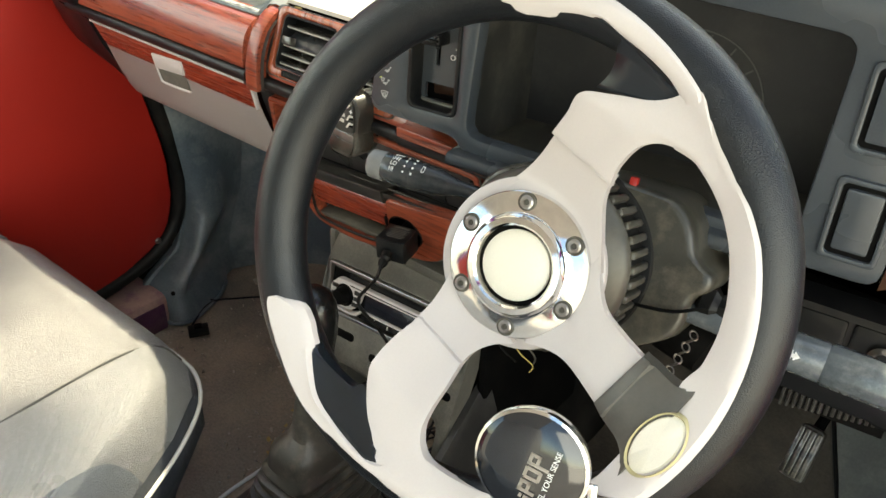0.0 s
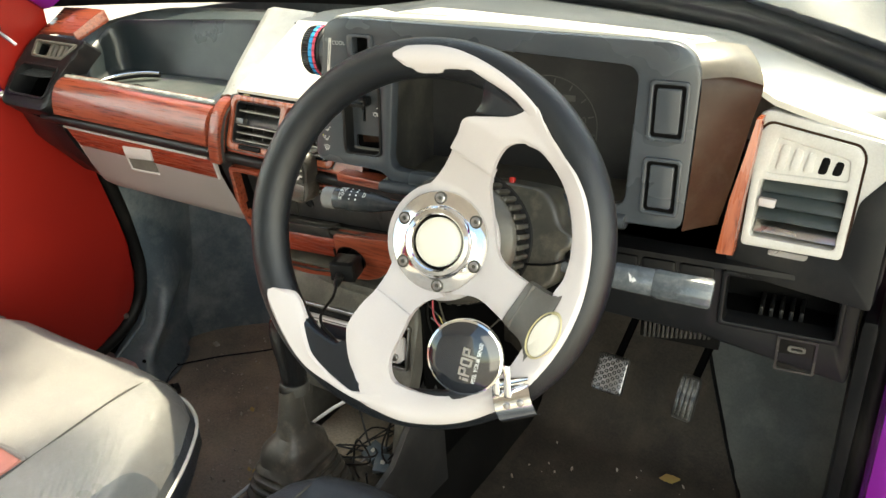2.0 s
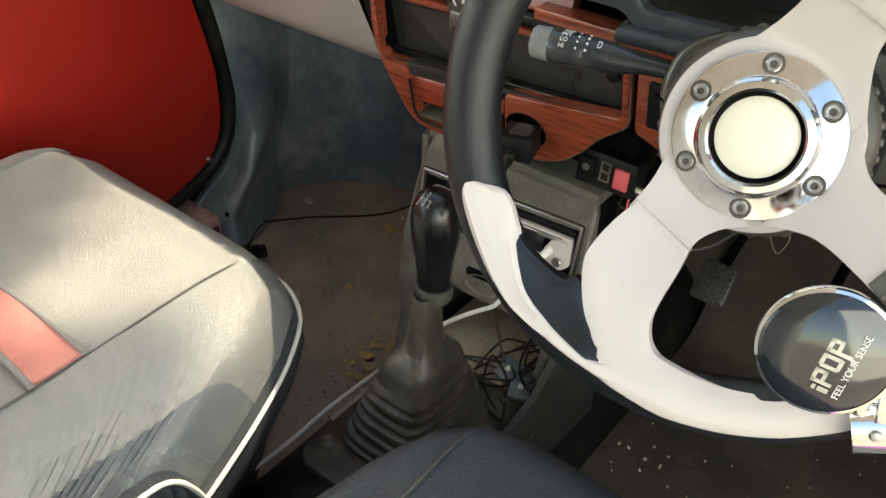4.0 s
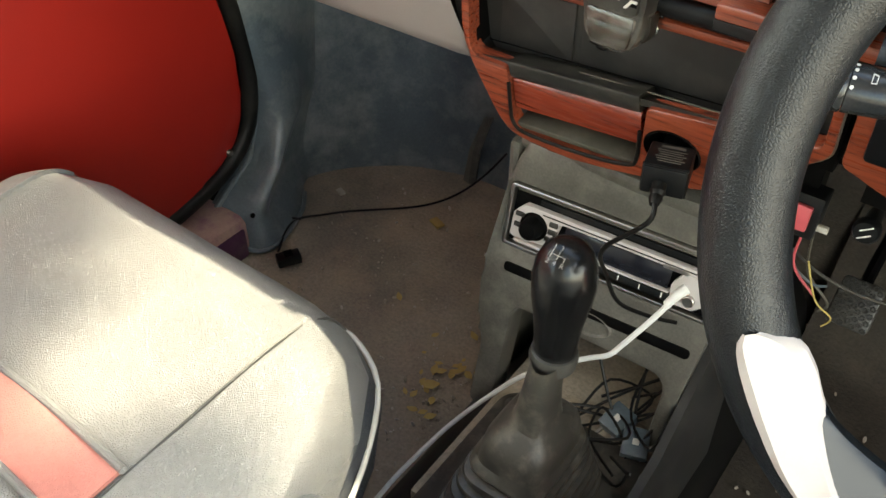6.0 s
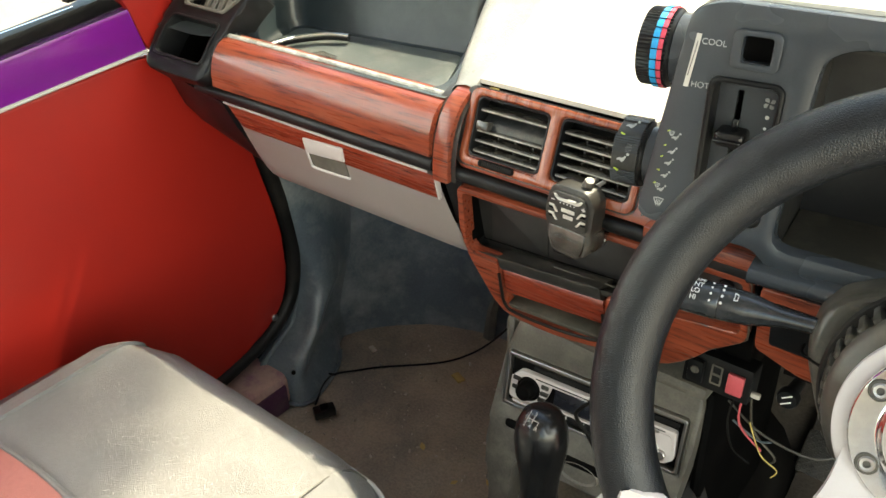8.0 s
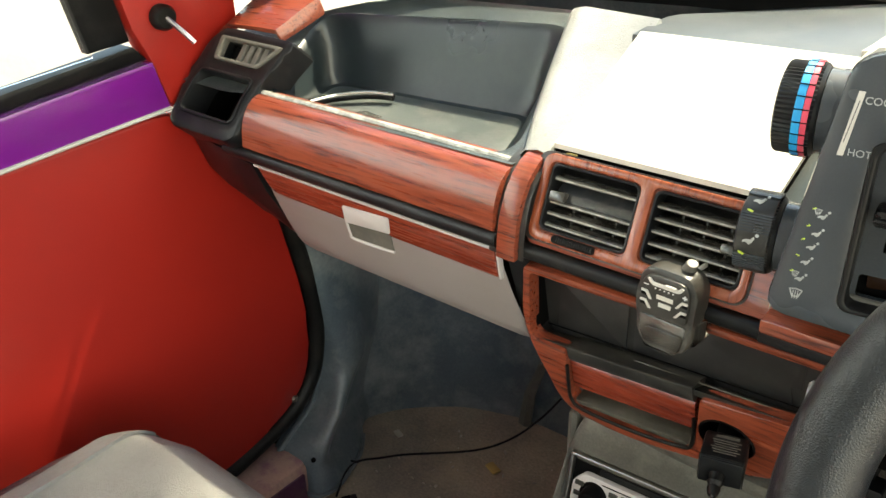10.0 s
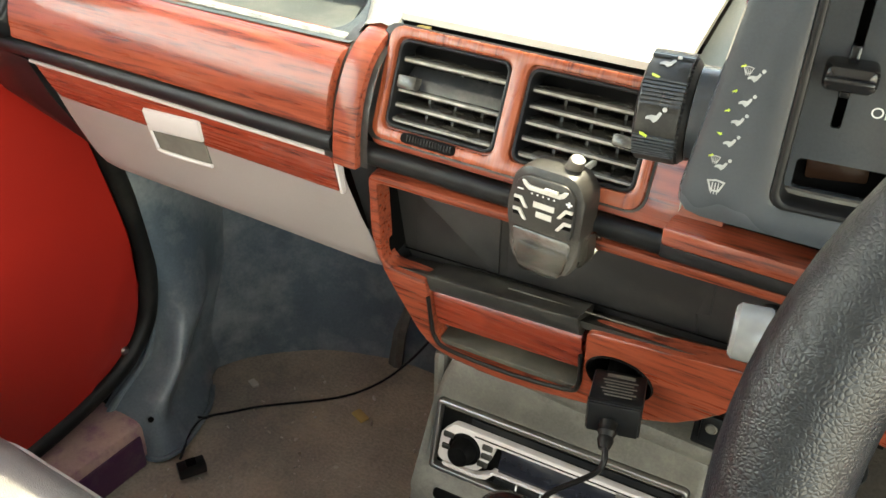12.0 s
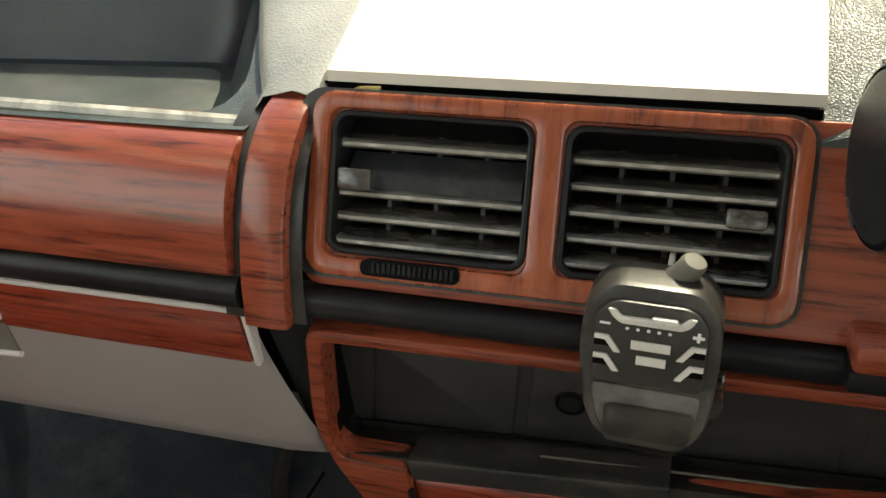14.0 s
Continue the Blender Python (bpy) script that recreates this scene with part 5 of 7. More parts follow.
P("raised_panel", plate(rounded([(-0.0035, -0.002), (-0.0035, 0.100), (0.004, 0.1095), (0.078, 0.100), (0.0830, 0.092), (0.0815, 0.002)], 0.005), (vent_hole, rounded([(0.0085, 0.0665), (0.0130, 0.0985), (0.0725, 0.0880), (0.0745, 0.0700)], 0.003)), z0=-0.001, z1=0.0028, bev=0.0014, m=RV), PALEGREY, "pale raised panel round the vent", rv)
P("panel_line", plate(rounded([(-0.0055, -0.004), (-0.0055, 0.101), (0.003, 0.1118), (0.079, 0.1022), (0.0852, 0.093), (0.0838, 0.0)], 0.006), (rounded([(-0.0035, -0.002), (-0.0035, 0.100), (0.004, 0.1095), (0.078, 0.100), (0.0830, 0.092), (0.0815, 0.002)], 0.005),), z0=-0.001, z1=0.0006, m=RV), BROWN, "", rv)
P("upper_grille", plate(rounded([(0.0085, 0.0665), (0.0130, 0.0985), (0.0725, 0.0880), (0.0745, 0.0700)], 0.003), z0=-0.002, z1=0.0008, m=RV), PALEGREY, "", rv)
for i in range(5):
    x = 0.0150 + 0.0112 * i
    P("slot", plate(rounded([(x, 0.0705 + 0.0006 * i), (x + 0.0028, 0.0935 - 0.0019 * i), (x + 0.0092, 0.0925 - 0.0019 * i), (x + 0.0074, 0.0708 + 0.0006 * i)], 0.003), z0=0.0004, z1=0.0022 if i < 3 else 0.0012, bev=0.0004, m=RV), PALEGREY if i < 3 else DARK, "", rv)
P("lower_frame", plate(rounded([(-0.0135, -0.030), (-0.0135, 0.004), (-0.004, 0.010), (-0.0035, 0.0), (0.0815, 0.0015), (0.086, 0.055), (0.106, 0.082), (0.1125, 0.08), (0.1125, -0.037)], 0.004), z0=-0.02, z1=0.0014, bev=0.001, m=RV), BLACK, "black lower edge of the vent box", rv)
P("duct", box(0.002, 0.080, 0.004, 0.066, -0.06, -0.052, m=RV), DARK, "", rv)
P("slat", box(0.0050, 0.0750, -0.0085, 0.0085, -0.0012, 0.0012, 0.0008, m=RV @ pose(0, 0.0545, -0.012, -38, 0, 1.5)), PAD, "", rv)
for i in range(3):
    P("slat", box(0.0050, 0.0745, -0.0070, 0.0070, -0.0012, 0.0012, 0.0008, m=RV @ pose(0, 0.0165 + 0.0125 * i, -0.006, -42, 0, 1.2)), STEEL if i == 0 else PAD, "", rv)
P("blade_knob", box(0.0060, 0.0200, 0.036, 0.0435, -0.004, 0.004, 0.001, m=RV), SILVER, "", rv)
P("thumb_slot", plate(rounded([(0.022, -0.006), (0.022, -0.001), (0.056, 0.0), (0.054, -0.005)], 0.002), z0=0.001, z1=0.0035, m=RV), STEEL, "", rv)
P("wood_pillar", grid([[(0.0405, 0.6225, 0.549), (0.0545, 0.6245, 0.549)], [(0.0455, 0.6275, 0.60), (0.0565, 0.6295, 0.60)], [(0.0525, 0.634, 0.640), (0.0595, 0.637, 0.640)], [(0.0570, 0.6405, 0.672), (0.0610, 0.643, 0.672)]], thick=0.012, way=(0, 1, 0)), WOOD_V, "upright strip of wood film beside the vent")
# pad over the right-hand end: pale beside the vent, blue-grey along the windscreen
def end_top(x, j):
    """A point of the dashboard's top on the driver's side, j from 0 at its front to 6 at the windscreen."""
    f = table([(-0.36, 0.655), (0.02, 0.668), (0.05, 0.667), (0.19, 0.662)], x)[0]
    zf = table([(-0.36, 0.718), (-0.31, 0.732), (0.0, 0.728), (0.055, 0.686), (0.07, 0.682), (0.165, 0.659), (0.19, 0.652)], x)[0]
    zb = 0.706 - 0.15 * max(0, x)
    return (x, lerp(f, screen_foot(x), j / 6), lerp(zf, zb, math.sin(j / 6 * 1.57)) + 0.004 * math.sin(j / 6 * 3.14))


xs2 = [lerp(-0.36, 0.19, i / 22) for i in range(23)]
P("windscreen_pad", grid([[end_top(x, j) for j in (1.5, 2.1, 2.8, 3.5, 4.5, 5.3, 6)] for x in xs2], thick=0.006), SKYPAD, "blue-grey pad along the windscreen")
P("pale_top", grid([[end_top(x, j) for j in (0.0, 0.4, 0.8, 1.2, 1.5)] for x in xs2], thick=0.006), CREAM, "pale cream dashboard top")

# knee panel: switches, coin tray
KF = D @ face_at(0.26, 0.035, 0.455, 0, 0)
tray_hole = rrect(0.128, 0.226, 0.017, 0.066, 0.003)
knee = P("knee_panel", plate(rounded([(0.0, 0.0), (0.0, 0.078), (0.243, 0.078), (0.243, -0.03), (0.11, -0.005)], 0.006), (tray_hole,), z0=-0.02, z1=0.0, bev=0.002, m=KF), BLACK, "black knee panel with an open coin tray")
P("ledge", sweep([(-0.01, 0.074), (-0.01, 0.084), (0.012, 0.082), (0.013, 0.077)], [-0.03, 0.25], m=KF @ Matrix(((1, 0, 0, 0), (0, 0, 1, 0), (0, 1, 0, 0), (0, 0, 0, 1)))), BLACK, "", knee)
P("tray_frame", plate(rrect(0.123, 0.231, 0.012, 0.071, 0.004), (rrect(0.128, 0.226, 0.017, 0.066, 0.003),), z0=-0.001, z1=0.004, bev=0.0015, m=KF), BLACK, "", knee)
P("tray_back", join(box(0.122, 0.232, 0.01, 0.07, -0.06, -0.055, m=KF), box(0.126, 0.228, 0.011, 0.016, -0.058, -0.001, m=KF)), DARK, "", knee)
for i in range(5):
    P("coin_rib", box(0.158 + 0.009 * i, 0.162 + 0.009 * i, 0.016, 0.026, -0.05, -0.02, 0.001, m=KF), BLACK, "", knee)
for i in range(3):
    P("blank_switch", plate(rrect(0.012 + 0.036 * i, 0.044 + 0.036 * i, 0.040, 0.070, 0.003), z0=-0.001, z1=0.003, bev=0.001, m=KF), BLACK, "", knee)
P("ring_knob", lathe([(0.005, 0.003), (0.0075, 0.006), (0.010, 0.003), (0.0075, 0.0)], 24, m=KF @ pose(0.106, 0.052, 0.004)), STEEL, "", knee)
P("under_panel", grid([[(-0.30, 0.66, 0.46), (-0.05, 0.68, 0.455), (0.155, 0.70, 0.44)], [(-0.30, 0.76, 0.42), (-0.05, 0.78, 0.42), (0.155, 0.80, 0.42)], [(-0.30, 0.95, 0.45), (-0.05, 0.97, 0.45), (0.155, 0.98, 0.45)]], thick=0.008, way=(0, 0, 1)), DARK, "", knee)

for i in range(15):
    P("grille_fin", box(0.052 + 0.0045 * i, 0.0545 + 0.0045 * i, -0.030 + 0.0008 * i, 0.006, -0.030, -0.014, 0.0006, m=KF), SHELF, "", knee)
P("grille_back", box(0.045, 0.125, -0.040, 0.01, -0.040, -0.032, m=KF), DARK, "", knee)


# ---------------------------------------------------------------- steering wheel (x right, y up, z towards the driver)
def wheel_frame():
    yaw, pitch = radians(-9.9), radians(-22.3)
    n = Vector((math.sin(yaw) * math.cos(pitch), math.cos(yaw) * math.cos(pitch), math.sin(pitch)))
    x = n.cross(Vector((0, 0, 1))).normalized()
    y = x.cross(n)
    m = Matrix((x, y, -n)).transposed().to_4x4()
    m.translation = (-0.1445, 0.4245, 0.6114)
    return m


WF = wheel_frame()
wheel = thing("steering_wheel", "silver three-spoke sports steering wheel with black leather rim", "steering wheel", WF)
RISE = [(0, -33), (43, -33), (75, -14), (100, 0), (118, 6), (126, 9), (131, 12), (136, 15.5), (141, 16.4), (146, 15.5), (150, 13.4), (154, 9), (157, 0)]


def rise(r):
    return table(RISE, r)[0]


def strip_bm(left, right, n=6, m=8, lift=1.0, drop=7.0, edge=2.0):
    """A raised strip between two edges (millimetres), lying on the wheel's dish."""
    a, b = spline([(*p, 0) for p in left], n), spline([(*p, 0) for p in right], n)
    k = min(len(a), len(b))
    pick = lambda c, i: c[round(i * (len(c) - 1) / (k - 1))]  # noqa: E731
    top = []
    for i in range(k):
        row = []
        for j in range(m + 1):
            p = pick(a, i).lerp(pick(b, i), j / m)
            z = rise(p.length) + (lift if lift < 4 else lerp(lift, 1.0, (i / (k - 1)) ** 1.5)) - (edge if j in (0, m) else edge * 0.25 if j in (1, m - 1) else 0)
            row.append(Vector((p.x, p.y, z)) * 0.001)
        lo = [Vector((q.x, q.y, q.z - drop * 0.001)) for q in (row[0], row[-1])]
        top.append([lo[0], *row, lo[1]])
    ends = []
    for row in (top[0], top[-1]):
        floor_z = min(q.z for q in row)
        ends.append([Vector((q.x, q.y, floor_z)) for q in row])
    for q in top[0] + top[-1]:
        q.z -= 0.0004 * edge
    return grid([ends[0], *top, ends[1]])


def band_bm(rows, steps, lift=1.2, edge=1.6, m=6):
    """A raised band round the rim: rows of (degrees, inner, outer) in millimetres."""
    top = []
    for i in range(steps + 1):
        th = lerp(rows[0][0], rows[-1][0], i / steps)
        r0, r1 = table(rows, th)
        row = []
        for j in range(m + 1):
            r = lerp(r0, r1, j / m)
            z = rise(r) + lift - (edge if j in (0, m) else 0) + (1.3 * min(1, (r1 - r0) / 18) if th < -118 and j in (1, m - 1) else 0)
            row.append(Vector((r * math.cos(radians(th)), r * math.sin(radians(th)), z)) * 0.001)
        lo = [Vector((q.x, q.y, q.z - 0.005)) for q in (row[0], row[-1])]
        top.append([lo[0], *row, lo[1]])
    return grid(top)


bm = bmesh.new()
rings = []
for i in range(96):
    a = 2 * math.pi * i / 96
    rings.append([bm.verts.new(((0.141 + 0.016 * math.cos(t)) * math.cos(a), (0.141 + 0.016 * math.cos(t)) * math.sin(a), 0.016 * math.sin(t))) for t in (2 * math.pi * k / 20 for k in range(20))])
for i in range(96):
    for k in range(20):
        bm.faces.new((rings[i][k], rings[(i + 1) % 96][k], rings[(i + 1) % 96][(k + 1) % 20], rings[i][(k + 1) % 20]))
rim = part("rim", bm, LEATHER, wheel, "black grained leather rim")
part("stitching", join(*[tube([(0.1262 * math.cos(a) + 0, 0.1262 * math.sin(a), 0.004), (0.1258 * math.cos(a + 0.022), 0.1258 * math.sin(a + 0.022), -0.002)], 0.0006, 5, 1) for a in (radians(112 + 1.9 * i) for i in range(50))]), RUBBER, rim)
part("silver_band", band_bm([(103, 141, 145), (99, 131, 149), (94, 127.5, 149), (88, 128, 149), (82, 132, 148), (76, 134.5, 146), (69, 132, 144), (58, 131, 141), (51, 129, 139), (49, 115, 138), (45, 113, 136), (40, 119, 134.5), (33, 122, 135),
                              (27, 124, 138), (20, 125, 140), (8, 125, 141), (0, 124, 141.5), (-8, 122, 142), (-13, 118, 142.5), (-20, 117, 143), (-30, 117, 144), (-38, 121, 145), (-46, 126, 147), (-56, 129, 150), (-66, 130, 152),
                              (-76, 128, 152), (-86, 125, 151), (-93, 122, 148), (-98, 118, 146), (-103, 136, 144), (-107, 138.5, 144), (-116, 137.5, 145), (-126, 135, 149.5), (-133, 129.5, 149), (-139, 124.5, 147.5), (-145, 122.5, 146.5), (-149, 123.5, 146), (-151.5, 127, 145.2), (-153, 131.5, 144), (-154, 136, 141.5)], 190), SILVER, wheel, "silver painted inlay band")
part("upper_spoke", strip_bm([(-20, 32), (-6, 46), (4, 58), (14, 74), (16, 78)], [(53.5, 4), (49, 22), (46, 40), (47, 50), (51, 59)], lift=0), SILVER, wheel, "silver spoke")
part("upper_fork", strip_bm([(12, 72), (20, 84), (27, 96), (45, 98.5), (66, 100), (80, 106), (88, 110)], [(50, 53), (53, 64), (63, 77), (77, 81), (92, 76), (104, 66), (112, 62)], lift=4.2, edge=1.8), SILVER, wheel, "silver spoke fork")
part("lower_right_spoke", strip_bm([(20, -48), (40, -46), (52, -48), (66, -54), (78, -60)], [(50, 16), (54, 0), (62, -13), (78, -21), (95, -27)], lift=0), SILVER, wheel, "silver spoke")
part("lower_left_spoke", strip_bm([(-36, -8), (-37, -26), (-40, -42), (-46, -56)], [(14, -51), (2, -56), (-7, -64), (-11, -74)], lift=0), SILVER, wheel, "silver spoke")
part("lower_fork", strip_bm([(-42, -52), (-50, -64), (-56, -78), (-57, -88), (-52, -105), (-43, -121), (-32, -136)], [(-9, -69), (-11, -82), (-14, -96), (-15, -108), (-10, -119), (2, -126), (16, -131)], lift=4.2, edge=1.8), SILVER, wheel, "silver spoke fork")
part("grip_block", strip_bm([(74, -57), (82, -62), (92, -68), (97, -76), (98, -86)], [(92, -24), (100, -26), (108, -29), (115, -30), (124, -26)], lift=3.2, drop=12, edge=2.4), FRESH, wheel, "black rubber grip on the spoke")
part("grip_ridge", strip_bm([(80, -60), (83, -61)], [(97, -25), (100, -26)], lift=4.2, drop=4, edge=0.8), FRESH, wheel)
part("upper_insert", strip_bm([(26, 132), (38, 128), (42, 118), (40, 108), (34, 100)], [(34, 133), (58, 117), (74, 108), (81, 103), (72, 98.5)], lift=0.6, edge=1.5), NAVY, wheel, "gloss blue-black thumb insert")
part("lower_insert", strip_bm([(-103, -84), (-95, -98), (-84, -111), (-64, -124), (-40, -135)], [(-99, -76), (-88, -88), (-66, -99), (-56, -98), (-33, -131)], lift=0.6, edge=1.5), NAVY, wheel, "gloss blue-black thumb insert")
BADGE = pose(0.1125, -0.0600, 0.0122) @ pose(0, 0, 0, 0, 0, -28) @ pose(0, 0, 0, 0, -22, 0) @ pose(0, 0, 0, 0, 0, 90)
badge = part("badge", lathe([(0, 0.0022), (0.0155, 0.0016), (0.0175, 0.0)], 40, m=BADGE @ Matrix.Diagonal((1.08, 0.62, 1, 1))), IVORY, wheel, "pale oval badge")
part("badge_rim", lathe([(0.0172, 0.0), (0.0185, 0.0022), (0.0198, 0.0)], 40, m=BADGE @ Matrix.Diagonal((1.06, 0.64, 1, 1))), GOLDB, badge)
HC = Matrix.Translation((0.005, -0.006, -0.034))
hub = part("hub_plate", lathe([(0.0, 0.0), (0.0432, 0.0), (0.0430, 0.0036), (0.0422, 0.0046), (0.0312, 0.0060), (0.0295, 0.0070), (0.0278, 0.0108), (0.0245, 0.0114), (0.0232, 0.0102), (0.0222, 0.004)], 72, m=HC), CHROME, wheel, "polished chrome hub ring")
part("hub_flange", lathe([(0, -0.0005), (0.0490, -0.0005), (0.0502, -0.0014), (0.0502, -0.006), (0, -0.006)], 72, m=HC), SILVER, wheel, "silver plate behind the hub ring")
part("cap", lathe([(0.0208, 0.002), (0.0206, 0.0062), (0.0188, 0.0076), (0.011, 0.0086), (0, 0.0088)], 56, m=HC), IVORY, hub, "ivory blank centre cap")
part("cap_groove", lathe([(0.0224, 0.0052), (0.0204, 0.0040), (0.0204, 0.002), (0.0224, 0.002)], 56, m=HC), DARK, hub)
for i in range(6):
    BM = HC @ pose(0.0366 * math.cos(radians(94 + 60 * i)), 0.0366 * math.sin(radians(94 + 60 * i)), 0.0050)
    b = part("bolt", lathe([(0.0017, 0.0010), (0.0019, 0.0022), (0.0032, 0.0023), (0.0040, 0.0016), (0.0040, 0.0004)], 20, m=BM), STEEL, hub, "steel socket-head bolt")
    part("washer", lathe([(0, 0.0011), (0.0050, 0.0011), (0.0056, 0.0006)], 20, m=BM), BRASS, b)
boss = part("boss", lathe([(0.0, -0.007), (0.040, -0.007), (0.0415, -0.010), (0.043, -0.016), (0.048, -0.022), (0.0525, -0.026), (0.0545, -0.030), (0.0550, -0.066), (0.053, -0.070), (0, -0.070)], 72, m=HC), RUBBER, wheel, "dark ribbed hub boss")
part("boss_band", lathe([(0.042, -0.013), (0.047, -0.019), (0.0535, -0.0245), (0.0562, -0.0275), (0.0568, -0.0305), (0.0555, -0.032)], 72, m=HC), BRASS, boss, "dull brass band")
for i in range(40):
    part("boss_rib", box(-0.0024, 0.0024, 0.052, 0.0585, -0.0660, -0.033, 0.0014, m=HC @ pose(0, 0, 0, 0, 0, 9 * i)), BRASS, boss)
part("boss_collar", lathe([(0.052, -0.064), (0.0600, -0.0645), (0.0615, -0.067), (0.0600, -0.0705), (0.05, -0.071)], 72, m=HC), RUBBER, boss)

# thin chain hanging from the column's lock
chain = thing("key_chain", "thin steel chain hanging under the steering column", "chain", WF)
for i in range(9):
    part("link", lathe([(0.0022, 0.0), (0.0028, 0.0005), (0.0034, 0.0), (0.0028, -0.0005), (0.0022, 0.0)], 12, m=pose(0.098 - 0.0012 * i, -0.034 - 0.0042 * i, -0.118 + 0.0008 * i, 90 * (i % 2), 20, 40) @ Matrix.Diagonal((0.8, 1.1, 1, 1))), STEEL, chain)

# clamp-on spinner knob
spin = thing("steering_knob", "black and chrome spinner knob clamped to the wheel rim", "steering knob", WF @ pose(0.0640, -0.0790, 0.0465, 4, 6, 0) @ Matrix.Diagonal((0.95, 0.95, 0.95, 1)))
part("cup", lathe([(0, -0.020), (0.016, -0.019), (0.024, -0.014), (0.0295, -0.006), (0.0305, 0.0), (0.0300, 0.002), (0.0285, 0.0026)], 56), CHROME, spin, "chrome knob rim")
face = part("face", lathe([(0.0287, 0.0020), (0.026, 0.0038), (0.018, 0.0056), (0.009, 0.0064), (0, 0.0066)], 48), nmat("gloss_black", (0.012, 0.014, 0.018), rough=0.08, bump=0, coat=0.8, rvar=0.03), spin, "domed gloss black face")
LT = pose(0.0005, -0.0165, 0.0063, 0, 0, 82) @ Matrix.Diagonal((1.4, 1.4, 1, 1))
words("FEEL YOUR SENSE", 0.0030, LT @ pose(-0.0005, -0.0072, -0.0001), WHITE, face)
for x0, bars in ((0.0, ((0, 0.0016, 0, 0.0034), (0, 0.0016, 0.0040, 0.0052))), (0.0024, ((0, 0.0013, 0, 0.0066), (0, 0.0048, 0.0053, 0.0066), (0.0035, 0.0048, 0.0024, 0.0066), (0.0012, 0.0048, 0.0024, 0.0036))),
                 (0.0080, ((0, 0.0013, 0.0006, 0.0060), (0.0006, 0.0046, 0.0053, 0.0066), (0.0035, 0.0048, 0.0006, 0.0060), (0.0006, 0.0046, 0.0, 0.0013))), (0.0136, ((0, 0.0013, -0.0016, 0.0066), (0, 0.0048, 0.0053, 0.0066), (0.0035, 0.0048, 0.0024, 0.0066), (0.0012, 0.0048, 0.0024, 0.0036)))):
    part("mark", join(*[box(x0 + a, x0 + b, c, d, 0.0, 0.0004, m=LT @ pose(0, -0.0035, 0.0)) for a, b, c, d in bars]), STEEL, face)
part("bracket", join(box(0.018, 0.0235, -0.034, -0.014, -0.014, -0.0115, 0.001, m=pose(0, 0, 0, 0, 0, 8)), box(0.027, 0.0325, -0.036, -0.010, -0.014, -0.0115, 0.001, m=pose(0, 0, 0, 0, 0, 8))), CHROME, spin, "slotted chrome bracket")
cl = []
for i in range(9):
    a = radians(-20 + 200 * i / 8)
    cl.append([(x, -0.0475 - 0.0185 * math.cos(a) * 0 + 0.0175 * math.cos(a), -0.031 + 0.0185 * math.sin(a)) for x in (0.008, 0.012, 0.034, 0.038)])
part("clamp", grid(cl, thick=0.0016, way=(0, 0, 1), m=pose(0, 0, 0, 0, 0, 22)), CHROME, spin, "chrome rim clamp")
for x in (0.018, 0.029):
    part("rivet", lathe([(0, 0.002), (0.0022, 0.0016), (0.003, 0)], 16, m=pose(0, 0, 0, 0, 0, 22) @ pose(x, -0.0475, -0.0108)), STEEL, spin)

# steering column with its two stalks
col = thing("steering_column", "black plastic column shroud with two stalks", "steering column", WF)
SHX = [(-0.054, -0.030), (-0.066, 0.0), (-0.062, 0.024), (-0.052, 0.036), (-0.030, 0.046), (0.025, 0.050), (0.070, 0.047), (0.083, 0.034), (0.090, 0.014), (0.104, 0.007), (0.103, -0.002), (0.094, -0.008), (0.092, -0.035), (0.06, -0.055), (-0.02, -0.055), (-0.046, -0.046)]
rows = []
for z, k in ((-0.1000, 0.90), (-0.0995, 0.935), (-0.1005, 0.965), (-0.1040, 0.99), (-0.110, 1.0), (-0.140, 1.02), (-0.180, 1.0), (-0.225, 0.90)):
    rows.append([(x * k + 0.018 * (1 - k), y * k, z - 0.10 * max(0, -x - 0.03)) for x, y in rounded(SHX, 0.010, 3)])
sh = grid(rows, wrap=True)
sh.verts.ensure_lookup_table()
sh.faces.new([sh.verts[i] for i in range(len(rows[0]))])
part("shroud", sh, SHROUD, col, "dusty grey-black column shroud")
part("shroud_seam", tube([(x, y, z) for x, y, z in ((-0.0675, -0.004, -0.135), (-0.0672, -0.003, -0.112), (-0.062, -0.004, -0.1042), (-0.045, -0.009, -0.1015))], 0.0009, 6, 3), DARK, col)
part("shroud_seam", tube([(0.062, -0.022, -0.0968), (0.085, -0.019, -0.0972), (0.1005, -0.012, -0.104), (0.1005, -0.012, -0.14)], 0.0011, 6, 3), DARK, col)
part("tab", box(0.037, 0.042, 0.044, 0.053, -0.108, -0.102, 0.001), RED, col, "small red tab on the shroud")
part("torn_gaiter", lathe([(0.007, 0.0), (0.011, 0.003), (0.012, 0.010), (0.009, 0.014), (0.0105, 0.020), (0.008, 0.026)], 18, m=pose(0.094, -0.012, -0.116, 0, 90, -3), ripple=lambda k, i: 1.0 + 0.12 * math.sin(k * 2.1 + i)), RUBBER, col, "torn rubber round the stalk")
part("lock_housing", lathe([(0, 0), (0.02, 0), (0.021, 0.02), (0.017, 0.05), (0, 0.05)], 24, m=pose(0.062, -0.03, -0.15, 0, 78, -20)), DARK, col)
ls = part("wiper_stalk", lathe([(0.0, 0.0), (0.0055, 0.0), (0.0065, 0.03), (0.0115, 0.055), (0.0125, 0.075), (0.0125, 0.076)], 28, m=pose(-0.058, 0.0125, -0.118, 0, -90, 0) @ Matrix.Diagonal((0.80, 0.88, 0.79, 1))), STALK, col, "glossy black wiper stalk")
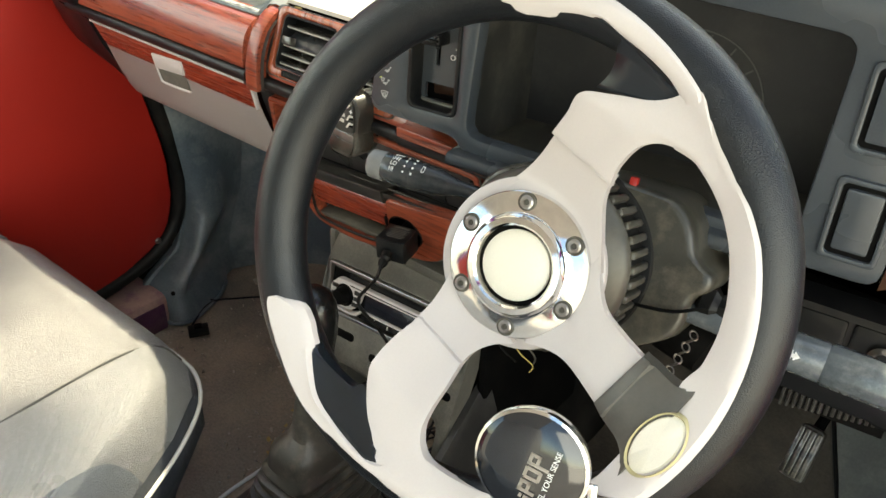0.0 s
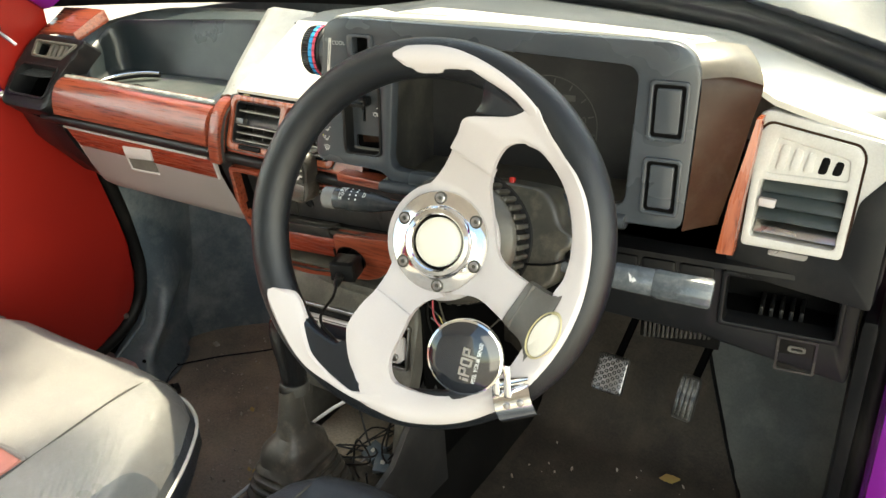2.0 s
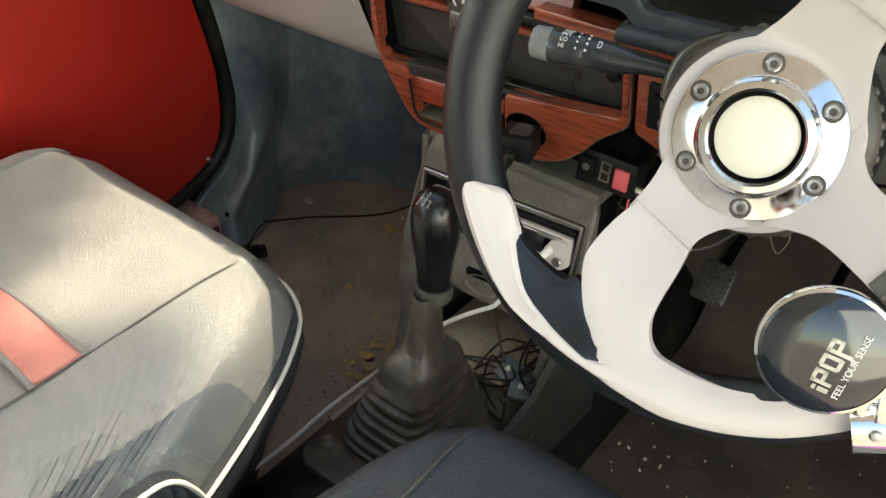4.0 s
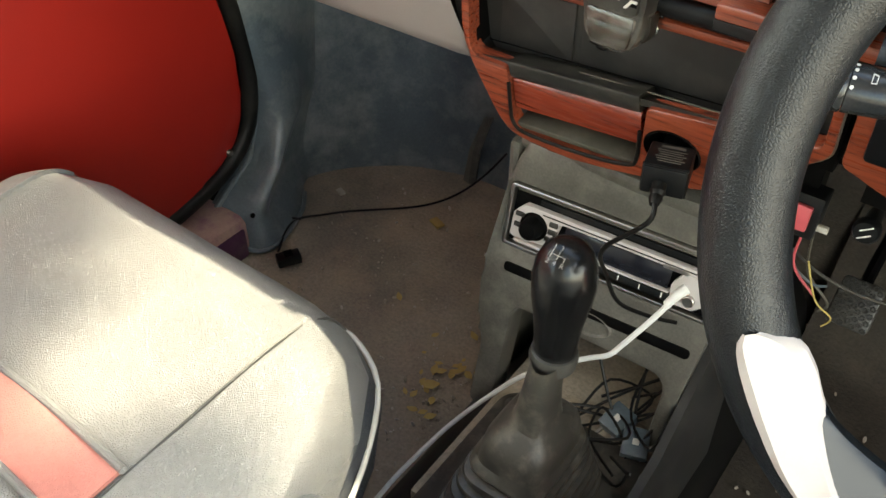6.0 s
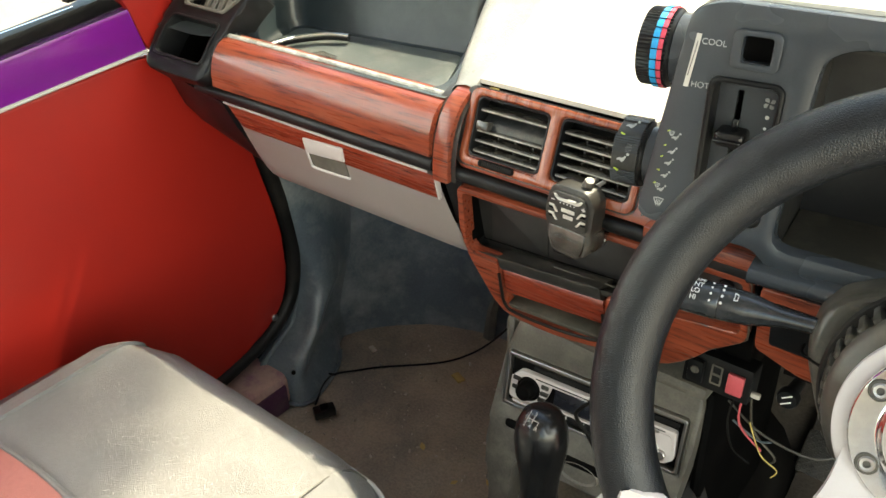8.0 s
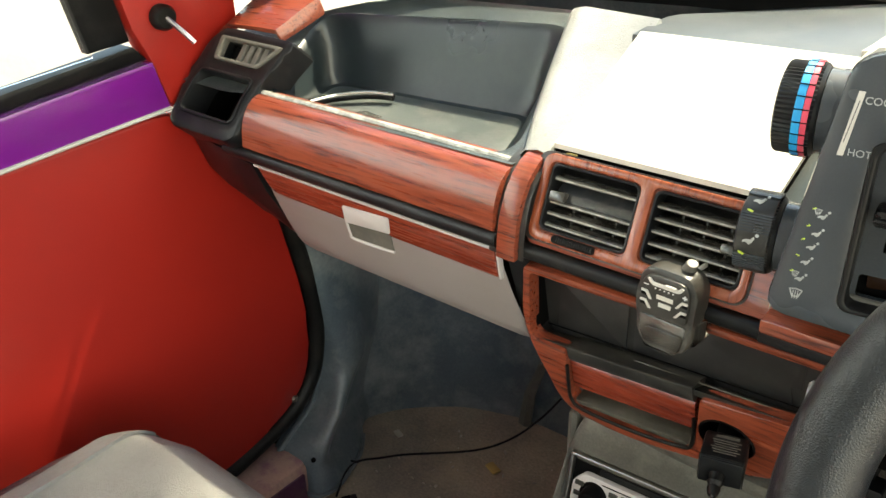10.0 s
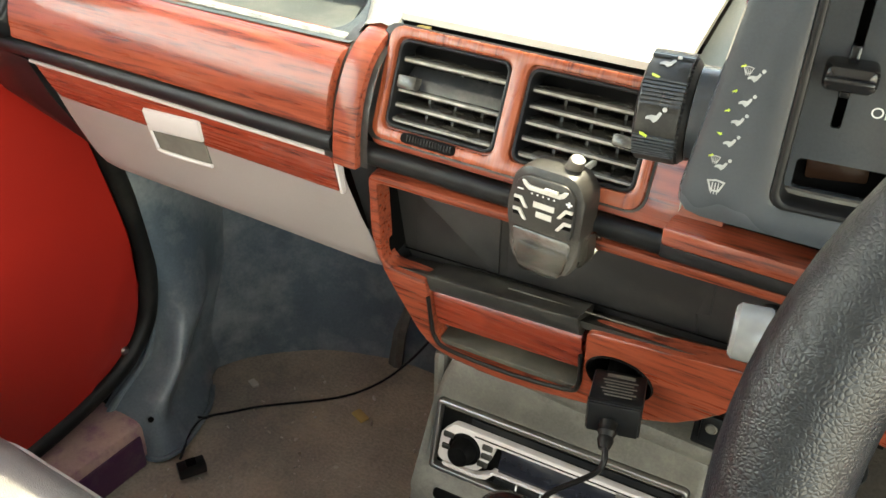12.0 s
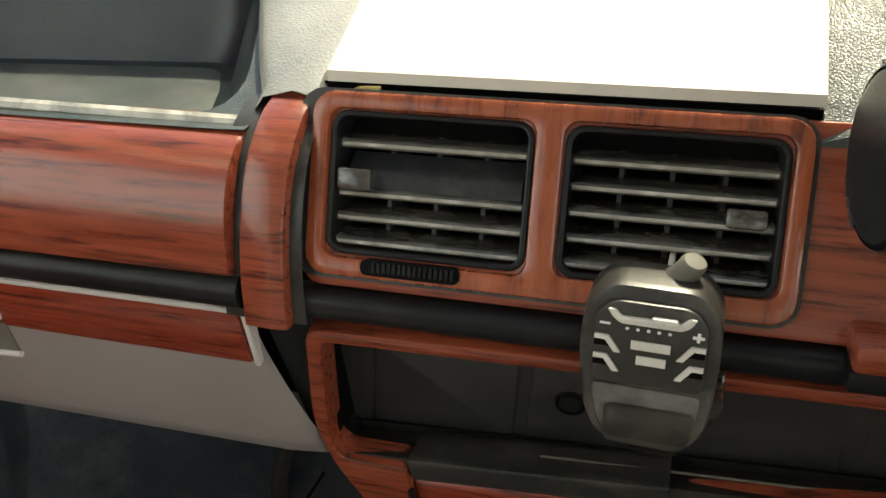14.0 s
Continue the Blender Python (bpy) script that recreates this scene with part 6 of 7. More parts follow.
SM = pose(-0.058, 0.0125, -0.118, 0, -90, 0) @ Matrix.Diagonal((0.80, 0.88, 0.79, 1))
tip = part("stalk_tip", lathe([(0.0122, 0.0765), (0.0128, 0.078), (0.0125, 0.106), (0.0118, 0.108), (0, 0.108)], 28, m=SM), STALK, ls, "stalk end with white symbols")
part("tip_end", lathe([(0.0119, 0.1075), (0.0126, 0.109), (0.0122, 0.122), (0.0105, 0.124), (0, 0.124)], 28, m=SM), TIPG, ls, "worn stalk end, painted pale for the sky it reflects")
for i in range(4):
    for zz, rr in ((0.0745, 0.0011), (0.083, 0.0009)):
        part("mark_dot", lathe([(0, 0.0002), (rr, 0.0002), (rr, -0.0002)], 10, m=SM @ pose(0, 0, 0, 0, 0, 8 + 22 * i) @ pose(0.0129, 0, zz, 0, 90, 0)), WHITE, tip)
    words(("OFF", "INT", "LO", "HI")[i], 0.0052, SM @ pose(0, 0, 0, 0, 0, 8 + 22 * (3 - i)) @ pose(0.0130, -0.0018, 0.098, 0, 90, 0), WHITE, tip)
part("screen_mark", plate([(-0.004, -0.002), (-0.005, 0.003), (0.005, 0.003), (0.004, -0.002)], ([(-0.0032, -0.0012), (-0.004, 0.0022), (0.004, 0.0022), (0.0032, -0.0012)],), z0=0, z1=0.0004, m=SM @ pose(0, 0, 0, 0, 0, 38) @ pose(0.0122, 0, 0.064, 0, 94, 0) @ pose(0, 0, 0, 0, 0, 90) @ Matrix.Diagonal((0.62, 0.62, 1, 1))), WHITE, ls)
RM = pose(0.072, -0.018, -0.112, 0, 90, -3)
rs = part("light_stalk", lathe([(0, 0), (0.006, 0.0), (0.0075, 0.04), (0.012, 0.07), (0.0125, 0.10), (0.0122, 0.101)], 28, m=RM), STALKG, col, "worn blue-grey light stalk")
part("stalk_tip", lathe([(0.0118, 0.101), (0.0132, 0.103), (0.0132, 0.148), (0.012, 0.150), (0, 0.150)], 36, m=RM, ripple=lambda k, i: 0.94 if k % 3 == 0 and i in (1, 2) else 1.0), STALKG, rs, "fluted stalk end")
for q, xx in ((1, 0.088), (-1, 0.080)):
    part("arrow_mark", plate([(0.0, 0.0028 * q), (0.0034 * q, 0), (0.0034 * q, 0.0016), (0.0062 * q, 0.0016), (0.0062 * q, 0.004), (0.0034 * q, 0.004), (0.0034 * q, 0.0056)], z0=0, z1=0.0003, m=RM @ pose(0, 0, 0, 0, 0, 165) @ pose(0.0127, 0.0, xx, 0, 90, 0)), WHITE, rs)


# ---------------------------------------------------------------- seats
def seat(name, label, x0, x1, front, top, pale):
    """A bucket seat's cushion: a crowned top, a bolster round it, hanging sides with gathers, piping."""
    s = thing(name, label, "car seat", pose((x0 + x1) / 2, front - 0.25, 0))
    w, d = (x1 - x0) / 2, 0.62
    y1 = 0.25
    ul, ur = (-0.68, 0.59) if pale else (-0.665, 0.665)

    def bow(u):                        # how far the front edge falls back towards the corners
        return 0.20 * (max(0.0, abs(u) - 0.3) / 0.7) ** 4.4
    ts = [0.0, 0.004, 0.012, 0.020, 0.030] + [0.036 + 0.006 * i for i in range(86)] + [0.56, 0.65, 0.75, 1.0]

    def at(u, t, up=0.0):              # a point of the cushion's top
        edge = max(0.0, abs(u) - 0.62) / 0.38
        fr = max(0.0, 1 - t / 0.10)
        z = top - 0.010 * (1 - abs(u)) * min(1, t * 3) - 0.058 * fr ** 2.6 - 0.050 * edge ** 2.4 + 0.004 * noise.noise(Vector((u * 2.3, t * 9, x0))) + (0.0085 * edge ** 5 * min(1.0, max(0.0, (t - 0.10) / 0.2)) * math.sin(t * 260 + 2.4 * noise.noise(Vector((t * 14, u, 3)))) + 0.0008 * noise.noise(Vector((u * 7, t * 14, 5))) * (0.3 + edge))
        return (u * w, y1 - bow(u) * (1 - 0.8 * t) - d * t, z + up)
    us = [-1.0, -0.97, -0.92, -0.85, -0.76, ul, -0.5, -0.33, -0.16, 0.0, 0.16, 0.33, 0.47, ur, 0.74, 0.85, 0.92, 0.97, 1.0]
    rows_ = [[at(u, t) for u in us] for t in ts]
    main, side = (SEATG, SEATB) if pale else (SEATB, SEATB)
    part("centre_panel", grid([r[5:14] for r in rows_], thick=0.02), main, s, "pale grey leatherette centre" if pale else "black leatherette centre")
    part("left_bolster", grid([r[:6] for r in rows_], thick=0.02), side, s, "charcoal side bolster" if pale else "")
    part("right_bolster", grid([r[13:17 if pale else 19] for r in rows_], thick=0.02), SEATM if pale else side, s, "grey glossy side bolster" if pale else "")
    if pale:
        part("bolster_edge", grid([r[16:] for r in rows_], thick=0.02), SEATE, s, "gathered bolster edge, darkened blue for shade and sky sheen")
    if pale:
        part("stripe", grid([[at(u, t, 0.0035) for u in [lerp(ul + 0.01, ur - 0.01, j / 16) for j in range(17)]] for t in (0.342, 0.365, 0.39, 0.413)], thick=0.003), SEATR, s, "salmon leatherette stripe")
        for t in (0.339, 0.416):
            part("welt", tube([at(u, t, 0.0038) for u in (ul, -0.3, 0, 0.3, ur)], 0.0030, 8, 4), SEATG, s, "stitched grey welt along the stripe")
        part("edge_welt", grid([[at(u, t, 0.004) for u in (-0.752, -0.745, -0.715, -0.68, -0.67)] for t in ts[5:]], thick=0.006), SEATG, s, "pale edge strip")
    for u in (ul, ur):
        part("seam", tube([at(u, t, 0.0006) for t in (0.01, 0.04, 0.1, 0.2, 0.4, 0.7, 1.0)], 0.0013, 6, 4), FRESH, s)
    ring = [at(-1, t) for t in reversed(ts)] + [at(u, 0) for u in us[1:-1]] + [at(1, t) for t in ts]
    cy = y1 - 0.3
    sides = []
    for q, (inset, dz) in enumerate(((0.0, 0.0), (-0.006, 0.018), (-0.006, 0.04), (0.010, 0.085), (0.03, 0.14), (0.04, 0.19))):
        sides.append([(x * (1 - inset / 0.25) + 0.0014 * math.sin(i * 1.35) * (q in (1, 2)), cy + (y - cy) * (1 - inset / 0.3) + 0.0016 * math.sin(i * 1.05) * (q in (1, 2)), max(0.02, z - dz)) for i, (x, y, z) in enumerate(ring)])
    part("skirt", grid(sides), SEATB, s, "gathered charcoal side panel")
    if pale:
        part("piping", tube([(x * 1.020, cy + (y - cy) * 1.020, z - 0.012) for x, y, z in ring], 0.0024, 8, 3), PIPING, s, "thin pale piping")
    part("base", box(-w * 0.8, w * 0.8, -0.35, 0.12, 0.0, 0.12, 0.02), DARK, s)
    return s


seat("passenger_seat", "pale grey leatherette passenger seat with a salmon stripe", -0.965, -0.468, 0.482, 0.318, True)
seat("driver_seat", "black leatherette driver seat cushion", -0.365, 0.12, 0.468, 0.306, False)


# ---------------------------------------------------------------- centre console, radio, gear lever
con = thing("centre_console", "dusty black centre console under the dashboard", "console")
CS = face_at(-0.545, 0.643, 0.261, 4, 14)
rad_hole = rrect(0.012, 0.204, 0.006, 0.066, 0.003)
part("front", plate(rounded([(0.006, -0.185), (0.008, -0.111), (0.001, -0.086), (-0.004, -0.028), (0.0, 0.006), (0.006, 0.057), (0.010, 0.088), (0.020, 0.110), (0.034, 0.115), (0.184, 0.111), (0.202, 0.104), (0.214, 0.090), (0.2135, 0.0375), (0.210, -0.006), (0.204, -0.067), (0.200, -0.15), (0.186, -0.15), (0.188, -0.075), (0.180, -0.062), (0.095, -0.057), (0.040, -0.057), (0.034, -0.066), (0.032, -0.185)], 0.010), (rad_hole,), z0=-0.03, z1=0.0, bev=0.005, m=CS), CONSOLE, con, "scuffed grey-black console front")
part("side_wall", box(-0.548, -0.536, 0.668, 0.90, 0.0, 0.36, 0.006), CONSOLE, con)
# driver's side of the console: its shade is put into the colour
part("side_wall", box(-0.338, -0.326, 0.685, 0.90, 0.0, 0.355, 0.006), DARK, con, "console side painted near black for its shade")
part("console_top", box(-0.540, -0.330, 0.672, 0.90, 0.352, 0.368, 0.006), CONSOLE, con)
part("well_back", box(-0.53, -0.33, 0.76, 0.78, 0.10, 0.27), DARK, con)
part("pen_slot", plate(rrect(0.018, 0.060, -0.022, -0.012, 0.004), z0=0.0, z1=0.0012, bev=0.0005, m=CS), DARK, con)
part("pen_slot", plate(rrect(0.085, 0.200, -0.034, -0.024, 0.004), z0=0.0, z1=0.0012, bev=0.0005, m=CS), DARK, con)
part("coin_dish", lathe([(0, -0.002), (0.014, -0.001), (0.018, 0.0022), (0.0195, 0.0)], 32, m=CS @ pose(0.108, -0.040, 0.0) @ Matrix.Diagonal((1.2, 0.62, 1, 1))), CONSOLE, con, "round worn dish")
part("well_floor", box(-0.50, -0.335, 0.46, 0.78, 0.105, 0.1235, 0.004), FLOORM, con, "rubber-lined well")
part("well_wall", grid([[(-0.325, 0.50, 0.03), (-0.322, 0.60, 0.03), (-0.32, 0.70, 0.02)], [(-0.330, 0.50, 0.11), (-0.328, 0.60, 0.13), (-0.325, 0.70, 0.20)], [(-0.340, 0.50, 0.125), (-0.340, 0.60, 0.15), (-0.34, 0.70, 0.24)]], thick=0.008, way=(1, 0, 0)), PLATEM, con)

radio = thing("car_radio", "silver and black single-slot car radio in the console", "car radio", CS)
part("frame", plate(rrect(0.0115, 0.2045, 0.0055, 0.0665, 0.003), (rrect(0.0150, 0.2010, 0.009, 0.063, 0.002),), z0=-0.02, z1=0.003, bev=0.001), STEEL, radio, "thin bright mounting frame")
part("body", box(0.0145, 0.2015, 0.0085, 0.0635, -0.08, -0.004), DARK, radio)
part("cd_slot", plate(rrect(0.040, 0.196, 0.0525, 0.0575, 0.001), z0=-0.004, z1=-0.002), BLACK, radio)
part("top_bar", box(0.0165, 0.1995, 0.0595, 0.0622, -0.005, -0.001, 0.001), DUSTY, radio)
part("silver_face", plate(rounded([(0.0175, 0.018), (0.018, 0.040), (0.028, 0.0505), (0.196, 0.0495), (0.1985, 0.030), (0.1955, 0.030), (0.192, 0.0435), (0.064, 0.0435), (0.060, 0.0275), (0.052, 0.0175), (0.022, 0.0155)], 0.003), z0=-0.006, z1=0.003, bev=0.0015), SILVER, radio, "silver fascia loop")
part("fascia_end", plate(rounded([(0.170, 0.0125), (0.190, 0.0125), (0.1985, 0.020), (0.1985, 0.030), (0.194, 0.0435), (0.176, 0.0435), (0.168, 0.030)], 0.003), z0=-0.006, z1=0.0026, bev=0.0012), SILVER, radio, "silver end of the fascia")
part("round_button", lathe([(0, 0.004), (0.0042, 0.0038), (0.005, 0.003), (0.005, 0)], 24, m=pose(0.186, 0.0215, 0.0026)), STEEL, radio)
part("fascia_slot", plate(rrect(0.046, 0.186, 0.0462, 0.0472, 0.0004), z0=0.0026, z1=0.0034), DARK, radio)
part("lower_rim", plate(rounded([(0.022, 0.0145), (0.0515, 0.0145), (0.062, 0.0195), (0.064, 0.0225), (0.168, 0.0225), (0.168, 0.0205), (0.066, 0.0203), (0.060, 0.0135), (0.050, 0.0115), (0.024, 0.0115)], 0.001), z0=-0.006, z1=0.003, bev=0.0006), SILVER, radio, "narrow silver edge")
part("display", box(0.068, 0.166, 0.023, 0.0425, -0.004, 0.0008, 0.001), nmat("display", (0.014, 0.015, 0.020), rough=0.15, bump=0, rvar=0.03), radio, "dark display")
part("volume_knob", lathe([(0, 0.016), (0.0075, 0.016), (0.009, 0.0145), (0.0105, 0.004), (0.0135, 0.003), (0.0135, 0)], 40, m=pose(0.0395, 0.0325, 0.0)), DARK, radio, "round black volume knob")
for x, y, w in ((0.0205, 0.0405, 0.009), (0.0205, 0.030, 0.007), (0.0535, 0.0415, 0.0085), (0.0535, 0.034, 0.0085), (0.0515, 0.0265, 0.008)):
    part("button", box(x, x + w, y - 0.003, y + 0.002, 0.0, 0.0042, 0.001), SHELF, radio)
for i in range(6):
    part("preset", box(0.066 + 0.0195 * i, 0.084 + 0.0195 * i, 0.0125, 0.0185, -0.004, 0.0012, 0.001), BLACK, radio)
for i in range(5):
    part("preset_tick", box(0.0842 + 0.0195 * i, 0.0852 + 0.0195 * i, 0.0135, 0.0180, 0.0, 0.0016), WHITE, radio)
part("logo_bar", box(0.158, 0.180, 0.0425, 0.0455, 0.0028, 0.0034), STEEL, radio)

lever = thing("gear_lever", "black gear lever with a dusty ribbed rubber boot", "gear lever", pose(-0.402, 0.506, 0.118))
kn = [(0, 0.298), (0.010, 0.2972), (0.0175, 0.292), (0.0225, 0.281), (0.0242, 0.268), (0.0228, 0.250), (0.0192, 0.231), (0.0172, 0.212), (0.0165, 0.198), (0.0150, 0.194)]
KM = pose(-0.003, 0.006, 0, -2, -0.5, 0)
lk = part("knob", lathe(kn, 40, m=KM @ Matrix.Diagonal((0.94, 0.9, 1, 1))), KNOBM, lever, "worn glossy black gear knob")
part("collar", lathe([(0.014, 0.200), (0.0170, 0.199), (0.0182, 0.194), (0.0172, 0.186), (0.0, 0.184)], 32, m=KM), FRESH, lever)
GMK = KM @ pose(0.0, -0.0135, 0.2956, 36, 0, 0)
for i in range(3):
    part("gate_mark", box(-0.0050 + 0.005 * i - 0.0003, -0.0047 + 0.005 * i, -0.003 if i < 2 else -0.003, 0.003 if i < 2 else 0.0, 0, 0.0005, m=GMK), STEEL, lk)
part("gate_mark", box(-0.0050, 0.0053, -0.0003, 0.0003, 0, 0.0006, m=GMK), STEEL, lk)
for ch, x, y in (("1", -0.0060, 0.0036), ("3", -0.0010, 0.0036), ("2", -0.0064, -0.0070), ("4", -0.0014, -0.0070), ("R", 0.0038, -0.0070)):
    words(ch, 0.0048, GMK @ pose(x, y, 0.0004), STEEL, lk)
BOOTS = [(0.0160, 0.196, 0.0), (0.0175, 0.185, 0.0), (0.0185, 0.165, 0.2), (0.0205, 0.145, 0.4), (0.0235, 0.132, 0.6), (0.033, 0.124, 0.9), (0.0400, 0.116, 1.0), (0.0430, 0.106, 1.0), (0.0445, 0.096, 1.0)]
for i in range(7):
    z, r = 0.091 - 0.0115 * i, 0.0465 + 0.0046 * i
    BOOTS += [(r + 0.0030, z), (r + 0.0042, z - 0.003), (r + 0.003, z - 0.0065), (r - 0.0012, z - 0.0095)]
BOOTS += [(0.082, 0.008), (0.084, 0.004)]
rows = []
for q in BOOTS:
    r, z = q[0], q[1]
    sq = 2 + 2.2 * (q[2] if len(q) > 2 else 1.0)
    k = 1 - min(1, z / 0.2)
    rows.append([(-0.004 - 0.012 * k + 0.70 * r * math.copysign(abs(math.cos(a)) ** (2 / sq), math.cos(a)), 0.004 * (1 - k) + 0.92 * r * math.copysign(abs(math.sin(a)) ** (2 / sq), math.sin(a)), z + 0.0012 * math.sin(3 * a + z * 300)) for a in (2 * math.pi * j / 64 for j in range(64))])
part("boot", grid(rows, wrap=True), BOOT, lever, "dusty concertina rubber boot")
part("base_plate", plate(rrect(-0.090, 0.082, -0.105, 0.105, 0.025, 6), z0=0.0, z1=0.009, bev=0.003), BOOT, lever)
for x, y in ((-0.074, -0.07), (-0.074, 0.085), (0.067, 0.085)):
    part("bolt", lathe([(0, 0.004), (0.004, 0.004), (0.006, 0.002), (0.009, 0)], 16, m=pose(x, y, 0.009)), BRASS, lever)


# ---------------------------------------------------------------- things on and under the dashboard
fr = thing("air_freshener", "dark grey clip-on air freshener hanging from a vent", "air freshener", face_at(-0.4315, 0.5925, 0.5535, -3, 4) @ pose(0, -0.0047, 0) @ Matrix.Diagonal((1, 0.86, 1, 1)))
bodyo = rounded([(-0.0215, 0.004), (-0.0212, 0.024), (-0.014, 0.0335), (0.014, 0.0335), (0.0212, 0.024), (0.0215, 0.004), (0.0205, -0.022), (0.016, -0.0335), (-0.014, -0.0335), (-0.0195, -0.022)], 0.007, 4)
part("shell", plate(bodyo, z0=-0.014, z1=0.004, bev=0.003), FRESHB, fr)
part("front_plate", plate(rounded([(-0.0175, -0.006), (-0.0172, 0.022), (-0.012, 0.028), (0.012, 0.028), (0.0172, 0.022), (0.0175, -0.006)], 0.004, 4), z0=0.004, z1=0.0062, bev=0.001), FRESHB, fr)
part("window", plate(rounded([(-0.0175, -0.0075), (0.0175, -0.0075), (0.0165, -0.020), (0.014, -0.030), (-0.012, -0.030), (-0.0155, -0.020)], 0.003, 3), z0=0.003, z1=0.0052, bev=0.001), SMOKY, fr)
part("bulb", plate(rounded([(-0.012, -0.015), (0.0165, -0.015), (0.0155, -0.028), (0.012, -0.0345), (-0.010, -0.0345), (-0.0125, -0.028)], 0.003, 3), z0=-0.012, z1=0.0072, bev=0.002), CLEAR, fr, "clear plastic refill bottle")
part("side_tank", plate(rounded([(0.019, -0.006), (0.024, -0.004), (0.025, -0.018), (0.021, -0.027), (0.018, -0.026)], 0.002), z0=-0.018, z1=-0.002, bev=0.002), CLEAR, fr, "clear side of the bottle")
part("slider", join(plate(rounded([(-0.0115, 0.0215), (-0.0135, 0.0250), (-0.011, 0.0250), (-0.009, 0.0225), (0.009, 0.0225), (0.011, 0.0248), (0.0135, 0.0248), (0.0115, 0.0210), (0.009, 0.0195), (-0.009, 0.0195)], 0.001), z0=0.006, z1=0.0072, bev=0.0004), box(0.000, 0.008, 0.0215, 0.024, 0.006, 0.0085, 0.0008)), PIPING, fr, "pale intensity slider")
for i in range(5):
    part("dot", lathe([(0, 0.0003), (0.0006, 0.0003), (0.0006, 0)], 8, m=pose(-0.007 + 0.0032 * i, 0.0175, 0.0062)), WHITE, fr)
for y0, xs_ in ((0.011, 0.0155), (0.003, 0.0155)):
    for q in (-1, 1):
        part("louvre", plate([(q * 0.0168, y0 + 0.003), (q * 0.0125, y0 + 0.003), (q * 0.0085, y0 - 0.0035), (q * 0.0105, y0 - 0.0035), (q * 0.0135, y0 + 0.0012), (q * 0.0168, y0 + 0.0012)], z0=0.006, z1=0.0071), PIPING, fr)
        part("louvre_gap", plate([(q * 0.0168, y0 + 0.0012), (q * 0.0135, y0 + 0.0012), (q * 0.0115, y0 - 0.0018), (q * 0.0168, y0 - 0.0018)], z0=0.006, z1=0.0064), DARK, fr)
for x, y, w in ((-0.0055, 0.0095, 0.012), (-0.0035, 0.0035, 0.009)):
    part("logo_bar", box(x, x + w, y, y + 0.0035, 0.006, 0.0067), PIPING, fr)
part("plus", join(box(0.0125, 0.0160, 0.0172, 0.0182, 0.006, 0.0067), box(0.01375, 0.01475, 0.016, 0.0195, 0.006, 0.0067)), WHITE, fr)
part("minus", box(-0.0155, -0.0122, 0.0182, 0.0190, 0.006, 0.0067), WHITE, fr)
part("clip_arm", lathe([(0, 0.016), (0.0045, 0.0158), (0.0054, 0.0145), (0.0056, 0.008), (0.0068, 0.002), (0.0105, -0.004), (0.012, -0.008)], 28, m=pose(0.006, 0.0300, -0.0095, -70, 0, -22) @ Matrix.Diagonal((0.78, 0.78, 0.8, 1))), CLIPW, fr, "pale dusty clip")
part("clip_jaw", join(box(0.002, 0.0040, 0.028, 0.0325, -0.030, -0.012, 0.001), box(0.0085, 0.0105, 0.028, 0.0325, -0.030, -0.012, 0.001)), PIPING, fr)

AD = CF @ pose(0.191, -0.0051, 0.0, -9.3, 14, -1.3)        # x across, y up, z out of the socket
ad = thing("power_adapter", "black plug-in power adapter with a cable", "power adapter", AD)
part("body", join(box(-0.0153, 0.0153, -0.0116, 0.0116, 0.008, 0.0367, 0.0018), box(-0.0146, 0.0146, -0.0108, 0.0108, 0.0355, 0.0376, 0.0010)), BLACK, ad)
part("ridge", box(-0.0155, 0.0155, -0.0118, 0.0118, 0.0342, 0.0350, 0.0003), RUBBER, ad)
part("print_bar", box(-0.0075, 0.0085, 0.0116, 0.0119, 0.0115, 0.0142), DUSTY, ad)
for q in range(6):
    part("print_bar", box(-0.0095 + 0.0012 * (q % 3), 0.0105 - 0.002 * (q % 2), 0.0116, 0.0119, 0.0165 + 0.0025 * q, 0.0174 + 0.0025 * q), DUSTY, ad)
part("plug", lathe([(0.0095, 0), (0.0095, 0.026), (0, 0.026)], 24, m=pose(0, 0, -0.016)), DARK, ad)
part("relief", lathe([(0.0052, 0), (0.0048, 0.004), (0.0056, 0.006), (0.0042, 0.009), (0.0048, 0.011), (0.0032, 0.016), (0, 0.016)], 16, m=pose(-0.002, -0.002, 0.0372, 25, 0, 0)), RUBBER, ad)
LEAD = [AD @ Vector((-0.002, -0.006, 0.050)), AD @ Vector((-0.003, -0.018, 0.060))]
cab = thing("adapter_cable", "thin black cable looping down to the radio", "cable")
part("lead", tube([tuple(LEAD[0]), tuple(LEAD[1]), (-0.408, 0.578, 0.37), (-0.415, 0.612, 0.315), (-0.408, 0.630, 0.275), (-0.385, 0.642, 0.263), (-0.362, 0.650, 0.262)], 0.0018, 8, 6), RUBBER, cab)
wc = thing("white_cable", "white lead plugged into the radio", "cable")
part("plug", tube([(-0.361, 0.648, 0.304), (-0.365, 0.642, 0.300), (-0.370, 0.634, 0.291)], 0.0048, 10, 3, r_end=0.0035), WHITE, wc)
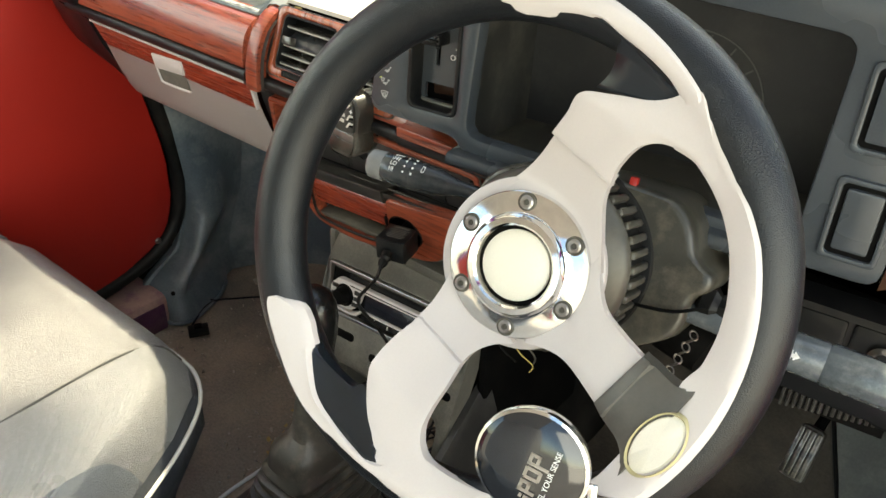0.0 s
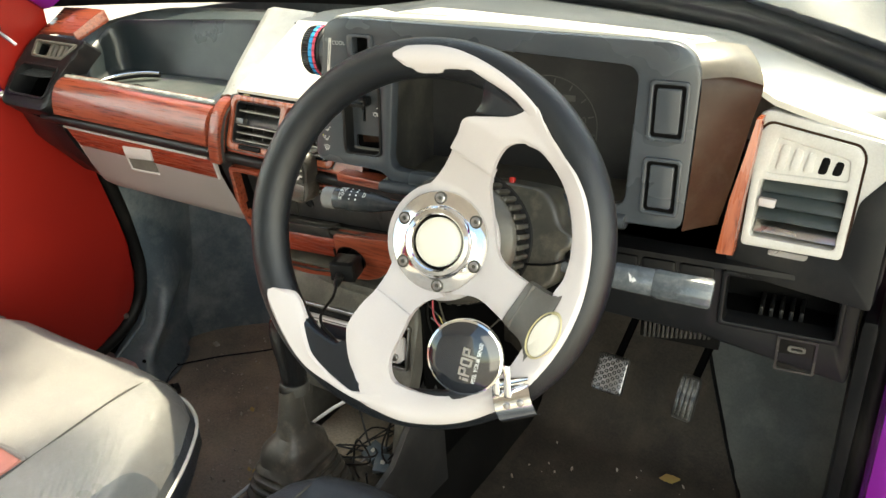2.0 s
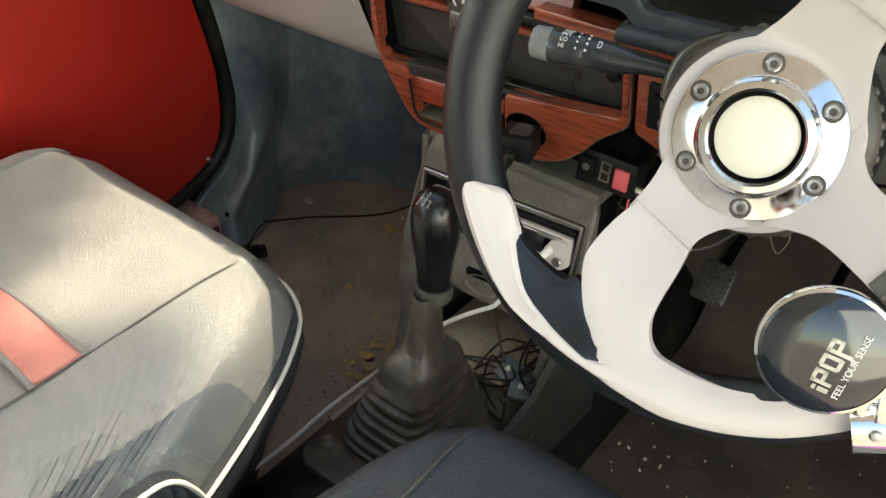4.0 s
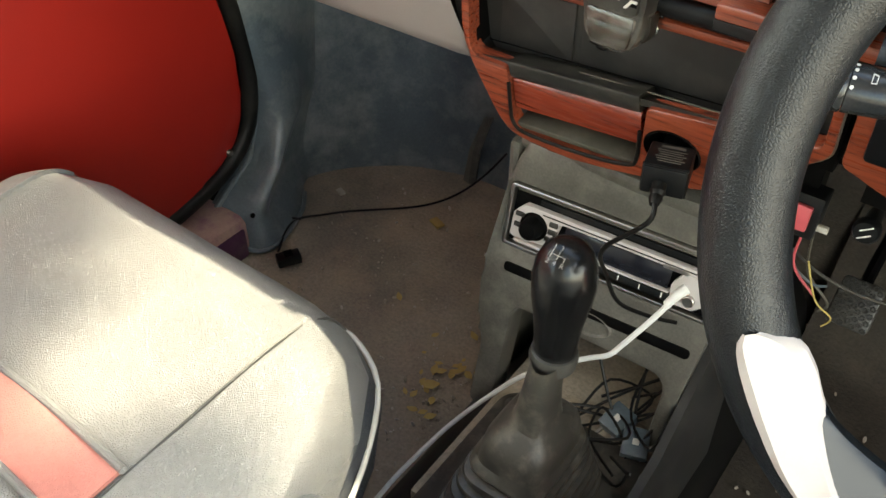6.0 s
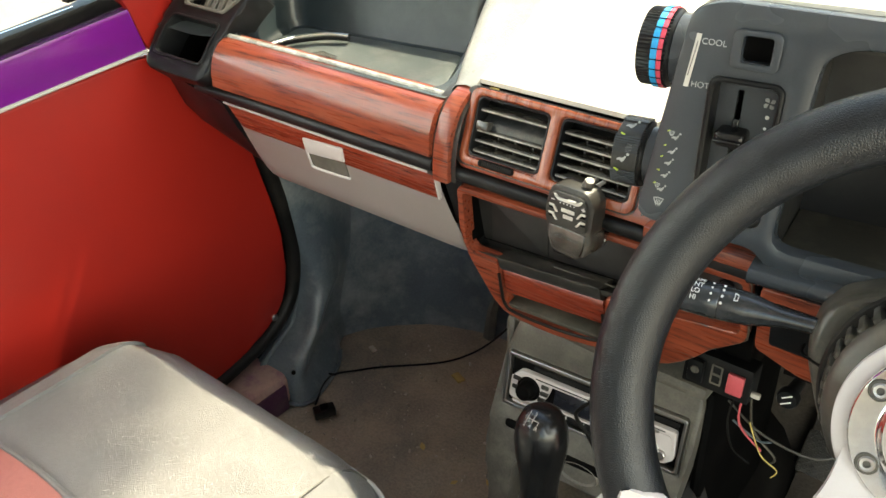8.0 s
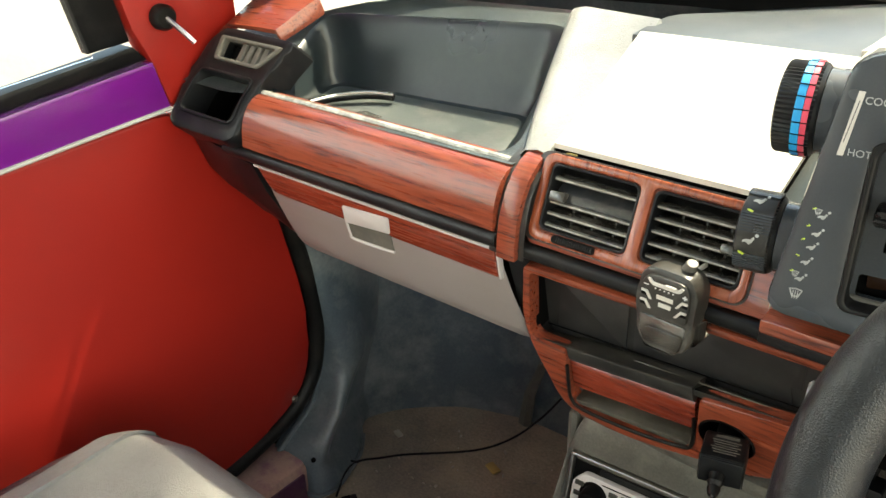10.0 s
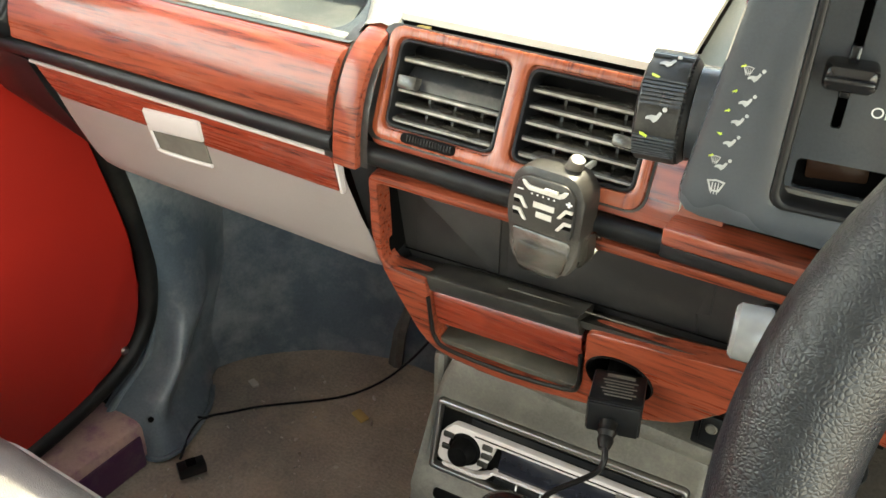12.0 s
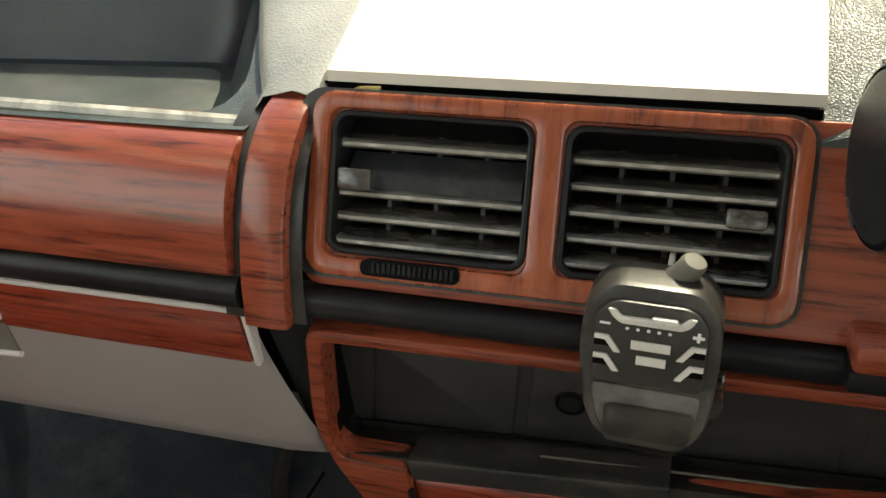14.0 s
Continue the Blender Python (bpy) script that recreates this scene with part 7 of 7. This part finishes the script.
part("lead", tube([(-0.368, 0.636, 0.293), (-0.377, 0.625, 0.275), (-0.391, 0.612, 0.249), (-0.399, 0.607, 0.236), (-0.415, 0.606, 0.222), (-0.434, 0.602, 0.206), (-0.472, 0.596, 0.167), (-0.505, 0.588, 0.118), (-0.524, 0.55, 0.097), (-0.531, 0.487, 0.092), (-0.532, 0.43, 0.088), (-0.535, 0.34, 0.088), (-0.54, 0.22, 0.082)], 0.0024, 8, 6), WHITE, wc)

sp = thing("switch_panel", "small black switch panel with a red button", "switch panel", face_at(-0.3165, 0.647, 0.4105, 0, 6))
part("plate", plate(rrect(-0.029, 0.029, -0.0165, 0.0165, 0.002), z0=-0.02, z1=0.0, bev=0.001), BLACK, sp)
part("rocker", box(-0.0245, -0.0105, -0.0115, 0.0115, 0.0, 0.0046, 0.0018, m=pose(0, 0, 0.0008, 7, 0, 0)), BLACK, sp)
part("dial", lathe([(0, 0.005), (0.003, 0.005), (0.0042, 0.003), (0.0042, 0)], 16, m=pose(-0.0175, 0.002, 0.002)), DUSTY, sp)
part("red_button", box(0.010, 0.0235, -0.0095, 0.0095, 0.0, 0.0045, 0.001), REDP, sp, "pink-red push button")
part("segment_digit", plate(rrect(-0.0055, 0.0045, -0.009, 0.010, 0.001), (rrect(-0.004, 0.003, 0.0018, 0.0085, 0.0005), rrect(-0.004, 0.003, -0.0075, -0.0004, 0.0005)), z0=0.0, z1=0.0006), DUSTY, sp)
part("hanger", box(-0.02, 0.02, 0.0165, 0.05, -0.018, -0.012), DARK, sp)
kb = thing("choke_knob", "round black pull knob under the dashboard", "knob", face_at(-0.258, 0.652, 0.418, 0, 5))
part("cap", lathe([(0, 0.010), (0.0075, 0.010), (0.0088, 0.008), (0.0088, 0.003), (0.006, 0.0), (0.005, -0.02), (0, -0.02)], 28), BLACK, kb)
part("mark", join(box(-0.0045, 0.0045, -0.0005, 0.0005, 0.010, 0.0103, m=pose(0, 0.003, 0, 0, 0, 35)), box(-0.0045, 0.0045, -0.0005, 0.0005, 0.010, 0.0103, m=pose(0, -0.003, 0, 0, 0, 35))), WHITE, kb)
part("bracket", box(-0.012, 0.012, 0.008, 0.05, -0.02, -0.012), DARK, kb)


def pedal(name, label, m, w, h, mat, studs):
    p = thing(name, label, "pedal", m)
    pad = part("pad", plate(rounded([(-w, -h), (-w * 0.95, h), (w * 0.95, h), (w, -h)], 0.006), z0=-0.008, z1=0.0, bev=0.003), mat, p)
    part("arm", tube([(0, h * 0.4, -0.01), (0.0, h + 0.03, -0.035), (0.004, h + 0.10, -0.05), (0.008, h + 0.2, -0.03)], 0.006, 8, 4), DARK, p)
    if studs:
        for i in range(7):
            for j in range(6):
                x, y = -w * 0.78 + 2 * w * 0.78 * i / 6, -h * 0.8 + 2 * h * 0.8 * j / 5 + (0.004 if i % 2 else 0) - 0.002
                if abs(y) < h * 0.9:
                    part("stud", lathe([(0.0030, 0.0), (0.0026, 0.002), (0.0017, 0.002), (0.0015, 0.0005)], 6, m=pose(x, y, -0.0004)), SHELF, pad)
    else:
        for i in range(4):
            x = -w * 0.7 + 2 * w * 0.7 * i / 3
            part("rib", box(x - 0.0027, x + 0.0027, -h * 0.9, h * 0.9, -0.001, 0.004, 0.0015), BLADE, pad)
    return p


pedal("brake_pedal", "worn studded brake pedal", face_at(-0.140, 0.862, 0.205, 0, 38), 0.0225, 0.027, STEEL, True)
pedal("accelerator_pedal", "ribbed bright-edged accelerator pedal", face_at(-0.032, 0.862, 0.202, -6, 30), 0.0140, 0.031, FRESH, False)
pedal("clutch_pedal", "worn studded clutch pedal", face_at(-0.253, 0.835, 0.2005, 0, 38), 0.0205, 0.024, FRESH, True)
fz = thing("fuse_cover", "dark fuse box cover with moulded marks", "fuse box", D @ face_at(0.457, 0.035, 0.447, 0, -6))
part("cover", plate(rrect(-0.018, 0.018, -0.020, 0.020, 0.002), z0=-0.012, z1=0.0, bev=0.001), RUBBER, fz)
part("rim", plate(rrect(-0.018, 0.018, -0.020, 0.020, 0.002), (rrect(-0.0155, 0.0155, -0.0175, 0.0175, 0.002),), z0=0.0, z1=0.0015), SHELF, fz)
part("emblem", plate(rrect(-0.008, 0.008, 0.004, 0.011, 0.003), (rrect(-0.005, 0.005, 0.006, 0.009, 0.001),), z0=0.0, z1=0.0015), DUSTY, fz)

# tray clutter, floor litter, wires
tc_ = thing("door_pull", "black and chrome curved handle lying in the tray", "handle", pose(-0.829, 0.695, 0.5925, 0, 0, 46) @ Matrix.Diagonal((0.86, 0.8, 0.8, 1)))
part("bar", tube([(-0.05, -0.012, 0.0), (-0.02, 0.0, 0.002), (0.02, 0.002, 0.003), (0.05, -0.008, 0.002)], 0.0055, 10, 5), BLACK, tc_)
part("chrome_strip", tube([(-0.05, -0.016, 0.003), (-0.02, -0.004, 0.006), (0.02, -0.002, 0.007), (0.05, -0.012, 0.005)], 0.0025, 8, 5), CHROME, tc_)
tg = thing("plastic_tag", "crumpled clear plastic tag lying in the tray", "tag", pose(-0.785, 0.668, 0.5875, 0, 0, 30) @ Matrix.Diagonal((0.8, 0.8, 0.8, 1)))
part("sheet", grid([[(-0.02, -0.015, 0), (0, -0.015, 0.004), (0.02, -0.015, 0.002)], [(-0.02, 0.0, 0.006), (0, 0.0, 0.010), (0.02, 0.0, 0.004)], [(-0.018, 0.015, 0.002), (0, 0.015, 0.006), (0.02, 0.012, 0.0)]], thick=0.0006), CLEAR, tg)
part("dark_card", box(-0.016, 0.012, -0.008, 0.006, 0.0005, 0.002, 0.0004), BLACK, tg)

edge_ = thing("liner_edge", "pale upright edge of the liner under the glove box", "trim")
part("strip", grid([[(-0.818, 0.985, 0.004), (-0.806, 0.982, 0.004), (-0.797, 0.986, 0.004)], [(-0.808, 0.985, 0.065), (-0.799, 0.981, 0.066), (-0.790, 0.985, 0.066)], [(-0.786, 0.988, 0.125), (-0.780, 0.984, 0.128), (-0.772, 0.987, 0.130)]], thick=0.004, way=(0, 1, 0)), CONSOLE, edge_)
fc = thing("floor_cable", "thin black cable across the passenger floor", "cable")
part("lead", tube([(-0.92, 0.697, 0.009), (-0.943, 0.738, 0.010), (-0.945, 0.765, 0.010), (-0.925, 0.79, 0.010), (-0.898, 0.821, 0.010), (-0.828, 0.885, 0.011), (-0.798, 0.935, 0.014), (-0.775, 0.975, 0.035), (-0.75, 0.995, 0.075)], 0.0017, 8, 6), RUBBER, fc)
part("branch", tube([(-0.943, 0.765, 0.010), (-0.965, 0.748, 0.012), (-0.972, 0.72, 0.012)], 0.0016, 8, 4), RUBBER, fc)
cb = thing("connector_block", "small black connector lying on the floor", "connector", pose(-0.892, 0.690, 0.01, 0, 0, 60))
part("body", box(-0.016, 0.016, -0.009, 0.009, 0.0, 0.014, 0.002), RUBBER, cb)
part("latch", box(-0.006, 0.006, -0.005, 0.005, 0.013, 0.018, 0.001), DARK, cb)
wires = thing("wire_bundle", "tangle of thin black wires in the console well", "wires")
rng = random.Random(5)
for i in range(11):
    x, y = -0.40 + rng.uniform(-0.03, 0.05), 0.62 + rng.uniform(-0.03, 0.05)
    pts = [(x, y, 0.126)]
    for q in range(4):
        x, y = min(-0.345, max(-0.50, x + rng.uniform(-0.05, 0.05))), min(0.72, max(0.56, y + rng.uniform(-0.05, 0.05)))
        pts.append((x, y, 0.128 + rng.uniform(0.0, 0.05)))
    part("wire", tube(pts, 0.0014, 6, 5), RUBBER, wires)
for i, (x, y, a) in enumerate(((-0.362, 0.618, 20), (-0.385, 0.632, -15))):
    rl = thing("relay", "small grey relay box among the wires", "relay", pose(x, y, 0.124, 18, 0, a), group="relays in the well")
    part("case", box(-0.012, 0.012, -0.014, 0.014, 0.0, 0.016, 0.0015), KICK, rl)
    part("label", box(-0.003, 0.003, -0.003, 0.003, 0.0158, 0.0163), PIPING, rl)
    part("legs", join(box(-0.008, -0.006, -0.022, -0.012, 0.004, 0.008), box(0.006, 0.008, -0.022, -0.012, 0.004, 0.008)), STEEL, rl)
loom = thing("wiring_loom", "loose coloured wires hanging under the dashboard", "wires")
for i, (c, pts) in enumerate(((RUBBER, [(-0.30, 0.66, 0.40), (-0.305, 0.66, 0.36), (-0.30, 0.67, 0.32), (-0.285, 0.68, 0.30)]), (BRASS, [(-0.29, 0.66, 0.40), (-0.285, 0.67, 0.35), (-0.265, 0.68, 0.32), (-0.27, 0.69, 0.30)]),
                              (REDP, [(-0.295, 0.66, 0.40), (-0.295, 0.66, 0.36), (-0.275, 0.67, 0.33)]), (FRESH, [(-0.31, 0.67, 0.37), (-0.27, 0.655, 0.362), (-0.22, 0.65, 0.37), (-0.18, 0.66, 0.42)]), (KICK, [(-0.30, 0.66, 0.36), (-0.28, 0.67, 0.34), (-0.27, 0.68, 0.335)]))):
    part("wire", tube(pts, 0.0011, 6, 5), c, loom)
part("wire", tube([(-0.165, 0.62, 0.47), (-0.16, 0.63, 0.44), (-0.15, 0.635, 0.425), (-0.155, 0.63, 0.41), (-0.165, 0.628, 0.43), (-0.175, 0.63, 0.46)], 0.0006, 6, 5), BRASS, loom)
part("wire", tube([(-0.285, 0.655, 0.37), (-0.272, 0.66, 0.335), (-0.258, 0.668, 0.318), (-0.262, 0.67, 0.305)], 0.0007, 6, 5), TAN, loom)
part("terminal", box(-0.292, -0.280, 0.650, 0.654, 0.400, 0.405, 0.001), PIPING, loom)

litter = bmesh.new()
rng = random.Random(9)
for i in range(420):
    x, y = (rng.uniform(-0.93, -0.56), rng.uniform(0.45, 0.93)) if i % 3 else (rng.uniform(-0.28, 0.15), rng.uniform(0.5, 0.93))
    if i % 5 == 0:
        x, y = -0.60 + rng.gauss(0, 0.03), 0.62 + rng.gauss(0, 0.06)
    s = rng.uniform(0.0006, 0.0026)
    m = pose(x, y, (0.0125 if x > -0.29 else 0.0045) + s * 0.3, rng.uniform(0, 360), rng.uniform(0, 360), rng.uniform(0, 360)) @ Matrix.Diagonal((s * rng.uniform(0.6, 2.0), s, s * 0.6, 1))
    bmesh.ops.create_icosphere(litter, subdivisions=1, radius=1.0, matrix=m)
lt = part("floor_grit", litter, PEBBLE)
tagged(lt, "pale grit and crumbs scattered on the floor", "grit", kind="stuff")
leaves = [(-0.616, 0.639, 30, 1.0), (-0.625, 0.66, 110, 0.7), (-0.61, 0.60, 200, 0.6), (-0.60, 0.68, 70, 0.6), (-0.054, 0.905, 10, 1.35), (-0.735, 0.73, 140, 0.6)]
leaves += [(-0.605 + rng.gauss(0, 0.022), 0.655 + rng.gauss(0, 0.035), rng.uniform(0, 360), rng.uniform(0.3, 0.7)) for _ in range(26)]
for x, y, a, s in leaves:
    lf = part("dry_leaf", grid([[(-0.011, 0, 0.001), (-0.009, 0.0005, 0.002)], [(-0.004, -0.006, 0.003), (-0.004, 0.006, 0.0035)], [(0.004, -0.006, 0.002), (0.004, 0.006, 0.003)], [(0.012, -0.001, 0.005), (0.012, 0.001, 0.005)]], thick=0.0005), TAN, matrix=pose(x, y, 0.013 if x > -0.29 else 0.005, 0, 0, a) @ Matrix.Diagonal((s, s, s, 1)))
    tagged(lf, "dry yellow-brown leaf on the floor", "leaf", "leaves on the floor")
for nm, lab, x, y, w, mat in (("pebble", "flat pale pebble on the mat", -0.942, 0.848, 0.008, PEBBLE), ("paper_scrap", "small pale paper scrap on the mat", -0.785, 0.876, 0.011, TAN)):
    ob = part(nm, box(-w, w, -w * 0.6, w * 0.6, 0, 0.004, 0.0015), mat, matrix=pose(x, y, 0.006, 0, 0, -20))
    tagged(ob, lab, nm.replace("_", " "))
